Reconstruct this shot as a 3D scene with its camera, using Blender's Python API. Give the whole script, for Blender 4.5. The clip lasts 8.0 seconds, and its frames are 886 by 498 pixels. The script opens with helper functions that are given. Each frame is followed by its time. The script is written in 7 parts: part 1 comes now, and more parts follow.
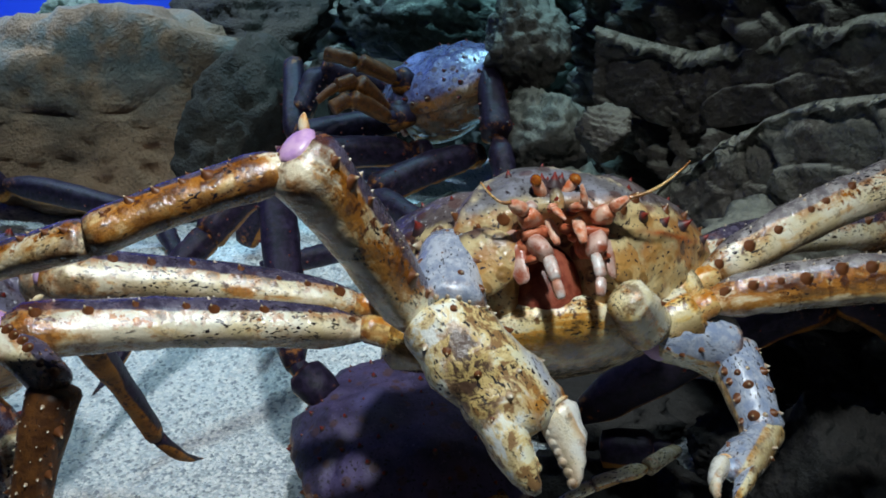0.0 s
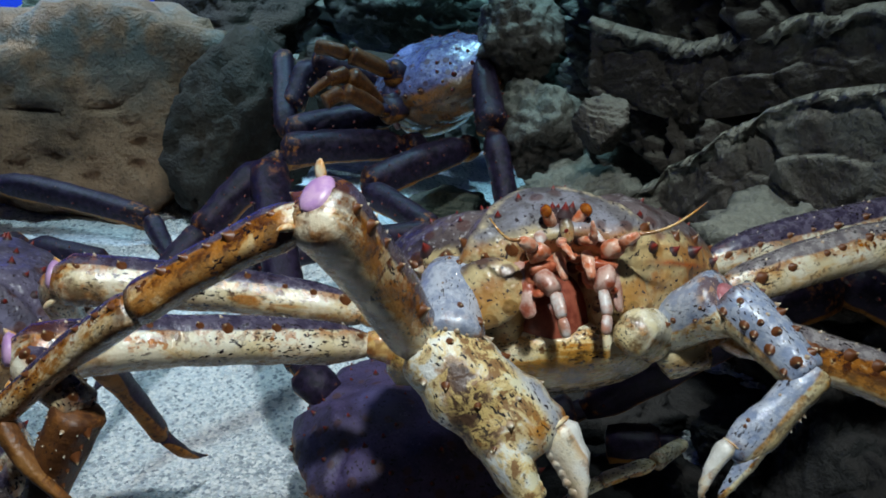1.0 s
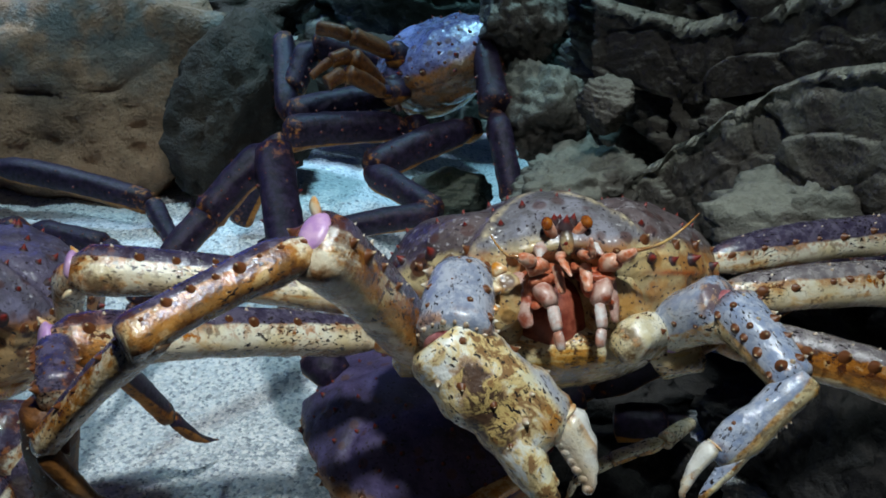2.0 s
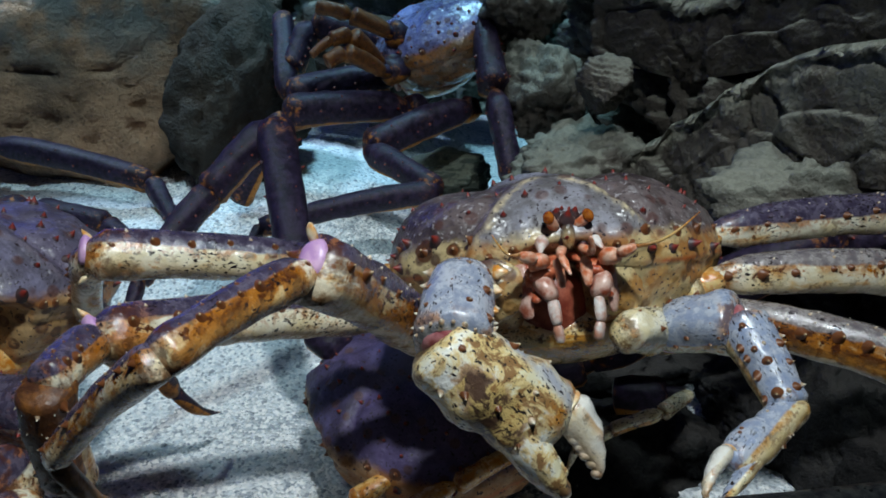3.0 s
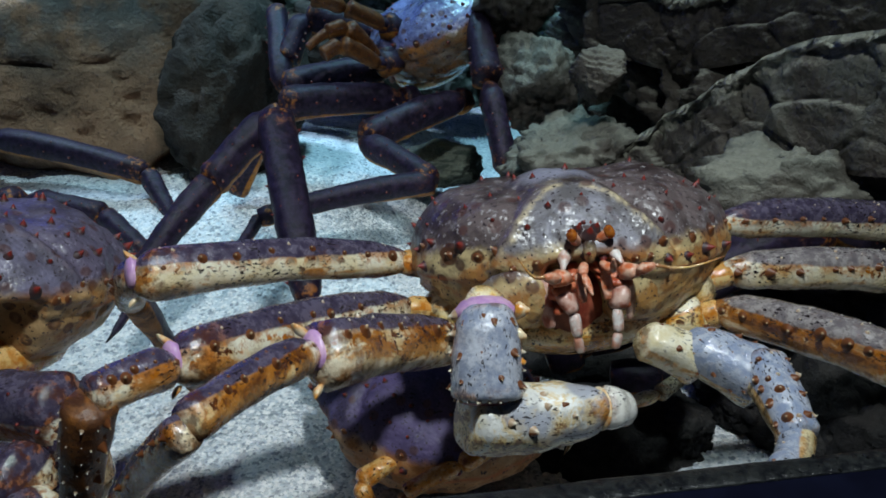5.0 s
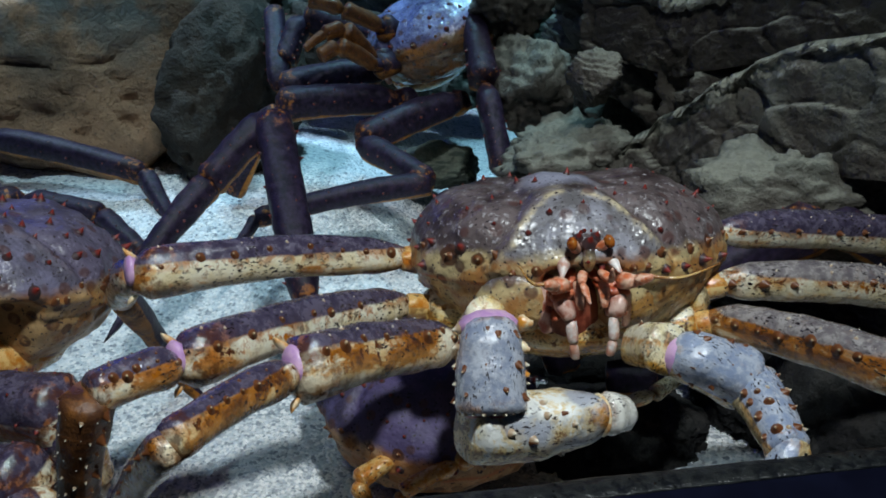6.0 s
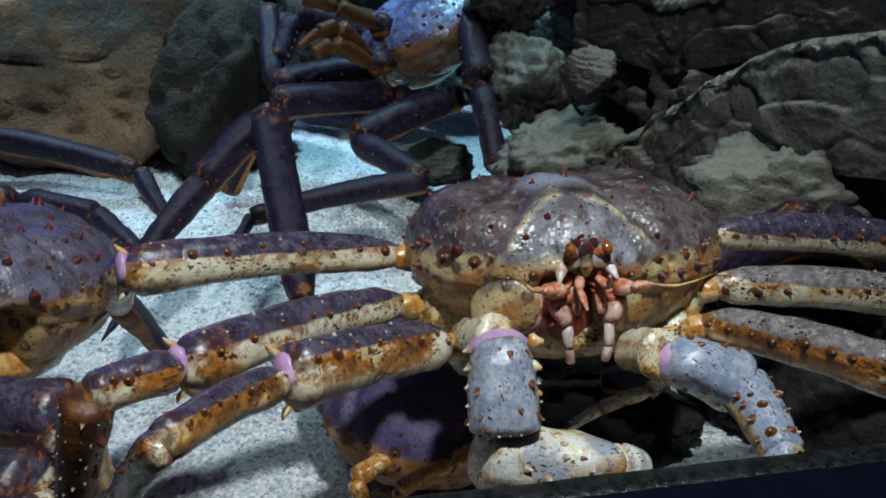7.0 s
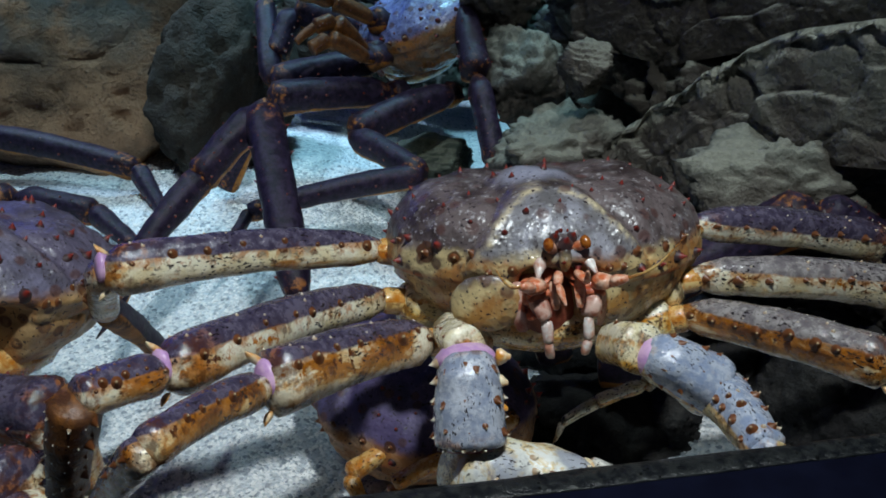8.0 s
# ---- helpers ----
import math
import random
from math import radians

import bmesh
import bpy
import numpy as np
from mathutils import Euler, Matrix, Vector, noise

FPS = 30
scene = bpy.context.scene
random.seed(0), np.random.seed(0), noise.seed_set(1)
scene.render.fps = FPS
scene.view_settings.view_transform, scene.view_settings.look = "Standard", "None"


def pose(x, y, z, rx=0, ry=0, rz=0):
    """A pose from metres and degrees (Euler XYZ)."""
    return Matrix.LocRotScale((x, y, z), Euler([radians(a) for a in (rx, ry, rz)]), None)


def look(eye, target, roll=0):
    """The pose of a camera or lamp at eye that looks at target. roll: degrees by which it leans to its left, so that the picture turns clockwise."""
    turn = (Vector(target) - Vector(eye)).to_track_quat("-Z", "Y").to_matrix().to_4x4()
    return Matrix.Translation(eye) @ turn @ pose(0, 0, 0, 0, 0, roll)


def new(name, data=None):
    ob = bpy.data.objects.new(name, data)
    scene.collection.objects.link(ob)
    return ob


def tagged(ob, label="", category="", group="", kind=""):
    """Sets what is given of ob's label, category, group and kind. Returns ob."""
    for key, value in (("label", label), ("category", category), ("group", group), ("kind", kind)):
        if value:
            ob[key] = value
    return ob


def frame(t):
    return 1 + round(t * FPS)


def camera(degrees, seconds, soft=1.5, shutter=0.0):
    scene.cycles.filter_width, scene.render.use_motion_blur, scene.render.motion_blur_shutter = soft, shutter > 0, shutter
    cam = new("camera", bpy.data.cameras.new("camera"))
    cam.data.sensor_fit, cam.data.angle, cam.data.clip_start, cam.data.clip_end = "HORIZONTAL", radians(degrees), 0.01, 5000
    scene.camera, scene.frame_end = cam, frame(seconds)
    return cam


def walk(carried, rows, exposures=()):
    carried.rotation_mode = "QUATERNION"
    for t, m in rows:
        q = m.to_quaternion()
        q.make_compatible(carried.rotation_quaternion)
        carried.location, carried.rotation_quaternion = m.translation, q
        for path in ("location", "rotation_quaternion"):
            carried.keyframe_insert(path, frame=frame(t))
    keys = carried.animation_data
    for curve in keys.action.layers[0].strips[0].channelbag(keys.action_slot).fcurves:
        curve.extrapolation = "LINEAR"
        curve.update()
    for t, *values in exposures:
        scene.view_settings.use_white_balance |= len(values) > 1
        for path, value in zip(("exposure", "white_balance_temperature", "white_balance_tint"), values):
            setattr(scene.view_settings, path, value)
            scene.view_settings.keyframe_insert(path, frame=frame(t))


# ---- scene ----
def view(x, y, z, yaw, pitch, roll):
    return pose(x, y, z) @ pose(0, 0, 0, 0, 0, yaw) @ pose(0, 0, 0, 90 + pitch) @ pose(0, 0, 0, 0, 0, roll)


cam = camera(53, 8.0, soft=1.75)
walk(cam, [
    (0, view(0.0496, 0.0260, 0.5047, 3.60, -19.59, -1.13)),
    (0.5, view(0.0481, 0.0357, 0.5055, 3.46, -20.34, -1.54)),
    (1, view(0.0313, 0.0373, 0.5044, 2.40, -20.16, -1.40)),
    (2.5, view(0.0165, 0.0363, 0.5004, 1.91, -21.85, -1.58)),
    (3, view(0.0108, 0.0238, 0.4975, 1.58, -22.19, -1.39)),
    (3.5, view(0.0073, 0.0121, 0.5053, 1.45, -22.80, -1.26)),
    (4, view(0.0020, 0.0100, 0.5002, 1.15, -22.54, -1.30)),
    (4.5, view(-0.0035, 0.0078, 0.4972, 0.65, -22.55, -1.31)),
    (6, view(-0.0086, -0.0006, 0.4998, -0.01, -22.47, -0.87)),
    (6.5, view(-0.0092, -0.0009, 0.5002, -0.13, -22.53, -0.77)),
    (7, view(-0.0106, -0.0029, 0.5037, -0.45, -22.76, -0.90)),
    (7.5, view(-0.0006, 0.0011, 0.4983, 0.27, -22.75, -1.45)),
    (8, view(0.0000, 0.0000, 0.5000, 0.00, -23.00, -1.50)),
])

# ---- light ----
world = bpy.data.worlds.new("water")
world.use_nodes = True
bg = world.node_tree.nodes["Background"]
bg.inputs[0].default_value, bg.inputs[1].default_value = (0.12, 0.24, 0.50, 1), 0.035
scene.world = world
scene.view_settings.exposure = 0.0


def tank_lamp(name, at, target, radius, watts, colour, cone=70, soft=0.9):
    data = bpy.data.lights.new(name, "SPOT")
    data.shadow_soft_size, data.energy, data.color = radius, watts, colour
    data.spot_size, data.spot_blend = radians(cone), soft
    ob = new(name, data)
    ob.matrix_world = look(at, target)
    return ob


tank_lamp("tank_lamp_front", (0.12, 0.13, 1.20), (-0.05, 0.60, 0.2), 0.035, 43, (0.87, 0.965, 1.0), 64)
tank_lamp("tank_lamp_middle", (-0.66, 0.86, 1.50), (-0.60, 1.22, 0.0), 0.08, 38, (0.60, 0.88, 1.0), 62)
tank_lamp("tank_lamp_back", (0.0, 1.58, 1.35), (0.0, 1.66, 0.0), 0.08, 54, (0.36, 0.78, 1.0), 66)
tank_lamp("tank_lamp_right", (0.24, 0.84, 1.45), (0.29, 1.06, 0.3), 0.07, 22, (0.74, 0.93, 1.0), 48)
tank_lamp("tank_lamp_far", (-0.85, 1.75, 1.65), (-0.80, 2.05, 0.3), 0.10, 150, (0.50, 0.74, 1.0), 85)


# ---- materials ----
def material(name, rough=0.5):
    m = bpy.data.materials.new(name)
    m.use_nodes = True
    n = m.node_tree.nodes
    b = n["Principled BSDF"]
    b.inputs["Roughness"].default_value = rough
    return m, m.node_tree, b


def noise_tex(nt, vec, scale, detail=4.0, rough=0.55, distort=0.0):
    t = nt.nodes.new("ShaderNodeTexNoise")
    t.inputs["Scale"].default_value, t.inputs["Detail"].default_value = scale, detail
    t.inputs["Roughness"].default_value, t.inputs["Distortion"].default_value = rough, distort
    nt.links.new(vec, t.inputs["Vector"])
    return t.outputs["Fac"]


def ramp(nt, fac, lo, hi, a=0.0, b=1.0):
    r = nt.nodes.new("ShaderNodeMapRange")
    r.interpolation_type = "SMOOTHSTEP"
    for i, v in zip((1, 2, 3, 4), (lo, hi, a, b)):
        r.inputs[i].default_value = v
    nt.links.new(fac, r.inputs[0])
    return r.outputs[0]


def mixc(nt, fac, a, b):
    m = nt.nodes.new("ShaderNodeMix")
    m.data_type = "RGBA"
    for value, sock in ((fac, 0), (a, 6), (b, 7)):
        if isinstance(value, (int, float)):
            m.inputs[sock].default_value = value
        elif isinstance(value, tuple):
            m.inputs[sock].default_value = (*value, 1) if len(value) == 3 else value
        else:
            nt.links.new(value, m.inputs[sock])
    return m.outputs[2]


def maths(nt, op, a, b=0.0):
    m = nt.nodes.new("ShaderNodeMath")
    m.operation = op
    for value, sock in ((a, 0), (b, 1)):
        if isinstance(value, (int, float)):
            m.inputs[sock].default_value = value
        else:
            nt.links.new(value, m.inputs[sock])
    return m.outputs[0]


def bumped(nt, b, height, strength, dist):
    bp = nt.nodes.new("ShaderNodeBump")
    bp.inputs["Strength"].default_value, bp.inputs["Distance"].default_value = strength, dist
    nt.links.new(height, bp.inputs["Height"])
    nt.links.new(bp.outputs[0], b.inputs["Normal"])
    nt.links.new(bp.outputs[0], b.inputs["Coat Normal"])


def coords(nt, seed=True):
    """Object coordinates, shifted by the object's random number so that no two pieces share their marks."""
    tc = nt.nodes.new("ShaderNodeTexCoord")
    info = nt.nodes.new("ShaderNodeObjectInfo")
    off = nt.nodes.new("ShaderNodeVectorMath")
    off.operation = "MULTIPLY_ADD"
    off.inputs[1].default_value = (1, 1, 1)
    nt.links.new(tc.outputs["Object"], off.inputs[0])
    if seed:
        sc = maths(nt, "MULTIPLY", info.outputs["Random"], 7.0)
        nt.links.new(sc, off.inputs[2])
    sep = nt.nodes.new("ShaderNodeSeparateXYZ")
    nt.links.new(tc.outputs["Generated"], sep.inputs[0])
    sepo = nt.nodes.new("ShaderNodeSeparateXYZ")
    nt.links.new(tc.outputs["Object"], sepo.inputs[0])
    return off.outputs[0], sep.outputs, sepo.outputs


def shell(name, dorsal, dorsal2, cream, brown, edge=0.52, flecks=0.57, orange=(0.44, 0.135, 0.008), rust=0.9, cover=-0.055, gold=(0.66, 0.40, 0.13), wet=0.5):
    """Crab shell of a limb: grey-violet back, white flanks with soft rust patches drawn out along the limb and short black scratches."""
    m, nt, b = material(name, 0.34)
    vec, gen, obj = coords(nt)
    big = noise_tex(nt, vec, 38, 5, 0.6)
    mid = noise_tex(nt, vec, 120, 5, 0.65)
    back = mixc(nt, ramp(nt, mid, 0.35, 0.65), dorsal, dorsal2)
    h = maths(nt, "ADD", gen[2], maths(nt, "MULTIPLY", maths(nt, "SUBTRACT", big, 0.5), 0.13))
    flank = mixc(nt, ramp(nt, big, 0.40, 0.66), cream, tuple(c * k for c, k in zip(cream, (0.90, 0.80, 0.60))))
    lng = nt.nodes.new("ShaderNodeMapping")
    lng.inputs["Scale"].default_value = (13, 32, 32)
    nt.links.new(vec, lng.inputs[0])
    low = maths(nt, "ADD", noise_tex(nt, lng.outputs[0], 1.0, 6, 0.6, 0.5), cover)
    low = maths(nt, "ADD", low, maths(nt, "MULTIPLY", maths(nt, "SUBTRACT", mid, 0.5), 0.22))
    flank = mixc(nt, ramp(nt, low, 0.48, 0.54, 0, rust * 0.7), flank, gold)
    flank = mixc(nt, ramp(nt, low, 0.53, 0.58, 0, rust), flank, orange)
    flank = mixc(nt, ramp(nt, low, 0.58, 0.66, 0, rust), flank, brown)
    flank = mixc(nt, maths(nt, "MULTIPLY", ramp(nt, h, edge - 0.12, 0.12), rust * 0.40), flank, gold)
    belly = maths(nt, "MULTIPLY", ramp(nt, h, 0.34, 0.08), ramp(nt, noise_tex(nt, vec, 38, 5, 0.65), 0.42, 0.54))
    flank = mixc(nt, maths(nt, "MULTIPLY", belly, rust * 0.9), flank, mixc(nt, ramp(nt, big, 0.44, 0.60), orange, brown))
    col = mixc(nt, ramp(nt, h, edge - 0.02, edge + 0.035), flank, back)
    blot = noise_tex(nt, vec, 48, 6, 0.65, 0.8)
    line = ramp(nt, maths(nt, "ABSOLUTE", maths(nt, "SUBTRACT", h, edge)), 0.02, 0.20, 1, 0)
    band = maths(nt, "MULTIPLY", ramp(nt, blot, 0.46, 0.54), line)
    band = maths(nt, "MULTIPLY", band, ramp(nt, h, edge + 0.05, edge - 0.01))
    col = mixc(nt, maths(nt, "MULTIPLY", band, rust * 0.8), col, mixc(nt, ramp(nt, blot, 0.56, 0.62), orange, brown))
    speck = noise_tex(nt, vec, 210, 4, 0.6)
    near = maths(nt, "ADD", ramp(nt, maths(nt, "ABSOLUTE", maths(nt, "SUBTRACT", h, edge - 0.08)), 0.04, 0.26, 1, 0), ramp(nt, low, 0.44, 0.52))
    near = maths(nt, "MULTIPLY", near, ramp(nt, h, edge + 0.06, edge - 0.02, 0.12, 1.0))
    col = mixc(nt, maths(nt, "MULTIPLY", maths(nt, "MULTIPLY", ramp(nt, speck, 0.53, 0.60), near), rust * 0.6), col, mixc(nt, ramp(nt, big, 0.42, 0.55), orange, brown))
    ends = maths(nt, "ADD", ramp(nt, gen[0], 0.80, 0.95), ramp(nt, gen[0], 0.12, 0.02))
    ends = maths(nt, "MULTIPLY", ends, ramp(nt, noise_tex(nt, vec, 70, 5, 0.65), 0.45, 0.58))
    col = mixc(nt, maths(nt, "MULTIPLY", ends, 0.75), col, mixc(nt, ramp(nt, mid, 0.48, 0.62), brown, orange))
    st = nt.nodes.new("ShaderNodeMapping")
    st.inputs["Scale"].default_value = (270, 620, 620)
    st.inputs["Rotation"].default_value = (0.3, 0.5, 0.6)
    nt.links.new(vec, st.inputs[0])
    fl = noise_tex(nt, st.outputs[0], 1.0, 2, 0.5)
    spread = noise_tex(nt, vec, 30, 3)
    fl = maths(nt, "MULTIPLY", ramp(nt, fl, flecks + 0.05, flecks + 0.085), ramp(nt, spread, 0.42, 0.56))
    col = mixc(nt, fl, col, (0.018, 0.012, 0.014))
    nt.links.new(col, b.inputs["Base Color"])
    fine = noise_tex(nt, vec, 500, 3)
    bumped(nt, b, maths(nt, "ADD", maths(nt, "MULTIPLY", mid, 1.0), maths(nt, "MULTIPLY", fine, 0.25)), 0.55, 0.0022)
    nt.links.new(ramp(nt, mid, 0.3, 0.7, 0.42 - wet * 0.7, 0.55 - wet * 0.3), b.inputs["Roughness"])
    b.inputs["Specular IOR Level"].default_value = 0.25 + wet * 0.8
    b.inputs["Coat Weight"].default_value, b.inputs["Coat Roughness"].default_value = wet, 0.14
    return m


def claw_shell(name, length):
    """Big claw: white with a pale yellow cast, one large brown patch low on the palm, black scratches and an orange hinge side."""
    m, nt, b = material(name, 0.36)
    vec, gen, obj = coords(nt, False)
    big = noise_tex(nt, vec, 34, 5, 0.6)
    mid = noise_tex(nt, vec, 120, 5, 0.65)
    col = mixc(nt, ramp(nt, big, 0.40, 0.62), (0.84, 0.84, 0.79), (0.83, 0.77, 0.52))
    x = maths(nt, "DIVIDE", obj[0], length)
    z = maths(nt, "DIVIDE", obj[2], length)
    along = maths(nt, "DIVIDE", maths(nt, "SUBTRACT", x, 0.36), 0.30)
    across = maths(nt, "DIVIDE", maths(nt, "ADD", z, 0.13), 0.13)
    rr = maths(nt, "ADD", maths(nt, "MULTIPLY", along, along), maths(nt, "MULTIPLY", across, across))
    rr = maths(nt, "ADD", rr, maths(nt, "MULTIPLY", maths(nt, "SUBTRACT", noise_tex(nt, vec, 70, 6, 0.7), 0.5), 2.6))
    col = mixc(nt, ramp(nt, rr, 1.25, 0.75, 0, 0.85), col, (0.40, 0.20, 0.06))
    col = mixc(nt, ramp(nt, rr, 0.90, 0.35, 0, 0.92), col, (0.065, 0.032, 0.022))
    stain = maths(nt, "ADD", noise_tex(nt, vec, 52, 6, 0.7, 0.6), maths(nt, "MULTIPLY", maths(nt, "SUBTRACT", mid, 0.5), 0.3))
    col = mixc(nt, ramp(nt, stain, 0.44, 0.52, 0, 0.8), col, (0.72, 0.52, 0.19))
    col = mixc(nt, ramp(nt, stain, 0.53, 0.59, 0, 0.85), col, (0.22, 0.09, 0.028))
    orange = maths(nt, "MULTIPLY", ramp(nt, x, 0.54, 0.68), ramp(nt, noise_tex(nt, vec, 46, 5, 0.65), 0.47, 0.56))
    orange = maths(nt, "MULTIPLY", orange, ramp(nt, z, 0.0, 0.12))
    col = mixc(nt, maths(nt, "MULTIPLY", orange, 0.85), col, (0.52, 0.20, 0.02))
    st = nt.nodes.new("ShaderNodeMapping")
    st.inputs["Scale"].default_value = (260, 560, 520)
    st.inputs["Rotation"].default_value = (0.2, 0.7, 0.4)
    col = mixc(nt, maths(nt, "MULTIPLY", ramp(nt, z, 0.17, 0.26), ramp(nt, big, 0.40, 0.56)), col, (0.42, 0.44, 0.50))
    nt.links.new(vec, st.inputs[0])
    fl = noise_tex(nt, st.outputs[0], 1.0, 2, 0.5)
    fl = maths(nt, "MULTIPLY", ramp(nt, fl, 0.60, 0.635), ramp(nt, noise_tex(nt, vec, 30, 3), 0.38, 0.52))
    col = mixc(nt, fl, col, (0.018, 0.012, 0.014))
    nt.links.new(col, b.inputs["Base Color"])
    bumped(nt, b, maths(nt, "ADD", mid, big), 0.5, 0.003)
    b.inputs["Coat Weight"].default_value, b.inputs["Coat Roughness"].default_value = 0.30, 0.22
    return m


def carapace_shell(name, top, top2, cream, pale, seam_colour=(0.50, 0.10, 0.015), ridge_colour=(0.66, 0.55, 0.34), wet=0.45):
    """Carapace: mottled mauve-grey above with pale ridges, cream with rust spots round the rim and on the cheeks, an orange seam along the side."""
    m, nt, b = material(name, 0.35)
    vec, gen, obj = coords(nt, False)
    big = noise_tex(nt, vec, 20, 6, 0.65)
    mid = noise_tex(nt, vec, 85, 5, 0.65)
    back = mixc(nt, ramp(nt, big, 0.38, 0.62), top, top2)
    back = mixc(nt, ramp(nt, mid, 0.54, 0.75, 0, 0.6), back, pale)
    wob = maths(nt, "MULTIPLY", maths(nt, "SUBTRACT", big, 0.5), 0.030)
    mask = {}
    for key in ("front", "ridge", "heart", "spot", "seam"):
        at = nt.nodes.new("ShaderNodeAttribute")
        at.attribute_name = key
        mask[key] = at.outputs["Fac"]
    back = mixc(nt, ramp(nt, noise_tex(nt, vec, 260, 3, 0.6), 0.60, 0.68, 0, 0.7), back, tuple(min(0.9, k * 1.25) for k in pale))
    lobe = mixc(nt, ramp(nt, noise_tex(nt, vec, 45, 5, 0.65), 0.40, 0.62), tuple(0.40 * k for k in pale), tuple(min(0.9, k * k2) for k, k2 in zip(pale, (0.86, 0.90, 1.0))))
    back = mixc(nt, maths(nt, "MULTIPLY", mask["front"], 0.78), back, lobe)
    back = mixc(nt, maths(nt, "MULTIPLY", mask["heart"], 0.75), back, tuple(min(0.9, k * k2) for k, k2 in zip(pale, (0.98, 1.05, 1.28))))
    broken = ramp(nt, noise_tex(nt, vec, 75, 4, 0.6), 0.38, 0.56)
    back = mixc(nt, maths(nt, "MULTIPLY", maths(nt, "MULTIPLY", mask["ridge"], broken), 0.9), back, ridge_colour)
    side = mixc(nt, ramp(nt, mid, 0.35, 0.7), cream, tuple(c * 0.6 for c in cream))
    side = mixc(nt, ramp(nt, noise_tex(nt, vec, 30, 5, 0.65), 0.46, 0.60, 0, 0.9), side, (0.36, 0.135, 0.03))
    h = maths(nt, "ADD", obj[2], wob)
    col = mixc(nt, ramp(nt, h, 0.010, 0.021), side, back)
    vor = nt.nodes.new("ShaderNodeTexVoronoi")
    vor.inputs["Scale"].default_value = 62
    nt.links.new(vec, vor.inputs["Vector"])
    ring = maths(nt, "MULTIPLY", ramp(nt, vor.outputs["Distance"], 0.34, 0.22), ramp(nt, big, 0.36, 0.48))
    col = mixc(nt, maths(nt, "MULTIPLY", ring, 0.75), col, (0.09, 0.04, 0.035))
    spot = maths(nt, "MULTIPLY", ramp(nt, maths(nt, "ABSOLUTE", maths(nt, "SUBTRACT", vor.outputs["Distance"], 0.22)), 0.13, 0.05), ramp(nt, h, 0.012, 0.0))
    col = mixc(nt, maths(nt, "MULTIPLY", maths(nt, "MULTIPLY", spot, ramp(nt, big, 0.32, 0.44)), 0.9), col, (0.09, 0.04, 0.025))
    gold = maths(nt, "MULTIPLY", ramp(nt, h, 0.016, -0.008), ramp(nt, noise_tex(nt, vec, 24, 4, 0.6), 0.42, 0.60))
    col = mixc(nt, maths(nt, "MULTIPLY", gold, 0.45), col, tuple(k * k2 for k, k2 in zip(cream, (1.0, 0.72, 0.34))))
    col = mixc(nt, ramp(nt, maths(nt, "ADD", mask["spot"], maths(nt, "MULTIPLY", maths(nt, "SUBTRACT", mid, 0.5), 0.9)), 0.38, 0.62, 0, 0.92), col, (0.085, 0.028, 0.012))
    col = mixc(nt, maths(nt, "MULTIPLY", mask["seam"], 0.9), col, seam_colour)
    fl = noise_tex(nt, vec, 330, 2)
    col = mixc(nt, ramp(nt, fl, 0.62, 0.66), col, (0.03, 0.02, 0.025))
    nt.links.new(col, b.inputs["Base Color"])
    fine = noise_tex(nt, vec, 420, 3)
    grain = nt.nodes.new("ShaderNodeTexVoronoi")
    grain.inputs["Scale"].default_value = 210
    nt.links.new(vec, grain.inputs["Vector"])
    lumps = maths(nt, "MULTIPLY", ramp(nt, grain.outputs["Distance"], 0.55, 0.1), 0.45)
    bumped(nt, b, maths(nt, "ADD", lumps, maths(nt, "ADD", mid, maths(nt, "MULTIPLY", fine, 0.3))), 0.30, 0.0026)
    nt.links.new(ramp(nt, mid, 0.35, 0.65, 0.60 - wet, 0.72 - 0.6 * wet), b.inputs["Roughness"])
    b.inputs["Coat Weight"].default_value, b.inputs["Coat Roughness"].default_value = wet, 0.20
    return m


def plain(name, col, col2, scale, rough=0.4, bump=0.4, dist=0.001, gloss=0.5):
    m, nt, b = material(name, rough)
    vec, gen, obj = coords(nt)
    b.inputs["Specular IOR Level"].default_value = gloss
    f = noise_tex(nt, vec, scale, 4, 0.6)
    nt.links.new(mixc(nt, ramp(nt, f, 0.35, 0.65), col, col2), b.inputs["Base Color"])
    bumped(nt, b, f, bump, dist)
    return m


def tipped(name, base, tip, lo, hi, rough=0.35):
    """Colour that runs from the foot of a spine to its tip."""
    m, nt, b = material(name, rough)
    vec, gen, obj = coords(nt)
    f = noise_tex(nt, vec, 300, 3)
    h = maths(nt, "ADD", gen[2], maths(nt, "MULTIPLY", maths(nt, "SUBTRACT", f, 0.5), 0.35))
    nt.links.new(mixc(nt, ramp(nt, h, lo, hi), base, tip), b.inputs["Base Color"])
    return m


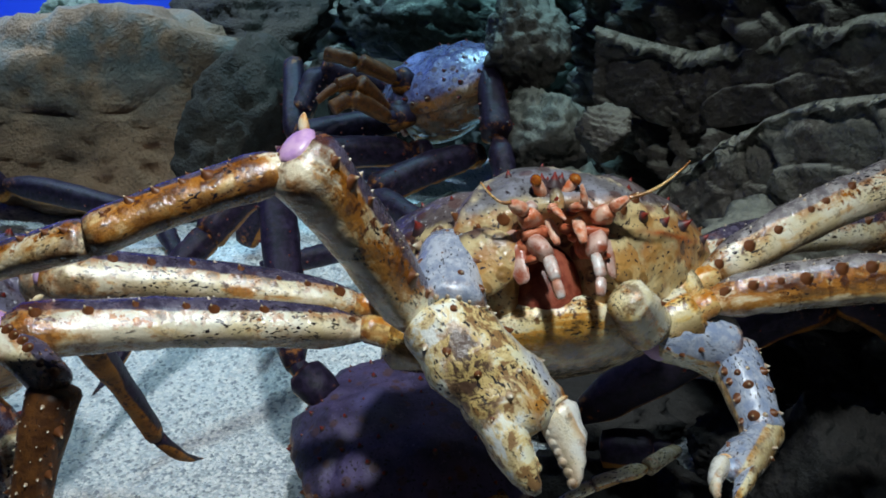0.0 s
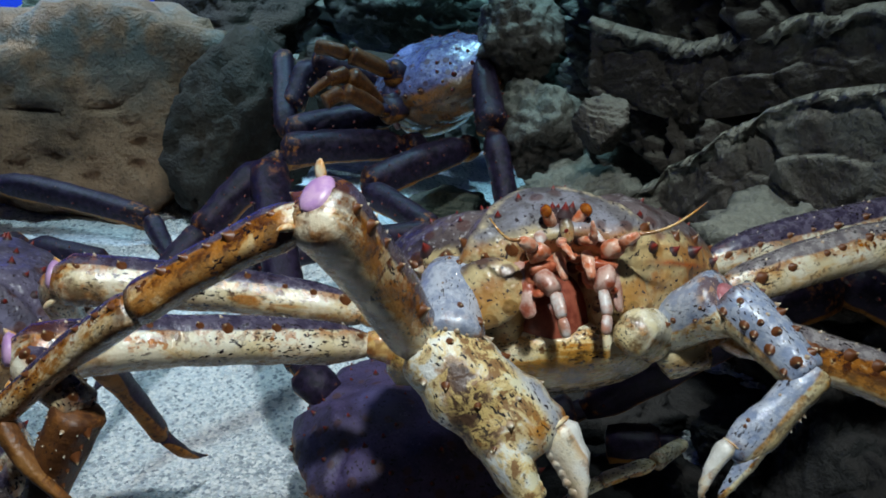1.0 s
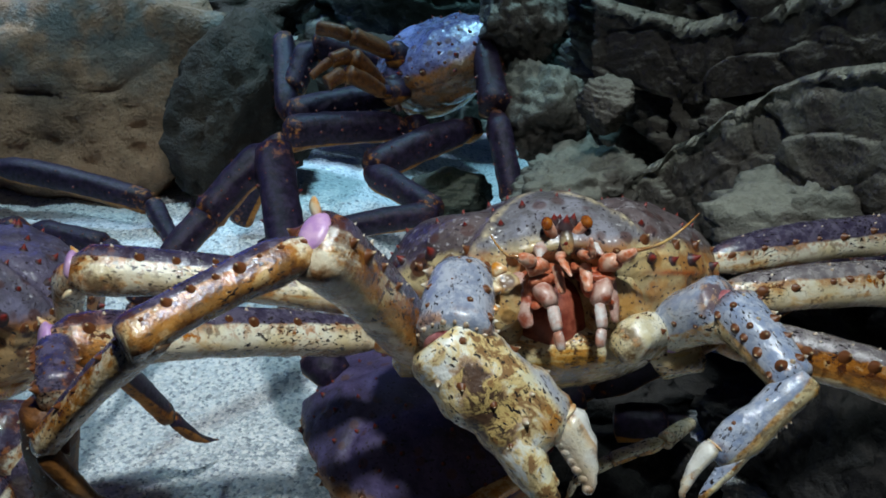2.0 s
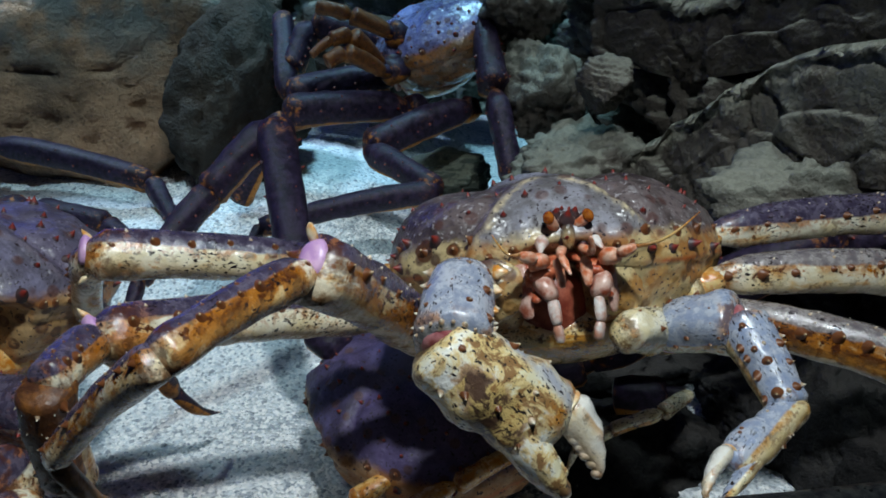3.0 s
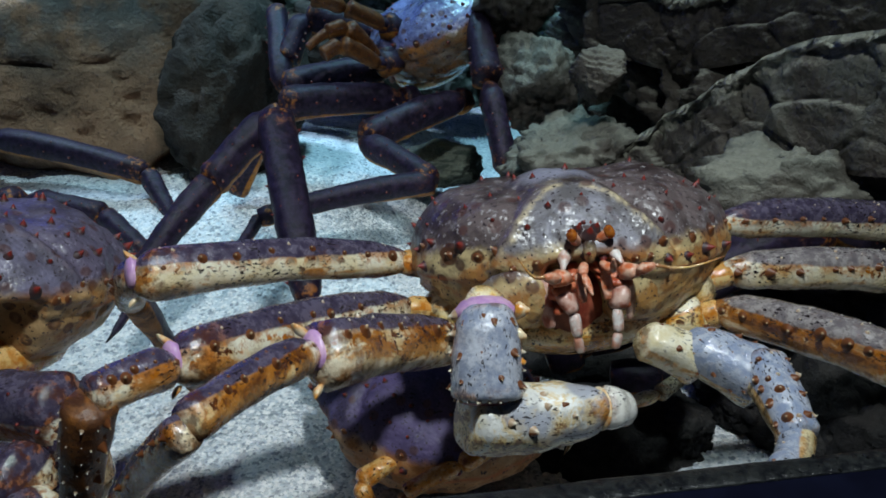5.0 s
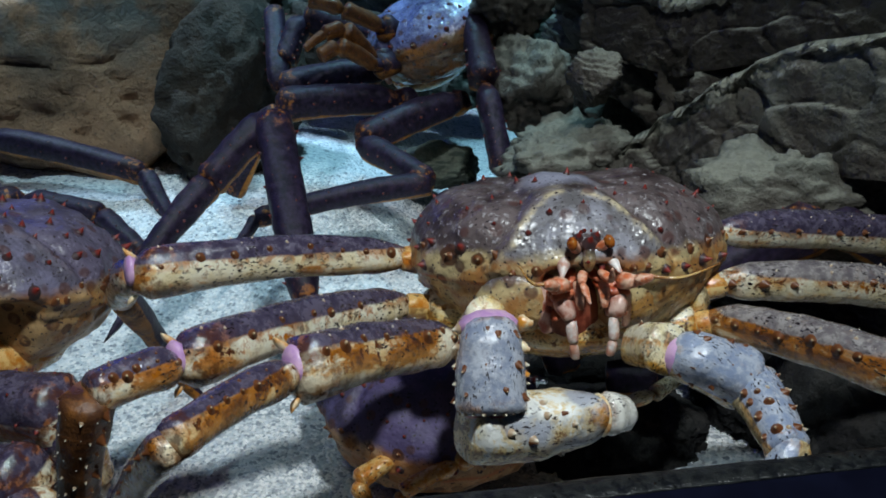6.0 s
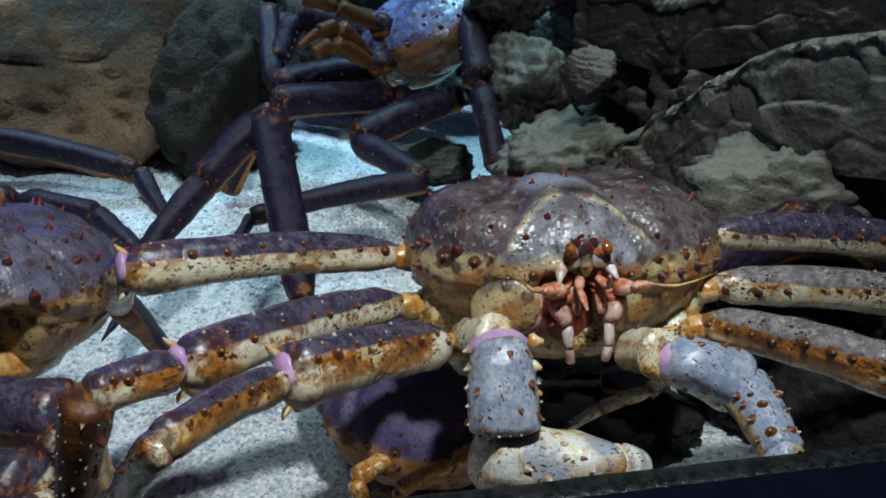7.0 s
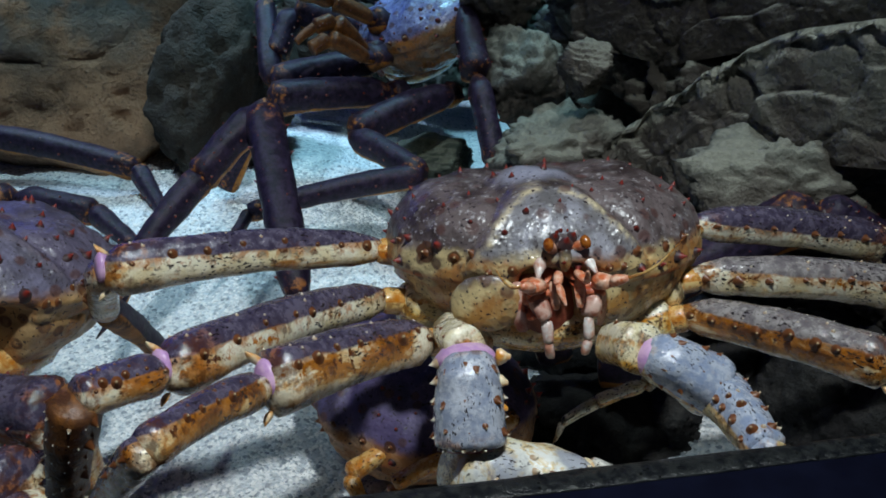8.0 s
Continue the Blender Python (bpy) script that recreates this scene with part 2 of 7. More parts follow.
MAUVE, MAUVE2 = (0.042, 0.033, 0.062), (0.115, 0.098, 0.150)
CREAM, BROWN = (0.86, 0.82, 0.66), (0.085, 0.024, 0.008)
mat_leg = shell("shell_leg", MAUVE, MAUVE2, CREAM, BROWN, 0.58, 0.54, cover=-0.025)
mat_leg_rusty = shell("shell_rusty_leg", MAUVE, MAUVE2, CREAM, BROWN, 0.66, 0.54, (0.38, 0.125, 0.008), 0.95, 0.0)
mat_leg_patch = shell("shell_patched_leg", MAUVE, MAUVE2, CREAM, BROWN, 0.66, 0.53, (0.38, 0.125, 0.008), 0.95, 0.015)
mat_claw = shell("shell_claw", (0.76, 0.66, 0.40), (0.86, 0.81, 0.64), (0.86, 0.79, 0.56), (0.10, 0.04, 0.012), 0.62, 0.54, (0.58, 0.22, 0.012), 0.9, -0.015, (0.82, 0.56, 0.14))
mat_finger = shell("shell_claw_finger", (0.80, 0.78, 0.70), (0.86, 0.85, 0.80), (0.84, 0.82, 0.74), (0.10, 0.04, 0.012), 0.62, 0.54, (0.50, 0.19, 0.02), 0.6, -0.05)
mat_crusher = claw_shell("shell_crusher", 0.098)
mat_carpus = shell("shell_carpus", (0.26, 0.30, 0.40), (0.50, 0.53, 0.60), (0.70, 0.69, 0.62), (0.14, 0.05, 0.02), 0.26, 0.56, (0.45, 0.18, 0.04), 0.8, -0.04)
mat_arm = shell("shell_arm", (0.26, 0.32, 0.46), (0.46, 0.50, 0.58), (0.80, 0.74, 0.52), (0.12, 0.04, 0.015), 0.46, 0.55, (0.56, 0.24, 0.02), 0.9, -0.02, (0.80, 0.60, 0.20))
mat_dark_leg = shell("shell_dark_leg", (0.010, 0.007, 0.017), (0.034, 0.023, 0.052), (0.42, 0.19, 0.05), (0.022, 0.008, 0.010), 0.26, 0.60, (0.48, 0.17, 0.02), 0.6, 0.02, (0.5, 0.22, 0.04), 0.0)
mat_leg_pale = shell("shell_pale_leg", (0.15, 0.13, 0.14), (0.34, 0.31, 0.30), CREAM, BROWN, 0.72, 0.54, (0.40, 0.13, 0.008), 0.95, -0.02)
mat_carapace = carapace_shell("shell_carapace", (0.034, 0.022, 0.022), (0.150, 0.118, 0.118), (0.66, 0.52, 0.27), (0.37, 0.355, 0.37), wet=0.32)
mat_dark_carapace = carapace_shell("shell_dark_carapace", (0.065, 0.054, 0.085), (0.140, 0.120, 0.180), (0.50, 0.32, 0.15), (0.22, 0.20, 0.27), (0.60, 0.17, 0.02), (0.16, 0.13, 0.16), 0.25)
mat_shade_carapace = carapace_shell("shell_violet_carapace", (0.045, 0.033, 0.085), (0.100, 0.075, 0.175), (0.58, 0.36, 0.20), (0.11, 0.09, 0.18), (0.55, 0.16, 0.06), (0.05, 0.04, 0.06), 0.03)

mat_blue_carapace = carapace_shell("shell_blue_carapace", (0.085, 0.085, 0.20), (0.17, 0.18, 0.37), (0.22, 0.14, 0.08), (0.30, 0.31, 0.50), (0.16, 0.06, 0.02), (0.45, 0.45, 0.66))
mat_spine = tipped("spine_rust", (0.150, 0.048, 0.014), (0.72, 0.56, 0.34), 0.74, 1.0, 0.42)
mat_spine_red = tipped("spine_red", (0.050, 0.028, 0.030), (0.22, 0.020, 0.012), 0.40, 0.70, 0.5)
mat_spine_pale = tipped("spine_pale", (0.46, 0.32, 0.20), (0.80, 0.73, 0.58), 0.30, 0.80)
mat_membrane = plain("joint_membrane", (0.50, 0.27, 0.55), (0.66, 0.42, 0.62), 120, 0.35, 0.6, 0.001)
mat_wrist = plain("wrist_membrane", (0.30, 0.07, 0.08), (0.55, 0.24, 0.26), 120, 0.35, 0.6, 0.001)
mat_condyle = plain("joint_condyle", (0.84, 0.74, 0.50), (0.66, 0.26, 0.03), 110, 0.3)
mat_orange = shell("orange_skin", (0.52, 0.17, 0.012), (0.72, 0.46, 0.16), (0.74, 0.54, 0.24), (0.20, 0.05, 0.012), 0.45, 0.56, (0.60, 0.19, 0.02))
mat_red = plain("mouth_red", (0.34, 0.050, 0.016), (0.60, 0.20, 0.10), 150, 0.3, 0.8, 0.002)
mat_white = plain("mouth_white", (0.74, 0.70, 0.66), (0.50, 0.22, 0.14), 110, 0.3, 0.7, 0.002)
mat_pink = plain("mouth_pink", (0.34, 0.07, 0.03), (0.66, 0.46, 0.38), 90, 0.32, 0.6, 0.002)
mat_antenna = plain("antenna_orange", (0.62, 0.15, 0.05), (0.78, 0.50, 0.36), 160, 0.3, 0.8, 0.002)
mat_eye = plain("eye_red", (0.16, 0.030, 0.006), (0.36, 0.11, 0.015), 200, 0.10)
mat_mouth_dark = plain("mouth_cavity", (0.16, 0.024, 0.012), (0.34, 0.09, 0.05), 120, 0.4)
mat_brown_claw = shell("shell_brown_claw", (0.08, 0.032, 0.014), (0.17, 0.065, 0.018), (0.20, 0.085, 0.025), (0.05, 0.018, 0.010), 0.4, 0.6, (0.24, 0.085, 0.014), 0.8, 0.0, (0.4, 0.2, 0.06), 0.1)


# ---- mesh helpers ----
def part(name, bm, mat, parent=None, label="", smooth=True):
    me = bpy.data.meshes.new(name)
    bm.to_mesh(me)
    bm.free()
    for f in me.polygons:
        f.use_smooth = smooth
    me.materials.append(mat)
    ob = new(name, me)
    if parent:
        ob.parent = parent
    if label:
        ob["label"] = label
    return ob


def shared(name, me, parent, m):
    ob = new(name, me)
    ob.parent = parent
    ob.matrix_basis = m
    return ob


def aim(a, b, up=(0, 0.25, 1)):
    """A pose at a whose x points to b and whose z leans towards up."""
    a, b = Vector(a), Vector(b)
    x = (b - a).normalized()
    z = Vector(up) - x * x.dot(Vector(up))
    z = z.normalized() if z.length > 0.05 else x.orthogonal().normalized()
    y = z.cross(x)
    return Matrix.Translation(a) @ Matrix((x, y, z)).transposed().to_4x4()


def tube(bm, stations, sides=18, wob=0.0, seed=0.0, cap=True, square=1.0):
    """A closed tube along x through stations of (x, half width, half height, rise, sideways)."""
    rings = []
    for st in stations:
        x, ry, rz, dz = st[:4]
        dy = st[4] if len(st) > 4 else 0.0
        ring = []
        for k in range(sides):
            a = 2 * math.pi * k / sides
            c, s = math.cos(a), math.sin(a)
            if square != 1.0:
                c, s = math.copysign(abs(c) ** square, c), math.copysign(abs(s) ** square, s)
            g = 1 + wob * noise.noise(Vector((x * 60 + seed, c * 1.5, s * 1.5 + seed)))
            ring.append(bm.verts.new((x, dy + ry * g * c, dz + rz * g * s)))
        rings.append(ring)
    for r0, r1 in zip(rings, rings[1:]):
        for k in range(sides):
            bm.faces.new((r0[k], r0[(k + 1) % sides], r1[(k + 1) % sides], r1[k]))
    if cap:
        bm.faces.new(rings[0][::-1])
        bm.faces.new(rings[-1])
    return rings


def profile(points, count):
    """Smooth values between the (s, v) points, at even steps."""
    xs, ys = zip(*points)
    out = []
    for i in range(count):
        s = i / (count - 1)
        k = max(j for j in range(len(xs)) if xs[j] <= s + 1e-9)
        k = min(k, len(xs) - 2)
        f = (s - xs[k]) / (xs[k + 1] - xs[k])
        f = f * f * (3 - 2 * f)
        out.append((s, ys[k] + (ys[k + 1] - ys[k]) * f))
    return out


def spine_mesh(name, mat, bulge, sharp):
    """A spine on a swollen foot, 1 high, standing on z = 0."""
    bm = bmesh.new()
    prof = [(-0.15, bulge * 1.15), (0.0, bulge * 1.0), (0.12, bulge * 0.86), (0.30, bulge * 0.66), (0.50, bulge * 0.46), (0.68, sharp * 0.72), (0.86, sharp * 0.44), (0.98, 0.06)]
    if bulge < 0.75:
        prof = [(-0.3, bulge * 1.25), (0.0, bulge), (0.2, bulge * 0.72), (0.45, bulge * 0.48), (0.75, bulge * 0.24), (1.0, 0.04)]
    rings = []
    for z, r in prof:
        bend = 0.10 * max(z, 0) ** 2
        rings.append([bm.verts.new((bend + r * math.cos(2 * math.pi * k / 10), r * math.sin(2 * math.pi * k / 10), z)) for k in range(10)])
    for r0, r1 in zip(rings, rings[1:]):
        for k in range(10):
            bm.faces.new((r0[k], r0[(k + 1) % 10], r1[(k + 1) % 10], r1[k]))
    bm.faces.new(rings[-1])
    me = bpy.data.meshes.new(name)
    bm.to_mesh(me)
    bm.free()
    for f in me.polygons:
        f.use_smooth = True
    me.materials.append(mat)
    return me


SPINE = {"rust": spine_mesh("spine", mat_spine, 0.74, 0.34), "red": spine_mesh("spine", mat_spine_red, 0.62, 0.30),
         "pale": spine_mesh("spine", mat_spine_pale, 0.70, 0.42)}


def stand(p, n, size, lean=(0, 0, 0)):
    z = (Vector(n) + Vector(lean)).normalized()
    return Matrix.Translation(p) @ z.to_track_quat("Z", "X").to_matrix().to_4x4() @ Matrix.Diagonal((size, size, size, 1))


PROFILES = {
    "merus": [(0, 0.42), (0.04, 0.62), (0.14, 0.88), (0.4, 0.96), (0.75, 1.0), (0.90, 1.08), (0.96, 1.06), (0.985, 0.92), (1, 0.6)],
    "carpus": [(0, 0.40), (0.06, 0.66), (0.14, 0.92), (0.24, 1.0), (0.55, 0.92), (0.82, 0.92), (0.94, 0.96), (1, 0.80)],
    "propodus": [(0, 0.92), (0.05, 1.04), (0.2, 1.02), (0.6, 0.86), (0.9, 0.80), (0.97, 0.82), (1, 0.7)],
    "dactyl": [(0, 0.6), (0.06, 0.9), (0.3, 0.8), (0.7, 0.45), (0.95, 0.14), (1, 0.04)],
}


def limb(kind, parent, length, width, height, mat, rng, rows=((24, 7, 1.0), (156, 7, 1.0), (66, 7, 0.38), (92, 7, 0.34), (118, 7, 0.38)), spines="rust", membrane=True, fat=None):
    """One segment of a leg: x runs from its joint to the next one, z is its back. Its spines stand in rows (angle, count, size)."""
    prof = profile(fat or PROFILES[kind], 22)
    bow = 0.03 if kind != "dactyl" else -0.10
    st = [(s * length, width / 2 * v, height / 2 * v, bow * length * math.sin(math.pi * s)) for s, v in prof]
    bm = bmesh.new()
    tube(bm, st, 24, 0.08, rng.random() * 50, square=0.80)
    ob = part(kind, bm, mat, parent)
    for ang, count, size in rows:
        for i in range(count):
            s = (i + 0.6 + rng.uniform(-0.22, 0.22)) / (count + 0.2)
            k = min(int(s * 21), 20)
            x, ry, rz, dz = st[k]
            a = math.radians(ang + rng.uniform(-9, 9))
            c, sn = math.cos(a), math.sin(a)
            qc, qs = math.copysign(abs(c) ** 0.8, c), math.copysign(abs(sn) ** 0.8, sn)
            size_here = size * rng.choice((0.45, 0.7, 0.85, 0.95, 1.1)) * 0.0052 * (height / 0.036)
            p = (s * length, ry * qc * 0.97, dz + rz * qs * 0.97)
            shared("spine", SPINE[spines if size > 0.5 or spines != "rust" or kind == "carpus" else "pale"], ob, stand(p, (0, c, sn), size_here, (0.35, 0, 0)))
    if membrane:
        h, w = height / 2, width / 2
        bm = bmesh.new()
        tube(bm, [(length * 0.97, w * 0.34, h * 0.38, h * 0.24), (length - h * 0.04, w * 0.50, h * 0.58, h * 0.22), (length + h * 0.06, w * 0.54, h * 0.62, h * 0.24),
                  (length + h * 0.16, w * 0.50, h * 0.58, h * 0.22), (length + h * 0.24, w * 0.38, h * 0.44, h * 0.20), (length + h * 0.28, w * 0.2, h * 0.20, h * 0.18)], 24, 0.06, 5.0)
        part("joint_membrane", bm, mat_membrane, ob, "lilac joint membrane")
        for sgn in (1, -1):
            k = 0.54 if sgn > 0 else 0.45
            bm = bmesh.new()
            tube(bm, [(-h * 0.60 * k, h * 0.10 * k, h * 0.12 * k, -h * 0.16 * sgn * k), (-h * 0.25 * k, h * 0.30 * k, h * 0.30 * k, 0), (h * 0.02 * k, h * 0.32 * k, h * 0.31 * k, h * 0.16 * sgn * k),
                      (h * 0.20 * k, h * 0.27 * k, h * 0.26 * k, h * 0.32 * sgn * k), (h * 0.30 * k, h * 0.19 * k, h * 0.18 * k, h * 0.46 * sgn * k), (h * 0.34 * k, h * 0.06 * k, h * 0.07 * k, h * 0.56 * sgn * k)], 14, 0.2, length * 77)
            knob = part("joint_knob", bm, mat_condyle, ob, "cream and orange joint knob")
            knob.matrix_basis = pose(length + h * 0.02, -w * 0.35, sgn * h * 0.86, 0, 0, -14)
    return ob


def smooth01(x):
    x = min(max(x, 0.0), 1.0)
    return x * x * (3 - 2 * x)


def bumpg(x, y, cx, cy, sx, sy):
    return math.exp(-((x - cx) / sx) ** 2 - ((y - cy) / sy) ** 2)


ARCH = ((0.0, 0.0560), (0.012, 0.0550), (0.022, 0.0515), (0.030, 0.0445), (0.042, 0.0315), (0.052, 0.0190), (0.060, 0.0040), (0.20, -0.2))
RIM_SPOTS = ((-0.102, -0.059, 0.013, 0.0100), (-0.0845, -0.0767, 0.0125, 0.0066), (-0.0713, -0.0867, 0.0162, 0.0058), (-0.063, -0.0926, 0.0068, 0.0040),
             (-0.050, -0.1004, 0.0088, 0.0052), (-0.114, -0.030, 0.016, 0.0060), (0.0134, -0.1082, 0.0089, 0.0042), (0.033, -0.1035, 0.0163, 0.0050),
             (0.060, -0.092, 0.0140, 0.0055), (0.0806, -0.0773, 0.0154, 0.0070), (0.100, -0.050, 0.0140, 0.0070), (0.022, -0.107, 0.0085, 0.0034))


def arch(x, y, z):
    """How far a point of the front lies outside the arched ridge round the gastric lobe."""
    u = abs(x + 0.0175)
    k = max(i for i in range(len(ARCH) - 1) if ARCH[i][0] <= u)
    (u0, z0), (u1, z1) = ARCH[k], ARCH[k + 1]
    slope = (z1 - z0) / (u1 - u0)
    return (z - z0 - slope * (u - u0)) / math.sqrt(1 + slope * slope)


def carapace_masks(me):
    """Where the pigments of a carapace lie: the pale lobes, the ridge round the front, the rim's spots and the side seam."""
    masks = {k: [] for k in ("front", "ridge", "heart", "spot", "seam")}
    for v in me.vertices:
        x, y, z = v.co
        a, u = arch(x, y, z), abs(x + 0.0175)
        fwd = smooth01((-0.040 - y) / 0.02)
        wander = 0.002 * noise.noise(v.co * 70)
        masks["front"].append(smooth01(0.5 - (a + wander) / 0.004) * fwd)
        masks["ridge"].append(math.exp(-((a + wander) / 0.0014) ** 2) * fwd * smooth01(z / 0.01))
        masks["heart"].append(smooth01(1.4 - math.hypot(u / 0.026, (y + 0.036) / 0.018)) * (1 if z > 0.03 else 0))
        masks["spot"].append(max(smooth01(1.3 - math.dist((x, y, z), q[:3]) / q[3]) for q in RIM_SPOTS))
        side = smooth01((u - 0.045) / 0.012) * smooth01((0.05 - y) / 0.02)
        masks["seam"].append(math.exp(-((z + 0.0045 + 0.05 * max(0.0, u - 0.075) * -1 + wander) / 0.0011) ** 2) * side)
    for key, values in masks.items():
        at = me.attributes.new(key, "FLOAT", "POINT")
        at.data.foreach_set("value", values)


def carapace_point(th, ph, seed):
    """A point of the carapace by turn and rise; front is -y."""
    def spow(v, e):
        return math.copysign(abs(v) ** e, v)
    a, bf, bb, ct, cb = 0.120, 0.108, 0.090, 0.053, 0.060
    c1, s1 = spow(math.cos(ph), 0.72 if ph > 0 else 0.45), spow(math.sin(ph), 0.85)
    x = a * c1 * spow(math.cos(th), 0.82)
    sy = spow(math.sin(th), 0.82)
    y = c1 * sy * (bb if sy > 0 else bf)
    z = s1 * (ct if s1 > 0 else cb)
    front = smooth01((-y - 0.03) / 0.08)
    x *= 1 - 0.16 * front
    if z < 0:
        k = smooth01(-z / 0.06)
        x *= 1 - 0.16 * k
        y *= 1 - (0.05 if y < 0 else 0.2) * k
    else:
        u = abs(x + 0.0175)
        z *= 1 - 0.32 * smooth01((y - 0.02) / 0.08)
        up = 0.010 * bumpg(u, y, 0, -0.062, 0.028, 0.030) + 0.010 * bumpg(u, y, 0, -0.022, 0.026, 0.020)
        up += 0.010 * bumpg(u, y, 0.074, -0.012, 0.030, 0.040) + 0.006 * bumpg(u, y, 0.052, -0.075, 0.018, 0.02)
        up += 0.004 * bumpg(u, y, 0.034, 0.026, 0.02, 0.02)
        z += up * smooth01(z / 0.03)
    # the recess of the mouth
    m = math.exp(-((x + 0.020) / 0.022) ** 4) * smooth01((-y - 0.05) / 0.04) * smooth01((0.014 - z) / 0.014)
    y += 0.030 * m
    p = Vector((x, y, z))
    a = arch(x, y, z)
    lift = 0.0042 * smooth01(0.5 - a / 0.008) * smooth01((-0.045 - y) / 0.02) * smooth01((z + 0.002) / 0.01)
    lift += 0.0022 * math.exp(-(a / 0.0028) ** 2) * smooth01((-0.045 - y) / 0.02) * smooth01(z / 0.01) - 0.0034 * math.exp(-((a - 0.0065) / 0.0036) ** 2) * smooth01((-0.04 - y) / 0.02) * smooth01(z / 0.012)
    if y < 0.03:
        lift -= 0.0030 * smooth01((-0.004 - z) / 0.004) * smooth01((0.03 - y) / 0.02)
    p += p.normalized() * lift
    d = 0.0030 * noise.fractal(p * 38 + Vector((seed, 0, 0)), 0.9, 2.0, 4)
    return p * (1 + d / max(p.length, 0.03))


def carapace(parent, mat, rng, label, count=85, spine="red", spine_size=1.0):
    bm = bmesh.new()
    nu, nv = 190, 96
    seed = rng.random() * 30
    rows = [[bm.verts.new(carapace_point(2 * math.pi * i / nu, math.radians(-88 + 176 * j / (nv - 1)), seed)) for i in range(nu)] for j in range(nv)]
    for r0, r1 in zip(rows, rows[1:]):
        for i in range(nu):
            bm.faces.new((r0[i], r0[(i + 1) % nu], r1[(i + 1) % nu], r1[i]))
    bm.faces.new(rows[0][::-1])
    bm.faces.new(rows[-1])
    ob = part("carapace", bm, mat, parent, label)
    carapace_masks(ob.data)
    placed = [Vector(q[:3]) for q in RIM_SPOTS]
    for q in placed:
        hit, at, n2, _ = ob.closest_point_on_mesh(q)
        shared("spine", SPINE["rust"], ob, stand(at - n2 * 0.0004, n2, 0.0044 * rng.uniform(0.8, 1.2), (0, -0.1, 0.25)))
    tries = 0
    while len(placed) < count + len(RIM_SPOTS) and tries < 4000:
        tries += 1
        th, ph = rng.uniform(0, 2 * math.pi), math.asin(rng.uniform(0.02, 1.0))
        p = carapace_point(th, ph, seed)
        gap = 0.012 if p.z < 0.02 else 0.015
        if any((p - q).length < gap for q in placed):
            continue
        placed.append(p)
        e = 0.03
        n = (carapace_point(th + e, ph, seed) - p).cross(carapace_point(th, ph + e, seed) - p).normalized()
        big = 1.1 if p.z < 0.024 else 0.7
        shared("spine", SPINE[spine], ob, stand(p - n * 0.0005, n, 0.0062 * spine_size * big * rng.uniform(0.6, 1.2), (0, -0.25, 0.15)))
    return ob


def blob(bm, at, r, scale=(1, 1, 1), turn=(0, 0, 0)):
    g = bmesh.ops.create_uvsphere(bm, u_segments=16, v_segments=10, radius=r)
    m = Matrix.Translation(at) @ Euler([radians(a) for a in turn]).to_matrix().to_4x4() @ Matrix.Diagonal((*scale, 1))
    bmesh.ops.transform(bm, matrix=m, verts=g["verts"])


def rod(name, parent, a, b, r0, r1, mat, label="", belly=1.15, flat=0.8):
    L = (Vector(b) - Vector(a)).length
    bm = bmesh.new()
    tube(bm, [(0, r0 * 0.5, r0 * 0.5 * flat, 0), (L * 0.05, r0 * 0.9, r0 * 0.9 * flat, 0), (L * 0.35, r0 * belly, r0 * belly * flat, 0),
              (L * 0.8, r1 * belly, r1 * belly * flat, 0), (L * 0.96, r1 * 0.85, r1 * flat * 0.85, 0), (L, r1 * 0.4, r1 * flat * 0.4, 0)], 14, 0.30, L * 900 + r0 * 5000)
    ob = part(name, bm, mat, parent, label)
    ob.matrix_basis = aim(a, b)
    return ob


def feeler(name, parent, points, r0, r1, mat):
    cu = bpy.data.curves.new(name, "CURVE")
    cu.dimensions, cu.bevel_depth, cu.bevel_resolution = "3D", 1.0, 2
    sp = cu.splines.new("POLY")
    sp.points.add(len(points) - 1)
    for i, p in enumerate(points):
        sp.points[i].co = (*p, 1)
        sp.points[i].radius = r0 + (r1 - r0) * i / (len(points) - 1)
    dg = bpy.context.evaluated_depsgraph_get()
    tmp = new(name, cu)
    me = bpy.data.meshes.new_from_object(tmp.evaluated_get(dg))
    bpy.data.objects.remove(tmp)
    me.materials.clear()
    me.materials.append(mat)
    ob = new(name, me)
    ob.parent = parent
    return ob


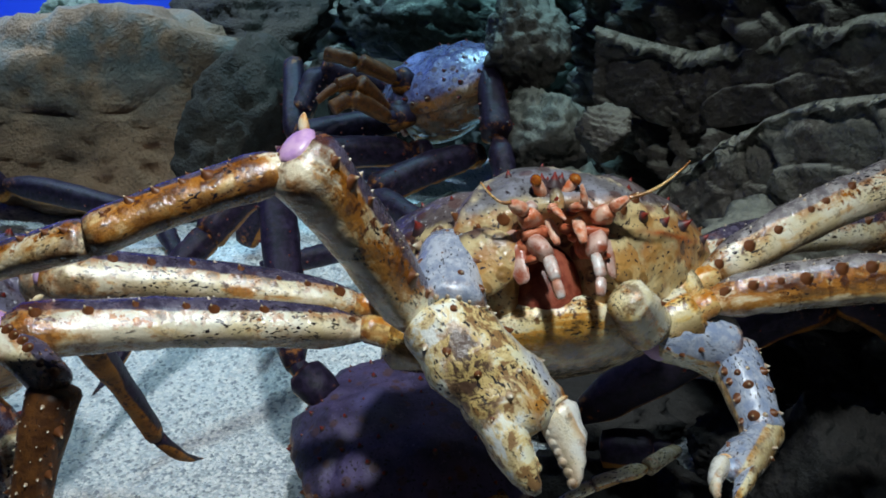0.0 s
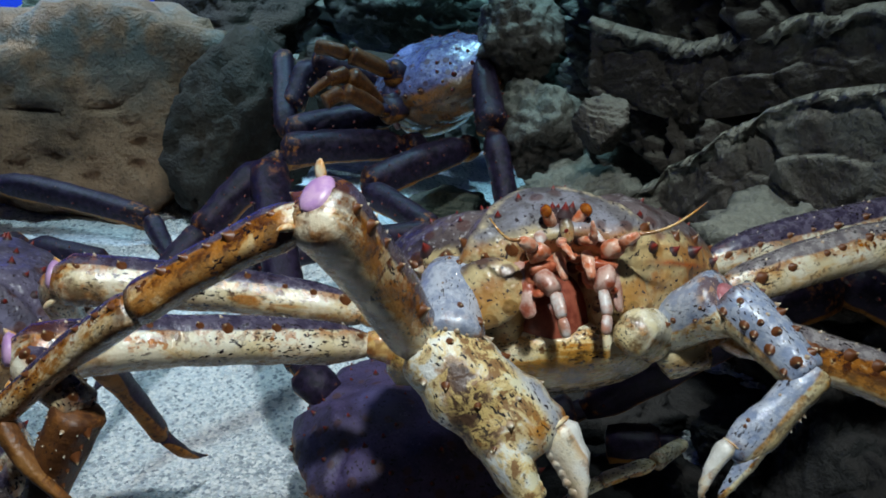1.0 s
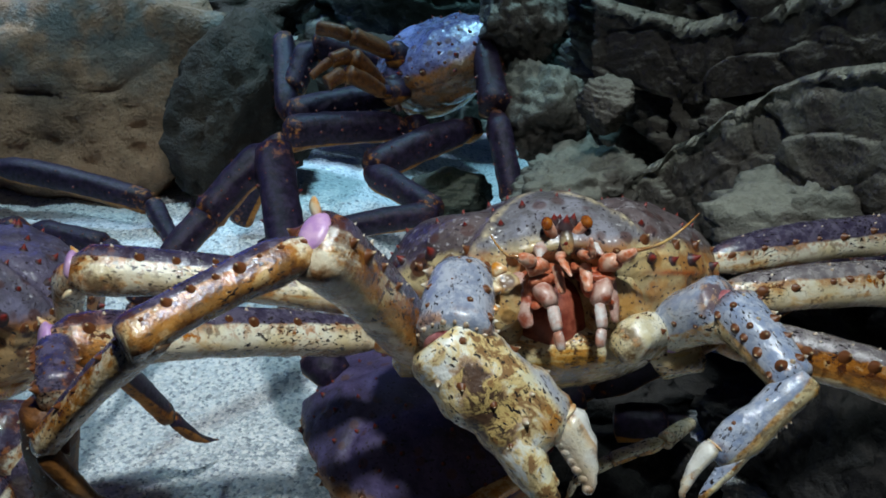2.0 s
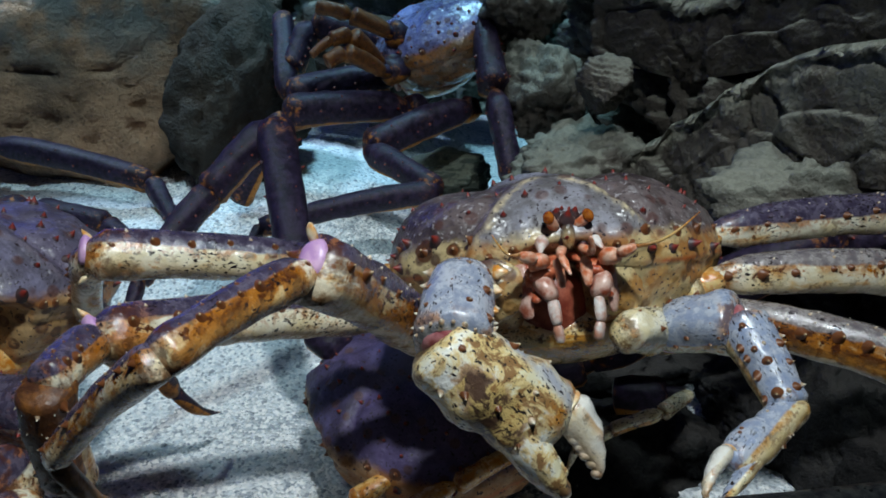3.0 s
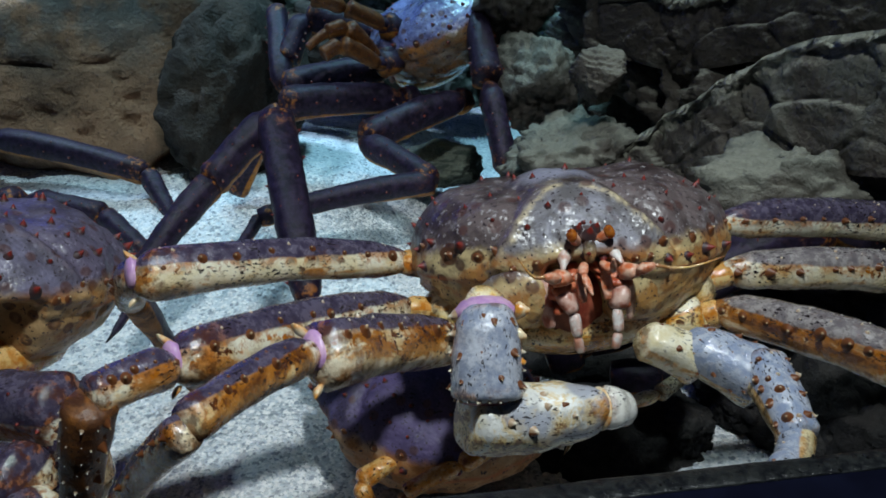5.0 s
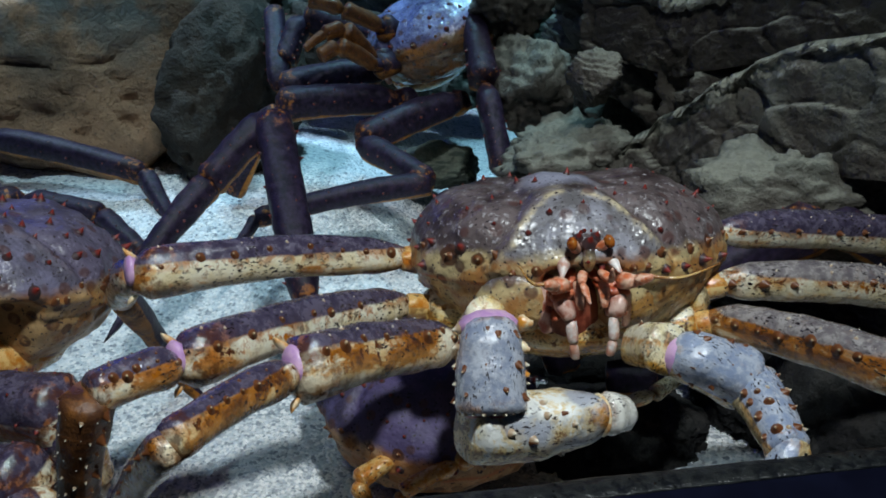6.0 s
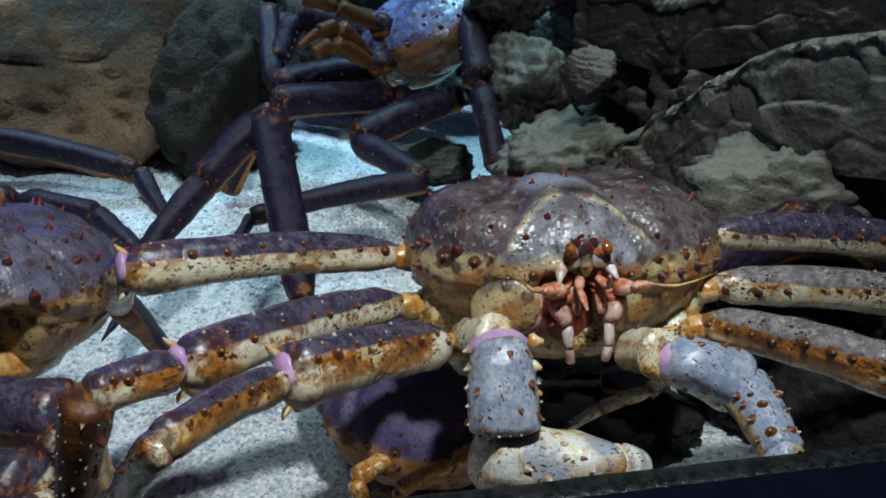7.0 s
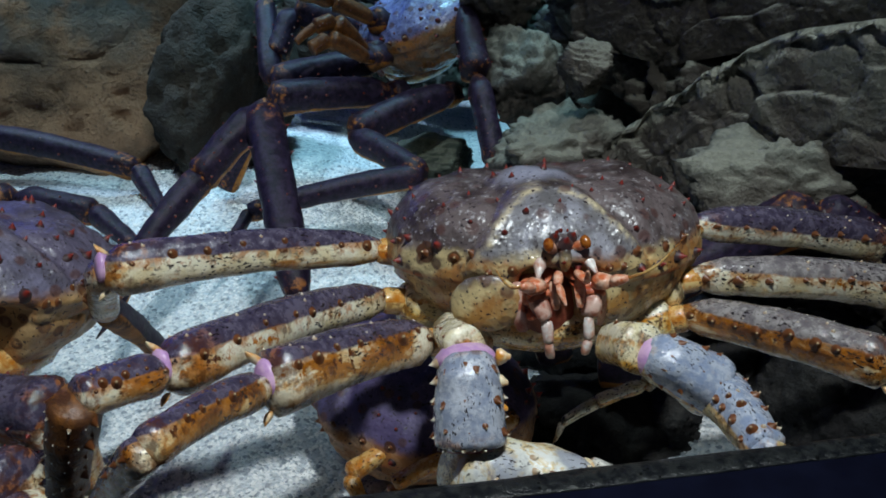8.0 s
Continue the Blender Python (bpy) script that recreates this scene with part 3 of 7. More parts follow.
def face(crab):
    """Eyes, rostrum, feelers and mouthparts on the front of a crab."""
    cx, whips = -0.0175, []
    bm = bmesh.new()
    blob(bm, (cx, -0.102, 0.025), 0.0085, (1.0, 1.1, 0.75))
    blob(bm, (cx, -0.110, 0.016), 0.0055, (0.8, 0.9, 1.6))
    ros = part("rostrum", bm, mat_carapace, crab, "spiny grey-brown rostrum")
    for dx, dy, dz, s in ((0, -0.111, 0.027, 0.0065), (-0.006, -0.107, 0.030, 0.005), (0.006, -0.107, 0.030, 0.005), (-0.003, -0.101, 0.031, 0.004), (0.004, -0.100, 0.031, 0.004)):
        shared("spine", SPINE["red"], ros, stand((cx + dx, dy, dz), (dx * 20, -0.8, 0.7), s))
    for sx in (-1, 1):
        stalk = rod("eyestalk", crab, (cx + sx * 0.006, -0.104, 0.020), (cx + sx * 0.0125, -0.1135, 0.0272), 0.0036, 0.0034, mat_antenna, "orange-pink eyestalk")
        bm = bmesh.new()
        blob(bm, (0, 0, 0), 0.0040, (0.9, 0.9, 1.2))
        eye = part("eye", bm, mat_eye, stalk, "glossy dark red eye")
        eye.matrix_basis = pose(0.0135, 0, 0)
        rod("eye_scale", crab, (cx + sx * 0.015, -0.104, 0.016), (cx + sx * 0.020, -0.116, 0.006), 0.0042, 0.0018, mat_white, "white spined plate under the eye")
        # feelers
        base = Vector((cx + sx * 0.0205, -0.112, 0.000))
        mid = Vector((cx + sx * 0.026, -0.124, 0.002))
        rod("antenna_base", crab, base, mid, 0.0062, 0.0052, mat_antenna, "knobbly orange-pink antenna base")
        knee = mid + Vector((sx * 0.010, -0.006, 0.004))
        rod("antenna_joint", crab, mid, knee, 0.0042, 0.003, mat_antenna)
        tip = Vector((cx + sx * (0.066 if sx > 0 else 0.052), -0.146 if sx > 0 else -0.131, 0.030 if sx > 0 else 0.019))
        pts = [knee.lerp(tip, i / 9) + Vector((0, 0, -0.005 * math.sin(math.pi * i / 9))) for i in range(10)]
        whip = feeler("antenna", crab, [p - knee for p in pts], 0.0014, 0.0004, mat_orange)
        whip.matrix_basis = Matrix.Translation(knee)
        whips.append(whip)
        b0 = Vector((cx + sx * 0.006, -0.114, 0.008))
        b1 = b0 + Vector((sx * 0.004, -0.012, -0.004))
        b2 = b1 + Vector((-sx * 0.003, -0.008, 0.010 if sx > 0 else -0.012))
        rod("antennule_base", crab, b0, b1, 0.0030, 0.0026, mat_antenna)
        rod("antennule", crab, b1, b2, 0.0022, 0.0012, mat_antenna)
        # third maxilliped
        m0 = Vector((cx + sx * 0.022, -0.096, -0.006))
        m1 = Vector((cx + sx * 0.018, -0.117, -0.014))
        mb = Vector((cx + sx * 0.0145, -0.1235, -0.025))
        m2 = Vector((cx + sx * 0.0135, -0.126, -0.040))
        m3 = Vector((cx + sx * 0.0115, -0.125, -0.051))
        m0, m1, mb, m2, m3 = [p + Vector((0, 0.007, 0.002)) for p in (m0, m1, mb, m2, m3)]
        rod("mouth_arm_base", crab, m0, m1, 0.0085, 0.0085, mat_red, "brick-red mouth arm", 1.2, 1.0)
        rod("mouth_arm_block", crab, m1 + Vector((sx * 0.002, 0, 0.003)), mb, 0.0066, 0.0058, mat_pink, "pink and white block of the mouth arm", 1.1, 0.9)
        rod("mouth_arm", crab, mb, m2, 0.0040, 0.0036, mat_white, "white mouth arm", 1.05)
        rod("mouth_arm_tip", crab, m2, m3, 0.0032, 0.0028, mat_white, "pale blunt mouth arm tip", 1.1)
        rod("mouth_side_plate", crab, (cx + sx * 0.031, -0.101, 0.000), (cx + sx * 0.027, -0.105, -0.034), 0.0060, 0.0045, mat_pink, "pinkish plate beside the mouth", 1.2, 0.4)
        rod("mouth_palp", crab, (cx + sx * 0.009, -0.112, 0.002), (cx + sx * 0.008, -0.118, -0.016), 0.0036, 0.0026, mat_antenna, "orange-pink mouth palp", 1.2, 0.8)
        for k in range(4):
            a = Vector((cx + sx * (0.006 + 0.004 * k), -0.092 - 0.003 * k, 0.004 - 0.007 * k))
            rod("mouth_plate", crab, a, a + Vector((sx * 0.006, -0.012, -0.006)), 0.0046, 0.0030, mat_red, "red mouth plate", 1.2, 0.6)
        for k in range(3):
            a = m0.lerp(m1, 0.25 + 0.28 * k)
            rod("mouth_ridge", crab, a + Vector((-sx * 0.010, -0.006, 0.005)), a + Vector((sx * 0.008, -0.007, 0.002)), 0.0036, 0.0040, mat_red, "brick-red ridge of the mouth arm", 1.1, 0.8)
        cheek = bmesh.new()
        blob(cheek, (0, 0, 0), 0.026, (1.0, 0.26, 0.80), (0, 0, 0))
        for v in cheek.verts:
            v.co += v.co.normalized() * 0.0012 * noise.noise(v.co * 120)
        ck = part("cheek_plate", cheek, mat_carapace, crab, "cream cheek plate with rust spots")
        ck.matrix_basis = pose(cx + sx * 0.047 - 0.002, -0.0935, -0.016, 8, sx * 14, sx * 26)
    bm = bmesh.new()
    blob(bm, (cx - 0.002, -0.070, -0.026), 0.022, (1.1, 0.85, 1.35))
    part("mouth_cavity", bm, mat_mouth_dark, crab, "dark red mouth cavity")
    return whips


def underbody(crab, mat):
    bm = bmesh.new()
    blob(bm, (-0.006, -0.030, -0.046), 0.05, (1.45, 1.15, 0.52))
    part("underbody", bm, mat, crab, "cream and orange underside")


def hip(crab, h, towards, r, mat=None):
    """The short inner joints between body and leg: a cream block and an orange-skinned ring."""
    h, t = Vector(h), Vector(towards)
    inner = Vector((h.x * 0.60, h.y * 0.75, h.z - 0.014))
    mid = inner.lerp(h, 0.55)
    rod("hip_block", crab, inner, mid + (h - inner).normalized() * 0.012, r * 1.05, r * 1.05, mat or mat_claw, "cream and rust hip block", 1.1, 1.0)
    rod("hip_ring", crab, mid, h + (t - h).normalized() * 0.008, r * 0.52, r * 0.50, mat_orange if mat is None else mat, "orange skin of the hip joint", 1.05, 1.1)


def walking_leg(crab, joints, rng, mat, sizes=((0.030, 0.037), (0.027, 0.031), (0.023, 0.027), (0.014, 0.016)), up=(0, 0.25, 1), spines="rust", rows=None, skin=True):
    """A leg through its joints; returns its segments in order."""
    segs = []
    for k, (kind, (w, h)) in enumerate(zip(("merus", "carpus", "propodus", "dactyl"), sizes)):
        if k + 1 >= len(joints):
            break
        a, b = Vector(joints[k]), Vector(joints[k + 1])
        rr = rows or ((12, 8, 1.1), (168, 8, 1.1), (66, 6, 0.40), (94, 5, 0.34), (118, 6, 0.40), (40, 5, 0.40), (140, 5, 0.40))
        s = limb(kind, crab, (b - a).length, w, h, mat_brown_claw if kind == "dactyl" and mat in (mat_leg, mat_leg_rusty, mat_leg_pale) else mat, rng, rr if k < 3 else ((70, 4, 0.5), (120, 4, 0.5)), spines, membrane=skin and k == 0)
        s.matrix_basis = aim(a, b, up)
        segs.append(s)
    return segs


def claw(crab, a, b, width, thick, rng, mat, open_deg=16, label=""):
    """Swollen palm with a short fixed finger, and the moving finger hinged on its far corner; x runs to the finger tips, z is across the gape."""
    L = (Vector(b) - Vector(a)).length
    w = width / 0.60
    seed = rng.random() * 20

    def lumpy(bm, amp):
        for v in bm.verts:
            q = v.co * 50 + Vector((seed, 0, 0))
            v.co += Vector((0, v.co.y, v.co.z)).normalized() * amp * (noise.noise(q) + 0.45 * noise.noise(q * 2.7))

    def curve(keys, count):
        cols = [profile([(k[0] / keys[-1][0], k[i]) for k in keys], count) for i in (1, 2, 3)]
        return [(cols[0][i][0] * keys[-1][0] * L, cols[2][i][1] * thick, cols[1][i][1] * w, cols[0][i][1] * w) for i in range(count)]

    # station along the palm, rise of its middle line, half width, half thickness
    st = curve([(0.0, -0.02, 0.22, 0.42), (0.05, -0.02, 0.27, 0.52), (0.28, 0.0, 0.30, 0.56), (0.50, 0.08, 0.32, 0.50), (0.64, 0.12, 0.30, 0.42), (0.71, 0.13, 0.23, 0.30), (0.74, 0.13, 0.12, 0.16)], 20)
    st = [(x - L * 0.09 * (1 - x / (L * 0.74)), y, z, c) for x, y, z, c in st]
    bm = bmesh.new()
    tube(bm, st, 24, 0.06, rng.random() * 40)
    lumpy(bm, 0.0022)
    palm = part("claw_palm", bm, mat, crab, label)
    bm = bmesh.new()
    st2 = [(L * 0.50 + x, y, z, c) for x, y, z, c in curve([(0.0, -0.05, 0.15, 0.36), (0.20, -0.085, 0.13, 0.33), (0.36, -0.10, 0.095, 0.24), (0.46, -0.105, 0.06, 0.15), (0.50, -0.10, 0.02, 0.06)], 14)]
    tube(bm, st2, 16, 0.08, 3.3)
    for i in range(5):
        k = 6 + i
        blob(bm, (st2[k][0], 0, st2[k][3] + st2[k][2] * 0.85), w * 0.034, (1.2, 1.5, 1))
    lumpy(bm, 0.0012)
    part("fixed_finger", bm, mat, palm, "short fixed claw finger with white teeth")
    for i in range(16):
        k = int(rng.uniform(0.12, 0.85) * 19)
        ang = rng.uniform(0, 2 * math.pi)
        c, s = math.cos(ang), math.sin(ang)
        p = (st[k][0], st[k][1] * c * 0.98, st[k][3] + st[k][2] * s * 0.98)
        shared("spine", SPINE["pale" if i % 3 else "rust"], palm, stand(p, (0, c, s), rng.uniform(0.0028, 0.0046) * width / 0.06, (0.3, 0, 0)))
    bm = bmesh.new()
    st3 = curve([(0.0, 0.0, 0.10, 0.26), (0.06, 0.01, 0.135, 0.34), (0.20, -0.01, 0.115, 0.30), (0.32, -0.07, 0.075, 0.20), (0.39, -0.125, 0.045, 0.12), (0.42, -0.15, 0.015, 0.05)], 16)
    tube(bm, st3, 16, 0.08, 8.1)
    for i in range(6):
        k = 4 + 2 * i if i < 5 else 14
        blob(bm, (st3[k][0], 0, st3[k][3] - st3[k][2] * 0.85), w * 0.030, (1.2, 1.5, 1))
    lumpy(bm, 0.0010)
    d = part("claw_finger", bm, mat_finger, palm, "moving claw finger, white with a rust hinge")
    d.matrix_basis = pose(L * 0.66, 0, w * 0.29, 0, -open_deg * 0.2, 0)
    bm = bmesh.new()
    blob(bm, (L * 0.665, 0, w * 0.27), w * 0.140, (0.22, thick / w * 2.45, 1.0))
    part("claw_hinge", bm, mat_condyle, palm, "rust-orange claw hinge")
    return palm


# ---- the tank ----
def sand_material():
    m, nt, b = material("white_sand", 0.75)
    vec, gen, obj = coords(nt, False)
    vor = nt.nodes.new("ShaderNodeTexVoronoi")
    vor.inputs["Scale"].default_value = 210
    nt.links.new(vec, vor.inputs["Vector"])
    sep = nt.nodes.new("ShaderNodeSeparateColor")
    nt.links.new(vor.outputs["Color"], sep.inputs[0])
    col = mixc(nt, sep.outputs[0], (0.66, 0.71, 0.75), (0.96, 0.97, 0.97))
    col = mixc(nt, ramp(nt, sep.outputs[1], 0.84, 0.94, 0, 0.8), col, (0.24, 0.28, 0.33))
    col = mixc(nt, ramp(nt, noise_tex(nt, vec, 60, 4, 0.65), 0.58, 0.72, 0, 0.4), col, (0.34, 0.39, 0.44))
    col = mixc(nt, ramp(nt, noise_tex(nt, vec, 11, 4), 0.52, 0.68, 0, 0.35), col, (0.34, 0.41, 0.45))
    nt.links.new(col, b.inputs["Base Color"])
    bumped(nt, b, maths(nt, "ADD", maths(nt, "MULTIPLY", vor.outputs["Distance"], -1.4), noise_tex(nt, vec, 90, 4)), 0.8, 0.004)
    return m


def rock_material(name, dark, light, lit, moss, lit_crust=0.8):
    m, nt, b = material(name, 0.8)
    vec, gen, obj = coords(nt)
    big = noise_tex(nt, vec, 7, 6, 0.65)
    mid = noise_tex(nt, vec, 34, 6, 0.7)
    fine = noise_tex(nt, vec, 170, 4, 0.6)
    col = mixc(nt, ramp(nt, big, 0.35, 0.65), dark, light)
    col = mixc(nt, ramp(nt, mid, 0.56, 0.68, 0, 0.45), col, lit)
    col = mixc(nt, ramp(nt, fine, 0.55, 0.7, 0, 0.6), col, tuple(c * 0.35 for c in dark))
    col = mixc(nt, maths(nt, "MULTIPLY", ramp(nt, gen[2], 0.45, 0.9), ramp(nt, noise_tex(nt, vec, 12, 5), 0.40, 0.60)), col, moss)
    # Upward faces turn paler: light from above painted in with the pale crust.
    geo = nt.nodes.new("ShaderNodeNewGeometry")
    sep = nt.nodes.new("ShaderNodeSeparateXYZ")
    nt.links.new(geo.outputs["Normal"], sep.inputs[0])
    lit_facing = maths(nt, "ADD", sep.outputs[2], maths(nt, "MULTIPLY", maths(nt, "SUBTRACT", mid, 0.5), 1.6))
    col = mixc(nt, ramp(nt, lit_facing, 0.45, 0.85, 0, lit_crust), col, mixc(nt, ramp(nt, fine, 0.4, 0.6), lit, tuple(min(0.8, k * 1.35) for k in lit)))
    wear = nt.nodes.new("ShaderNodeAttribute")
    wear.attribute_name = "wear"
    worn = maths(nt, "ADD", wear.outputs["Fac"], maths(nt, "MULTIPLY", maths(nt, "SUBTRACT", mid, 0.5), 2.2))
    col = mixc(nt, ramp(nt, worn, 0.40, 0.85, 0, 0.9), col, mixc(nt, ramp(nt, fine, 0.4, 0.6), lit, tuple(min(0.8, k * 1.3) for k in lit)))
    nt.links.new(col, b.inputs["Base Color"])
    bumped(nt, b, maths(nt, "ADD", mid, maths(nt, "MULTIPLY", fine, 0.6)), 0.8, 0.012)
    return m


mat_sand = sand_material()
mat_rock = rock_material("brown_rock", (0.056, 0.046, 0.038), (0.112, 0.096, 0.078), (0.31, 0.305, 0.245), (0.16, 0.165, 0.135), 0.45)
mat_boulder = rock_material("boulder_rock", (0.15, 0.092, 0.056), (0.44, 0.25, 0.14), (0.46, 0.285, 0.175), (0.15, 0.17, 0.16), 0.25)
# Boulder rock again, with the shade of the recess in its dark colour.
mat_shaded_boulder = rock_material("shaded_boulder", (0.014, 0.009, 0.005), (0.040, 0.025, 0.014), (0.052, 0.034, 0.019), (0.018, 0.017, 0.012), 0.2)
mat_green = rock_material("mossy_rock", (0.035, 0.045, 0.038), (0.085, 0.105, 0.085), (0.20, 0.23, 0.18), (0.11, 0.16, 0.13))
# Near-black colour stands in for the deep shade below the big crab.
mat_shade_rock = rock_material("shade_rock", (0.006, 0.005, 0.006), (0.013, 0.011, 0.011), (0.024, 0.021, 0.019), (0.016, 0.017, 0.016))
mat_back = plain("blue_back_wall", (0.012, 0.07, 0.62), (0.008, 0.05, 0.48), 2.0, 0.9, 0.1, 0.01)
mat_sill = plain("dark_sill", (0.0025, 0.003, 0.009), (0.004, 0.005, 0.014), 30, 0.6, 0.1, 0.001, 0.04)
mat_bead = plain("sealant", (0.005, 0.006, 0.008), (0.020, 0.022, 0.022), 200, 0.3, 0.8, 0.002, 0.25)
mat_concrete = plain("tank_wall", (0.05, 0.055, 0.06), (0.09, 0.095, 0.10), 6, 0.85, 0.4, 0.01)


def floor_height(x, y):
    z = 0.012 * noise.fractal(Vector((x * 3.1, y * 3.1, 1.7)), 1.0, 2.0, 4) + 0.006 * noise.noise(Vector((x * 14, y * 14, 5)))
    bank = 0.045 * smooth01((y - 0.8) / 0.6) + 0.038 * smooth01((y - 1.0) / 0.28)
    return z + bank * smooth01((0.1 - x) / 0.4) - 0.012


def sand_floor():
    bm = bmesh.new()
    nx, ny = 150, 150
    vs = []
    for j in range(ny):
        y = 0.30 + 2.1 * j / (ny - 1)
        row = []
        for i in range(nx):
            x = -1.25 + 2.4 * i / (nx - 1)
            row.append(bm.verts.new((x, y, floor_height(x, y))))
        vs.append(row)
    for r0, r1 in zip(vs, vs[1:]):
        for i in range(nx - 1):
            bm.faces.new((r0[i], r0[i + 1], r1[i + 1], r1[i]))
    return tagged(part("ground", bm, mat_sand), "coarse white sand on the floor of the tank", "sand", kind="structure")


sand_floor()


def box(name, lo, hi, mat, label, turn=0.0, bevel=0.0):
    bm = bmesh.new()
    bmesh.ops.create_cube(bm, size=1)
    size = [b - a for a, b in zip(lo, hi)]
    bmesh.ops.scale(bm, vec=size, verts=bm.verts)
    if bevel:
        bmesh.ops.bevel(bm, geom=bm.edges[:], offset=bevel, segments=3, profile=0.6, affect="EDGES")
    ob = part(name, bm, mat, smooth=False)
    ob.matrix_basis = pose(*[(a + b) / 2 for a, b in zip(lo, hi)], 0, 0, turn)
    return tagged(ob, label, kind="structure")


box("wall_back", (-1.3, 2.36, -0.05), (1.2, 2.42, 1.9), mat_back, "deep blue back wall of the tank")
box("wall_left", (-1.31, 0.25, -0.05), (-1.25, 2.36, 1.9), mat_back, "deep blue side wall of the tank")
box("wall_right", (1.15, 0.25, -0.05), (1.21, 2.36, 1.9), mat_concrete, "dark side wall of the tank")
box("wall_front_upper", (-1.3, 0.05, 1.35), (1.2, 0.11, 1.9), mat_concrete, "dark wall above the viewing window")
sill = box("window_sill", (-1.05, 0.17, -0.06), (1.35, 0.357, 0.22), mat_sill, "black sill under the viewing window", 8.3, 0.004)
sill.matrix_basis = pose(0, 0, 0, 0, 0, 0) @ pose(0.147, 0.3675, 0.08, 0, 0, 8.3) @ pose(0, -0.092, 0, 0, 0, 0)


def sealant_bead():
    bm = bmesh.new()
    tube(bm, [(-0.9 + 0.02 * i, 0.008 + 0.001 * noise.noise(Vector((i * 0.4, 0, 0))), 0.0014 + 0.0005 * noise.noise(Vector((i * 0.7, 3, 0))), 0) for i in range(90)], 12, 0.06)
    ob = part("window_sealant", bm, mat_bead)
    ob.matrix_basis = pose(0.147, 0.3675, 0.220, 0, 0, 8.3) @ pose(0, 0.006, 0)
    r = random.Random(12)
    bm = bmesh.new()
    bmesh.ops.create_icosphere(bm, subdivisions=1, radius=1)
    drop = part("droplet", bm, mat_bead, ob, "clear droplet on the sealant")
    drop.matrix_basis = Matrix.Translation((0.06, 0.0, 0.002)) @ Matrix.Diagonal((0.0011, 0.0011, 0.0007, 1))
    for i in range(44):
        k = r.uniform(0.0004, 0.0011)
        shared("droplet", drop.data, ob, Matrix.Translation((r.uniform(-0.12, 0.20), r.uniform(-0.007, 0.007), 0.0015)) @ Matrix.Diagonal((k, k, k * 0.7, 1)))
    return tagged(ob, "grey bead of sealant with droplets along the window", "sealant", kind="structure")


sealant_bead()


def rock(name, at, size, turn, seed, mat, label, facets=16, rough=0.12, layers=0.0, sub=5, group="rocks of the tank"):
    """A broken rock: a solid cut by random planes, then cracked, layered and worn."""
    rng = random.Random(seed)
    planes = []
    for _ in range(facets):
        n = Vector((rng.gauss(0, 1), rng.gauss(0, 1), rng.gauss(0, 1))).normalized()
        planes.append((n, rng.uniform(0.62, 1.0)))
    bm = bmesh.new()
    bmesh.ops.create_icosphere(bm, subdivisions=sub, radius=1)
    off = Vector((seed * 3.7, seed * 1.3, seed * 2.1))
    for v in bm.verts:
        d = v.co.normalized()
        r = 1.15
        for n, h in planes:
            c = d.dot(n)
            if c > 0.05:
                r = min(r, h / c)
        p = d * r
        q = p * 1.6 + off
        g = rough * (noise.fractal(q, 0.8, 2.1, 6) * 0.75 + 0.5 * (noise.ridged_multi_fractal(q * 1.7, 0.9, 2.0, 4, 1.0, 2.0) - 1.0) * 0.5)
        if layers:
            t = p.z * 5.5 + 0.8 * noise.noise(q * 0.8)
            g += layers * (abs((t % 1.0) - 0.5) * 2 - 0.5)
        g += rough * 0.35 * noise.fractal(q * 5.0, 0.6, 2.2, 5)
        c = noise.voronoi(q * 1.5)[0]
        g -= 0.10 * max(0.0, 0.10 - (c[1] - c[0])) / 0.10
        v.co = p * (1 + g)
    bmesh.ops.scale(bm, vec=size, verts=bm.verts)
    ob = part(name, bm, mat)
    ob.matrix_basis = pose(*at, *turn)
    return tagged(ob, label, "rock", group)


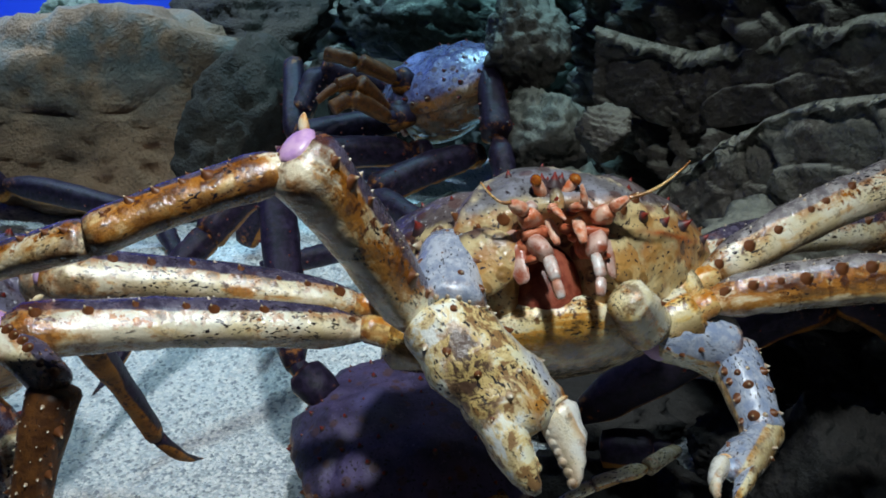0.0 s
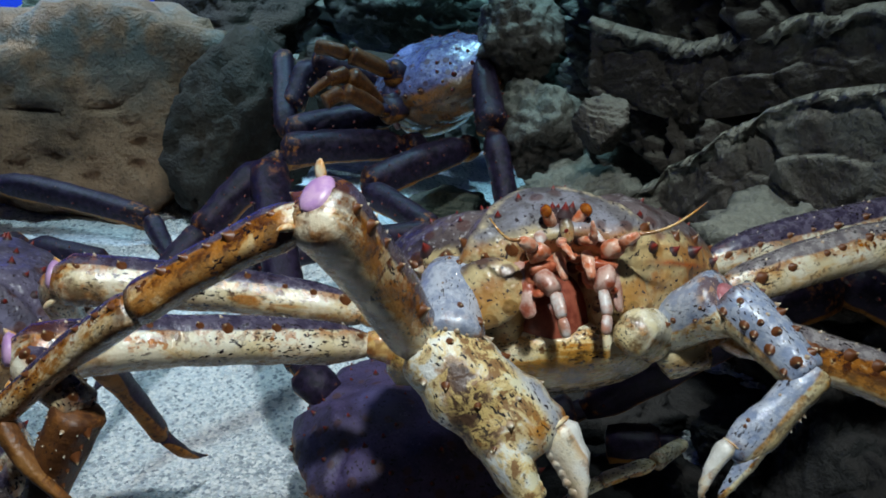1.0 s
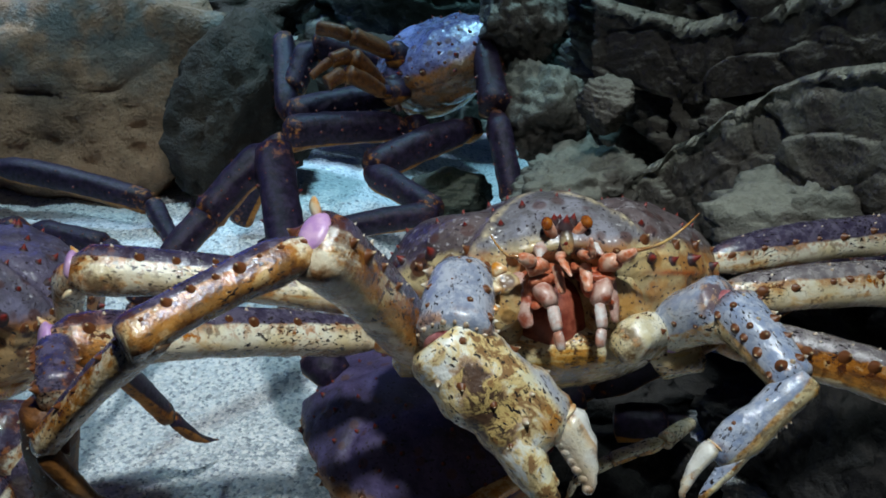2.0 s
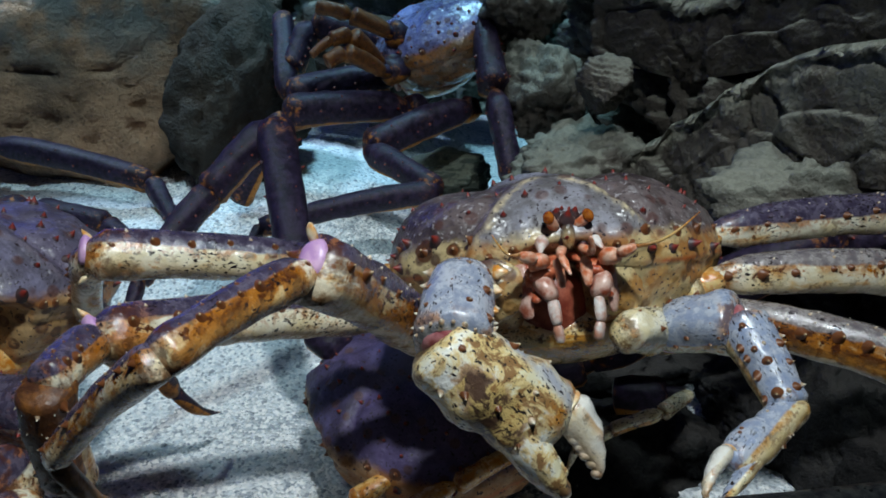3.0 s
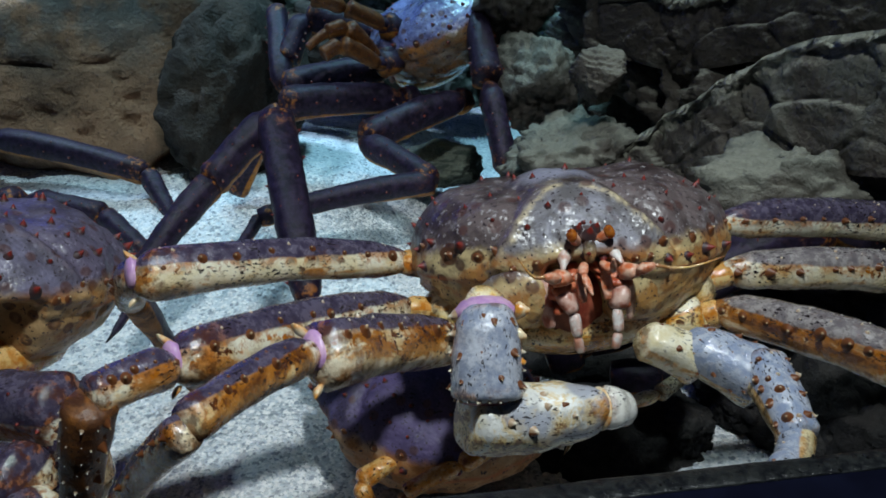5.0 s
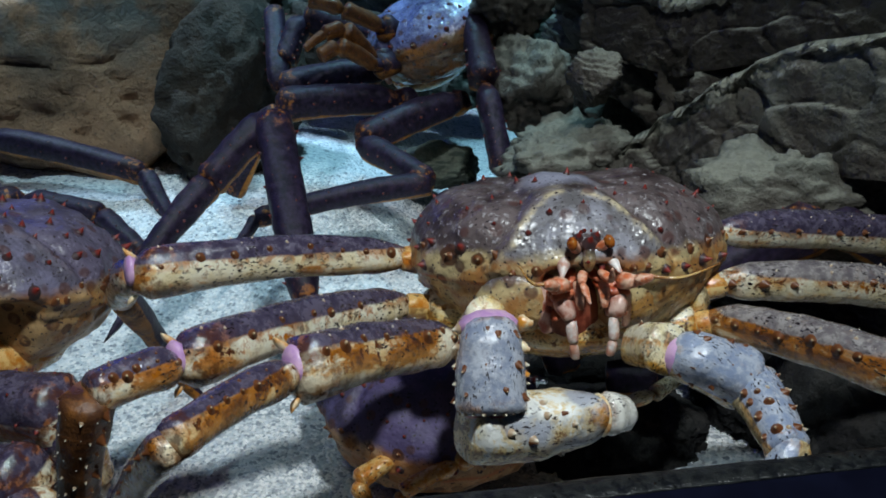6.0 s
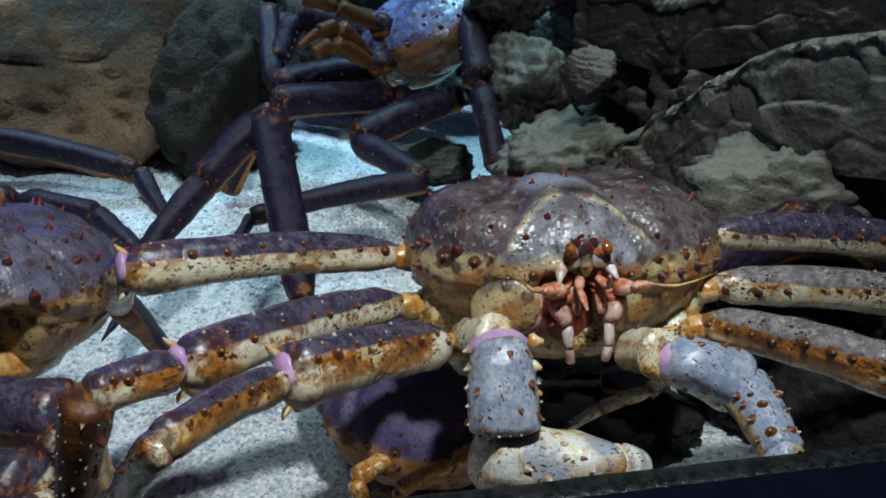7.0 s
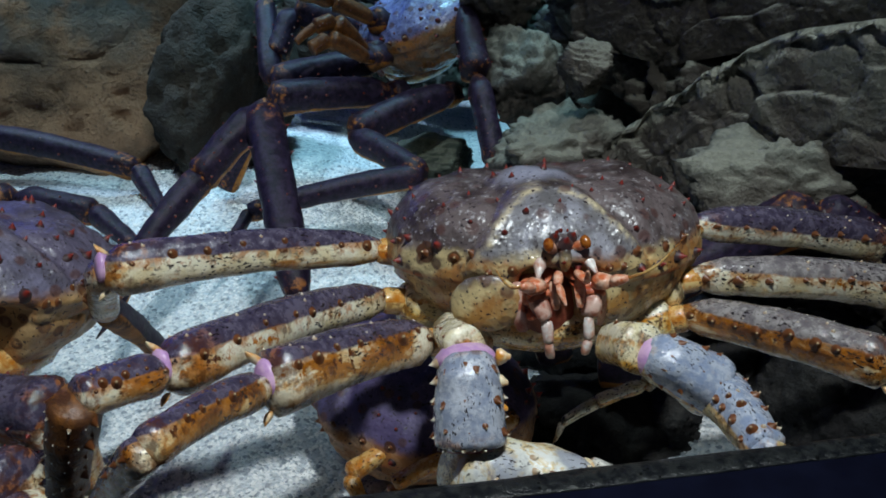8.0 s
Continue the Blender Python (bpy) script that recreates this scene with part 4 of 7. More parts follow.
def rock_wall(name, path, z0, z1, amp, seed, mat, label, slant=32, nu=300, nv=200):
    """A rock face along a line on the ground: slanting broken blocks with cracks between them."""
    pts = [Vector((*p, 0)) for p in path]
    lens = [0.0]
    for a, b in zip(pts, pts[1:]):
        lens.append(lens[-1] + (b - a).length)

    def along(s):
        k = max(i for i in range(len(pts) - 1) if lens[i] <= s + 1e-9)
        f = (s - lens[k]) / (lens[k + 1] - lens[k])
        return pts[k].lerp(pts[k + 1], f)

    ca, sa = math.cos(radians(slant)), math.sin(radians(slant))
    bm = bmesh.new()
    rows = []
    for j in range(nv):
        z = z0 + (z1 - z0) * j / (nv - 1)
        row = []
        for i in range(nu):
            s = lens[-1] * i / (nu - 1)
            p = along(s)
            t = (along(min(s + 0.08, lens[-1])) - along(max(s - 0.08, 0))).normalized()
            n = Vector((-t.y, t.x, 0)) * -1
            w = 0.03 * noise.noise(Vector((s * 7, z * 7, seed)))
            a, b = (s * ca - z * sa) + w, (s * sa + z * ca) + w
            q = Vector((a * 5.0 + seed, b * 11.0, seed * 0.3))
            ds, cells = noise.voronoi(q)
            c = cells[0]
            block = noise.noise(c * 9.7) + 0.55 * noise.noise(c * 4.1 + Vector((9, 0, 0)))
            tilt = (q - c).dot(Vector((noise.noise(c * 6.3), noise.noise(c * 7.9 + Vector((3, 1, 0))), 0))) * 0.9
            crack = max(0.0, 0.16 - (ds[1] - ds[0])) / 0.16
            q2 = Vector((a * 16, b * 26, seed))
            ds2, cells2 = noise.voronoi(q2)
            small = 0.30 * noise.noise(cells2[0] * 5.3) - 0.16 * max(0.0, 0.12 - (ds2[1] - ds2[0])) / 0.12
            rough = 0.42 * noise.fractal(Vector((s * 26, z * 26, seed)), 0.65, 2.1, 7)
            d = amp * (0.9 * block + tilt - 0.8 * crack + small + rough)
            row.append(bm.verts.new(p + n * d + Vector((0, 0, z + 0.3 * d))))
        rows.append(row)
    for r0, r1 in zip(rows, rows[1:]):
        for i in range(nu - 1):
            bm.faces.new((r0[i], r0[i + 1], r1[i + 1], r1[i]))
    return tagged(part(name, bm, mat), label, "rock", kind="structure")


rock_wall("wall_rock_right", ((0.42, 2.1), (0.17, 1.48), (0.24, 1.16), (0.42, 0.86), (0.62, 0.62), (0.95, 0.42)), -0.05, 0.80, 0.050, 4.0, mat_rock, "dark brown broken rock face with slanting ledges")
rock_wall("wall_rock_back", ((-0.66, 2.2), (-0.30, 2.14), (0.45, 2.10)), -0.05, 0.80, 0.05, 9.0, mat_green, "dark green rock face at the back", 10, 140, 120)

def ledge_rock(crest, drop, depth, seed, mat, label, lean=0.25, nu=150):
    """A long broken block: an uneven crest, a steep cracked face under it and a rough top running back from it."""
    pts = [Vector(p) for p in crest]
    out = (pts[-1] - pts[0]).cross(Vector((0, 0, 1))).normalized()
    if out.y > 0:
        out = -out
    nv, verts, faces = 90, [], []
    off = Vector((seed * 3.1, seed * 1.7, seed))
    for i in range(nu):
        s = i / (nu - 1) * (len(pts) - 1)
        k = min(int(s), len(pts) - 2)
        c = pts[k].lerp(pts[k + 1], s - k)
        taper = smooth01(i / 8) * smooth01((nu - 1 - i) / 8)
        for j in range(nv):
            v = j / (nv - 1)
            if v < 0.62:
                f = 1 - v / 0.62
                p = c + Vector((0, 0, -drop * f)) + out * (lean * drop * (f - 0.9 * f * f))
                n = (out + Vector((0, 0, 0.15))).normalized()
            else:
                f = (v - 0.62) / 0.38
                p = c - out * (depth * f) + Vector((0, 0, 0.10 * depth * f - 0.8 * depth * f ** 3))
                n = Vector((0, 0, 1))
            q = p * 9 + off
            q.x, q.y = q.x + 0.5 * noise.noise(q * 0.9), q.y + 0.5 * noise.noise(q * 0.9 + Vector((7, 0, 0)))
            ds, cells = noise.voronoi(Vector((q.x, q.y, q.z * 1.6)))
            g = 0.010 * noise.noise(cells[0] * 5.1) + 0.010 * (q - cells[0]).dot(Vector((noise.noise(cells[0] * 3.3), noise.noise(cells[0] * 7.7), 0.4)))
            g -= 0.0045 * max(0.0, 0.06 - (ds[1] - ds[0])) / 0.06
            g += 0.0075 * noise.fractal(q * 2.2, 0.7, 2.1, 7) + math.exp(-((v - 0.60) / 0.12) ** 2) * (0.010 * noise.noise(q * 2.3) + 0.008 * noise.noise(q * 6.1))
            e = 0.6 * (1 - taper)
            verts.append(p.lerp(c - out * depth * 0.5 - Vector((0, 0, drop * 0.4)), e) + n * g)
    for i in range(nu - 1):
        for j in range(nv - 1):
            a = i * nv + j
            faces.append((a, a + nv, a + nv + 1, a + 1))
    me = bpy.data.meshes.new("rock")
    me.from_pydata(verts, [], faces)
    me.attributes.new("wear", "FLOAT", "POINT").data.foreach_set("value", [math.exp(-(((k % nv) / (nv - 1) - 0.60) / 0.11) ** 2) for k in range(len(verts))])
    for f in me.polygons:
        f.use_smooth = True
    me.materials.append(mat)
    return tagged(new("rock", me), label, "rock", "rocks of the tank")


ledge_rock(((0.190, 1.045, 0.190), (0.208, 1.03, 0.212), (0.245, 1.0, 0.250), (0.277, 0.93, 0.301), (0.307, 0.885, 0.334), (0.328, 0.84, 0.358), (0.360, 0.76, 0.378), (0.42, 0.66, 0.40)), 0.13, 0.09, 2, mat_rock, "long slanting rock ledge with a pale crest")
ledge_rock(((0.150, 1.16, 0.40), (0.205, 1.11, 0.385), (0.262, 1.06, 0.375), (0.325, 0.98, 0.405), (0.385, 0.88, 0.43), (0.45, 0.78, 0.45)), 0.095, 0.12, 5, mat_rock, "dark rock ledge with a weathered top", 0.5)
# rocks along the left and the back
rock("boulder", (-0.624, 1.500, 0.222), (0.321, 0.200, 0.180), (0, 4, 8), 3, mat_boulder, "large smooth brown boulder, its top coloured pale as if lit", 12, 0.09, 0)
# The shadowy area beside the big boulder is painted by dark rock colour.
rock("boulder", (-0.345, 1.455, 0.185), (0.125, 0.150, 0.150), (0, -8, -20), 7, mat_shaded_boulder, "brown boulder with a deep cleft, coloured dark for its shade", 12, 0.12, 0)
rock("rock", (-0.439, 1.795, 0.332), (0.192, 0.150, 0.129), (0, 0, 10), 11, mat_shaded_boulder, "dark mossy rock column", 12, 0.16, 0.03)
rock("rock", (-0.686, 1.569, 0.360), (0.072, 0.090, 0.048), (0, 0, 0), 13, mat_green, "small pale mossy rock on the ridge", 12, 0.2, 0)
rock("rock", (-0.582, 1.564, 0.343), (0.059, 0.080, 0.040), (0, 10, 0), 17, mat_green, "small grey-green rock on the ridge", 12, 0.2, 0)
rock("rock", (-0.081, 1.899, 0.349), (0.167, 0.150, 0.099), (0, 0, 0), 19, mat_green, "pale grey-green rock at the back", 12, 0.14, 0)
rock("boulder", (-0.151, 1.734, 0.197), (0.158, 0.120, 0.111), (0, 6, 0), 97, mat_shaded_boulder, "dark brown rock behind the perched crab", 12, 0.14, 0)
# Three rocks added over bright sand; their black is painted shade.
rock("rock", (0.151, 0.932, -0.004), (0.121, 0.090, 0.050), (0, 0, 5), 101, mat_shade_rock, "added flat rock, black for the shade under the big crab", 12, 0.15, 0.03)
rock("rock", (0.288, 0.800, 0.023), (0.065, 0.070, 0.039), (0, 0, -10), 103, mat_shade_rock, "added rock at the foot of the wall, black for shade", 12, 0.15, 0.03)
rock("rock", (0.206, 0.758, 0.000), (0.039, 0.050, 0.028), (0, 0, 10), 107, mat_shade_rock, "small added rock beside the sand patch, black for shade", 12, 0.15, 0.03)
rock("rock", (-0.027, 1.381, 0.076), (0.085, 0.080, 0.032), (0, 0, 0), 23, mat_green, "low dark green rock lying on the sand", 10, 0.1, 0)
rock("rock", (0.086, 1.322, 0.354), (0.058, 0.100, 0.086), (0, -8, 0), 29, mat_rock, "upright cracked brown rock", 12, 0.14, 0.05)
rock("rock", (0.117, 1.235, 0.233), (0.047, 0.090, 0.088), (0, 4, 10), 31, mat_rock, "broken upright rock with pale ledges", 12, 0.14, 0.07)
rock("rock", (0.178, 1.055, 0.279), (0.029, 0.040, 0.032), (0, 14, 15), 37, mat_rock, "small square block of pale rock", 9, 0.10, 0.07)
rock("rock", (0.348, 0.818, 0.205), (0.100, 0.075, 0.076), (0, -4, -20), 59, mat_rock, "broad pale weathered rock behind the crab", 16, 0.26, 0.05)
rock("rock", (0.147, 1.097, 0.164), (0.091, 0.090, 0.059), (0, 5, 0), 61, mat_rock, "low pale weathered rock behind the crab", 14, 0.3, 0.05)
# Shade at the right is put into the black of these rocks.
rock("rock", (0.157, 0.760, -0.016), (0.093, 0.090, 0.052), (0, 0, 10), 79, mat_shade_rock, "low added rock, its shade put into a black-brown colour", 12, 0.15, 0.03)
rock("rock", (0.346, 0.757, 0.016), (0.067, 0.100, 0.084), (0, 0, -20), 83, mat_shade_rock, "dark rock by the wall, blackened for shade", 12, 0.15, 0.04)
rock("rock", (0.400, 0.700, 0.010), (0.075, 0.090, 0.080), (0, 0, 15), 109, mat_shade_rock, "added rock under the ledge, black for shade", 12, 0.15, 0.04)
rock("rock", (0.273, 0.931, -0.036), (0.130, 0.100, 0.054), (0, 0, -20), 89, mat_shade_rock, "added sloping rock at the foot of the wall, dark for shade", 12, 0.15, 0.04)


# ---- the big crab ----
def king_crab(name, label, m, group="king crabs"):
    ob = new(name)
    ob.empty_display_size = 0.05
    ob.matrix_basis = m
    return tagged(ob, label, "king crab", group)


rng = random.Random(5)
BIG_START = pose(0.0765, 0.6371, 0.2350, -7.87, 1.45, 10.40)
BIG_LEGS = {
    "L1": ((-0.1222, 0.0141, -0.0018), (-0.3113, -0.0672, 0.0176), (-0.3296, 0.0149, -0.031), (-0.3009, 0.1386, -0.1308), (-0.2708, 0.1856, -0.1855)),
    "L2": ((-0.1268, -0.0208, -0.0298), (-0.2644, -0.1798, -0.0094), (-0.3015, -0.2134, -0.0058), (-0.3185, -0.1899, -0.0665), (-0.329, -0.1727, -0.1316)),
    "L3": ((-0.1032, -0.0746, -0.0457), (-0.2119, -0.1723, -0.0262), (-0.2648, -0.259, -0.0142), (-0.3075, -0.2017, -0.0869), (-0.2413, -0.225, -0.1043)),
    "R1": ((0.1133, -0.0241, 0.0102), (0.3019, 0.0034, -0.0265), (0.4015, -0.0169, 0.0162), (0.4175, -0.0182, -0.1331), (0.4902, -0.0029, -0.1033)),
    "R2": ((0.0963, -0.061, -0.0201), (0.2675, -0.0826, -0.0387), (0.3489, -0.0861, 0.0361), (0.3689, -0.0879, -0.1127), (0.4411, -0.0722, -0.082)),
    "R3": ((0.0835, -0.074, -0.0431), (0.172, -0.186, -0.0488), (0.2654, -0.1536, 0.0001), (0.323, -0.1497, -0.1384), (0.3948, -0.1335, -0.1069)),
}
BIG_ARMS = {
    "CR": ((-0.0924, -0.0832, -0.0384), (-0.0883, -0.1281, -0.0317), (-0.0912, -0.149, -0.0906), (-0.0134, -0.141, -0.139)),
    "CL": ((0.0138, -0.1069, -0.0472), (0.0213, -0.151, -0.0358), (0.0696, -0.1576, -0.0652), (0.0684, -0.2187, -0.0775), (0.0347, -0.247, -0.1491)),
}
BIG_SIZES = {"all": ((0.027, 0.032), (0.023, 0.027), (0.020, 0.024), (0.013, 0.015)),
             "L3": ((0.031, 0.037), (0.020, 0.023), (0.017, 0.019), (0.012, 0.014)),
             "L2": ((0.027, 0.031), (0.022, 0.025), (0.024, 0.028), (0.012, 0.014))}
UPS = {"L1": (-0.1, 0.2, 1), "L2": (-0.2, 0.2, 1), "L3": (-0.3, 0.3, 1), "R1": (0.1, -0.2, 1), "R2": (0.1, -0.2, 1), "R3": (0.1, -0.2, 1),
       "L2_low": (-0.3, -1, 0.2), "CR": (-0.1, -1, 0.6), "CR_claw": (0.2, -0.9, 0.6), "CL": (0.3, -1, 0.7), "CL_claw": (-1, 0, 0.4)}
big_crab = king_crab("king_crab", "cream and mauve king crab with rust blotches, on raised legs", BIG_START)
carapace(big_crab, mat_carapace, rng, "mottled mauve-grey spiny carapace with cream front")
underbody(big_crab, mat_claw)
left_whip, right_whip = face(big_crab)
BIG = {}
for key, joints in BIG_LEGS.items():
    side = -1 if key[0] == "L" else 1
    hip(big_crab, joints[0], joints[1], 0.017)
    if key == "L1":
        BIG[key] = walking_leg(big_crab, joints[:3], rng, mat_leg, BIG_SIZES["all"], UPS[key])
        # Shade on the lower two segments is put in as dark shell colour.
        for k, kind in ((2, "propodus"), (3, "dactyl")):
            w, h = BIG_SIZES["all"][k]
            s = limb(kind, big_crab, (Vector(joints[k + 1]) - Vector(joints[k])).length, w, h, mat_dark_leg, rng, ((40, 5, 0.4), (140, 5, 0.4)), membrane=False)
            s.matrix_basis = aim(joints[k], joints[k + 1], UPS[key])
            s["label"] = "lower leg segment, dark brown for the shade on it"
            BIG[key].append(s)
        continue
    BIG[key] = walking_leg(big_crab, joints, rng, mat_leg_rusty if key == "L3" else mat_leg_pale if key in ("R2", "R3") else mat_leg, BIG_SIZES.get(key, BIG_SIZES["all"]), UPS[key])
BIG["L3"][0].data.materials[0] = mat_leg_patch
BIG["L2"][2].data.materials[0] = mat_brown_claw
for k in BIG["L3"][0].children:
    if k.name.startswith("joint_membrane"):
        k.matrix_basis = pose(-0.0022, 0, 0)
for key, joints in BIG_ARMS.items():
    w = 1.0 if key == "CR" else 0.66
    arm = limb("merus", big_crab, (Vector(joints[1]) - Vector(joints[0])).length, (0.024 if key == "CR" else 0.028), (0.024 if key == "CR" else 0.031), mat_claw, rng, ((60, 3, 0.7), (120, 3, 0.7)), "rust", False)
    fore = limb("carpus", big_crab, (Vector(joints[2]) - Vector(joints[1])).length, (0.043 if key == "CR" else 0.036), (0.046 if key == "CR" else 0.037), mat_carpus if key == "CR" else mat_arm, rng,
                ((42, 3, 0.55), (74, 2, 0.6), (100, 3, 0.3), (134, 3, 0.55), (3, 5, 0.45), (177, 5, 0.45)), "rust", False,
                [(0, 0.30), (0.045, 0.58), (0.12, 0.80), (0.28, 0.95), (0.6, 1.02), (0.88, 1.10), (0.96, 1.06), (1, 0.80)])
    rim = (Vector(joints[2]) - Vector(joints[1])).length
    for i in range(9):
        a = math.radians(18 + 18 * i)
        shared("spine", SPINE["pale"], fore, stand((rim * 0.985, 0.0215 * w * math.cos(a), 0.0225 * w * math.sin(a)), (0.35, math.cos(a), math.sin(a)), 0.0014 * w * (1 + 0.5 * (i % 2))))
    bm = bmesh.new()
    r = 0.0222 * w
    tube(bm, [(-0.0030, r * 0.22, r * 0.22, 0), (-0.0022, r * 0.46, r * 0.46, 0), (0.0008, r * 0.70, r * 0.70, 0), (0.0055, r * 0.89, r * 0.86, 0), (0.0100, r * 0.95, r * 0.90, 0), (0.0130, r * 0.8, r * 0.8, 0)], 28, 0.03)
    for v in bm.verts:
        v.co.z -= 0.0050 * w
    part("joint_membrane", bm, mat_membrane, fore, "lilac joint membrane")
    bm = bmesh.new()
    le = (Vector(joints[2]) - Vector(joints[1])).length
    tube(bm, [(le - 0.006, r * 0.70, r * 0.66, 0), (le - 0.001, r * 0.80, r * 0.74, 0), (le + 0.0015, r * 0.74, r * 0.68, 0), (le + 0.003, r * 0.4, r * 0.4, 0)], 20, 0.05)
    part("wrist_membrane", bm, mat_wrist, fore, "dull pink wrist membrane")
    segs = [arm, fore]
    for k, s in enumerate(segs):
        s.matrix_basis = aim(joints[k], joints[k + 1], UPS[key])
    if key == "CR":
        for x, s, lean in ((0.10, 0.0048, 0.1), (0.34, 0.0036, 0.5), (0.60, 0.0032, 0.4)):
            p = Vector((x * rim, 0.0175, 0.008))
            rod("carpus_lobe", fore, p, p + Vector((s * lean, s * 1.9, s * 0.5)), s, s * 0.45, mat_condyle, "cream and orange lobe of the claw wrist", 1.1, 0.8)
        for i in range(10):
            a = 0.0 if i % 2 else math.pi
            x = (0.15 + 0.18 * (i // 2)) * (Vector(joints[2]) - Vector(joints[1])).length
            shared("spine", SPINE["pale"], fore, stand((x, 0.0205 * math.cos(a), 0.004), (0.2, math.cos(a), 0.25), 0.0042))
        c = claw(big_crab, (0, 0, 0), (0.108, 0, 0), 0.057, 0.041, rng, mat_crusher, 0, "swollen cream crusher claw with rust blotches")
        c.matrix_basis = aim(joints[2], joints[3], UPS["CR_claw"])
        claw_finger = next(k for k in c.children if k.name.startswith("claw_finger"))
        FINGER_REST = claw_finger.matrix_basis.copy()
        segs.append(c)
    else:
        c = limb("propodus", big_crab, (Vector(joints[3]) - Vector(joints[2])).length, 0.031, 0.032, mat_arm, rng,
                 ((6, 5, 0.95), (45, 4, 0.5), (75, 4, 0.85), (108, 4, 0.48), (138, 4, 0.85), (174, 5, 0.95)), "rust", False)
        c.matrix_basis = aim(joints[2], joints[3], UPS["CL"])
        d = claw(big_crab, joints[3], joints[4], 0.023, 0.020, rng, mat_arm, 0, "slender cream cutter claw")
        d.matrix_basis = aim(joints[3], joints[4], UPS["CL_claw"])
        segs += [c, d]
    BIG[key] = segs


# ---- the other crabs ----
def spread_legs(crab, rng, mat, legs, sizes=None, spines="red"):
    """Legs given by their joints in the world."""
    inv = crab.matrix_basis.inverted()
    for joints in legs:
        js = [inv @ Vector(j) for j in joints]
        hip(crab, js[0], js[1], 0.016, mat_dark_leg)
        up = inv.to_3x3() @ Vector((0, -0.2, 1))
        walking_leg(crab, js, rng, mat, sizes or ((0.040, 0.048), (0.034, 0.040), (0.028, 0.033), (0.017, 0.020)), up, spines, ((60, 6, 0.42), (112, 6, 0.42), (170, 6, 0.7), (10, 6, 0.7)), skin=False)


def crab_at(label, m, mat_top, legs, seed, mat=None, small_face=False, spine_size=1.0):
    r = random.Random(seed)
    c = king_crab("king_crab", label, m)
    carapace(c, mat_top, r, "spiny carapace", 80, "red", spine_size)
    underbody(c, mat_orange)
    if small_face:
        face(c)
    spread_legs(c, r, mat or mat_dark_leg, legs)
    return c


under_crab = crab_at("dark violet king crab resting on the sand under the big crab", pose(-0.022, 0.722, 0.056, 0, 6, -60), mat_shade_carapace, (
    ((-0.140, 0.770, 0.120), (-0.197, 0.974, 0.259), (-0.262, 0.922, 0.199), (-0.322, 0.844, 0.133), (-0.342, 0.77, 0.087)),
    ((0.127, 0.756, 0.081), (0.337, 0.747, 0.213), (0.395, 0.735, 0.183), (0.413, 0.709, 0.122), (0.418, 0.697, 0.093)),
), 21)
back_crab = crab_at("blue-violet king crab perched among the rocks", pose(-0.015, 1.37, 0.288, 20, -8, -62), mat_blue_carapace, (
    ((0.019, 1.286, 0.202), (-0.124, 1.205, 0.164), (-0.026, 1.115, 0.132), (-0.244, 1.051, 0.11), (-0.273, 0.968, 0.094)),
    ((-0.072, 1.287, 0.204), (-0.238, 1.225, 0.212), (-0.315, 1.236, 0.084)),
    ((-0.088, 1.325, 0.242), (-0.241, 1.273, 0.224), (-0.262, 1.4, 0.318)),
    ((0.036, 1.3, 0.324), (0.052, 1.211, 0.242), (0.073, 1.147, 0.139)),
    ((-0.114, 1.362, 0.278), (-0.212, 1.355, 0.315), (-0.236, 1.309, 0.257)),
), 22, small_face=True)
far_crab = crab_at("dark king crab walking on the sand beside the boulder", pose(-0.98, 1.30, 0.16, 0, 0, 60), mat_dark_carapace, (
    ((-0.878, 1.317, 0.100), (-0.698, 1.296, 0.156), (-0.453, 1.273, 0.101), (-0.405, 1.219, 0.044)),
    ((-0.784, 1.193, 0.035), (-0.588, 1.165, 0.098), (-0.476, 1.147, 0.08), (-0.41, 1.1, 0.046)),
), 23)
left_crab = crab_at("spiny mauve king crab with an orange underside, half in view", pose(-0.378, 0.63, 0.218, 0, 14, 50), mat_dark_carapace, (
    ((-0.351, 0.514, 0.174), (-0.246, 0.485, 0.184), (-0.25, 0.494, 0.128), (-0.267, 0.493, 0.076)),
    ((-0.33, 0.478, 0.142), (-0.261, 0.451, 0.154), (-0.272, 0.438, 0.124)),
), 24, mat_leg, spine_size=1.5)
spread_legs(back_crab, random.Random(41), mat_brown_claw, (
    ((-0.102, 1.259, 0.267), (-0.138, 1.226, 0.318), (-0.163, 1.208, 0.314), (-0.188, 1.195, 0.296)),
    ((-0.098, 1.246, 0.262), (-0.145, 1.207, 0.298), (-0.168, 1.191, 0.287)),
    ((-0.091, 1.288, 0.309), (-0.143, 1.277, 0.336), (-0.19, 1.282, 0.348)),
), ((0.022, 0.024), (0.018, 0.022), (0.012, 0.013), (0.009, 0.009)))
spread_legs(under_crab, random.Random(31), mat_claw, (((0.214, 0.727, 0.064), (0.177, 0.678, 0.076), (0.131, 0.664, 0.068), (0.1, 0.653, 0.055), (0.09, 0.645, 0.037)),), ((0.013, 0.014), (0.012, 0.013), (0.010, 0.011), (0.007, 0.007)))
spread_legs(under_crab, random.Random(33), mat_orange, (((-0.030, 0.640, 0.055), (-0.083, 0.600, 0.046), (-0.070, 0.585, 0.026)), ((0.060, 0.640, 0.070), (0.000, 0.602, 0.060), (-0.045, 0.585, 0.046), (-0.040, 0.575, 0.016))), ((0.016, 0.015), (0.014, 0.014), (0.011, 0.012), (0.008, 0.008)))


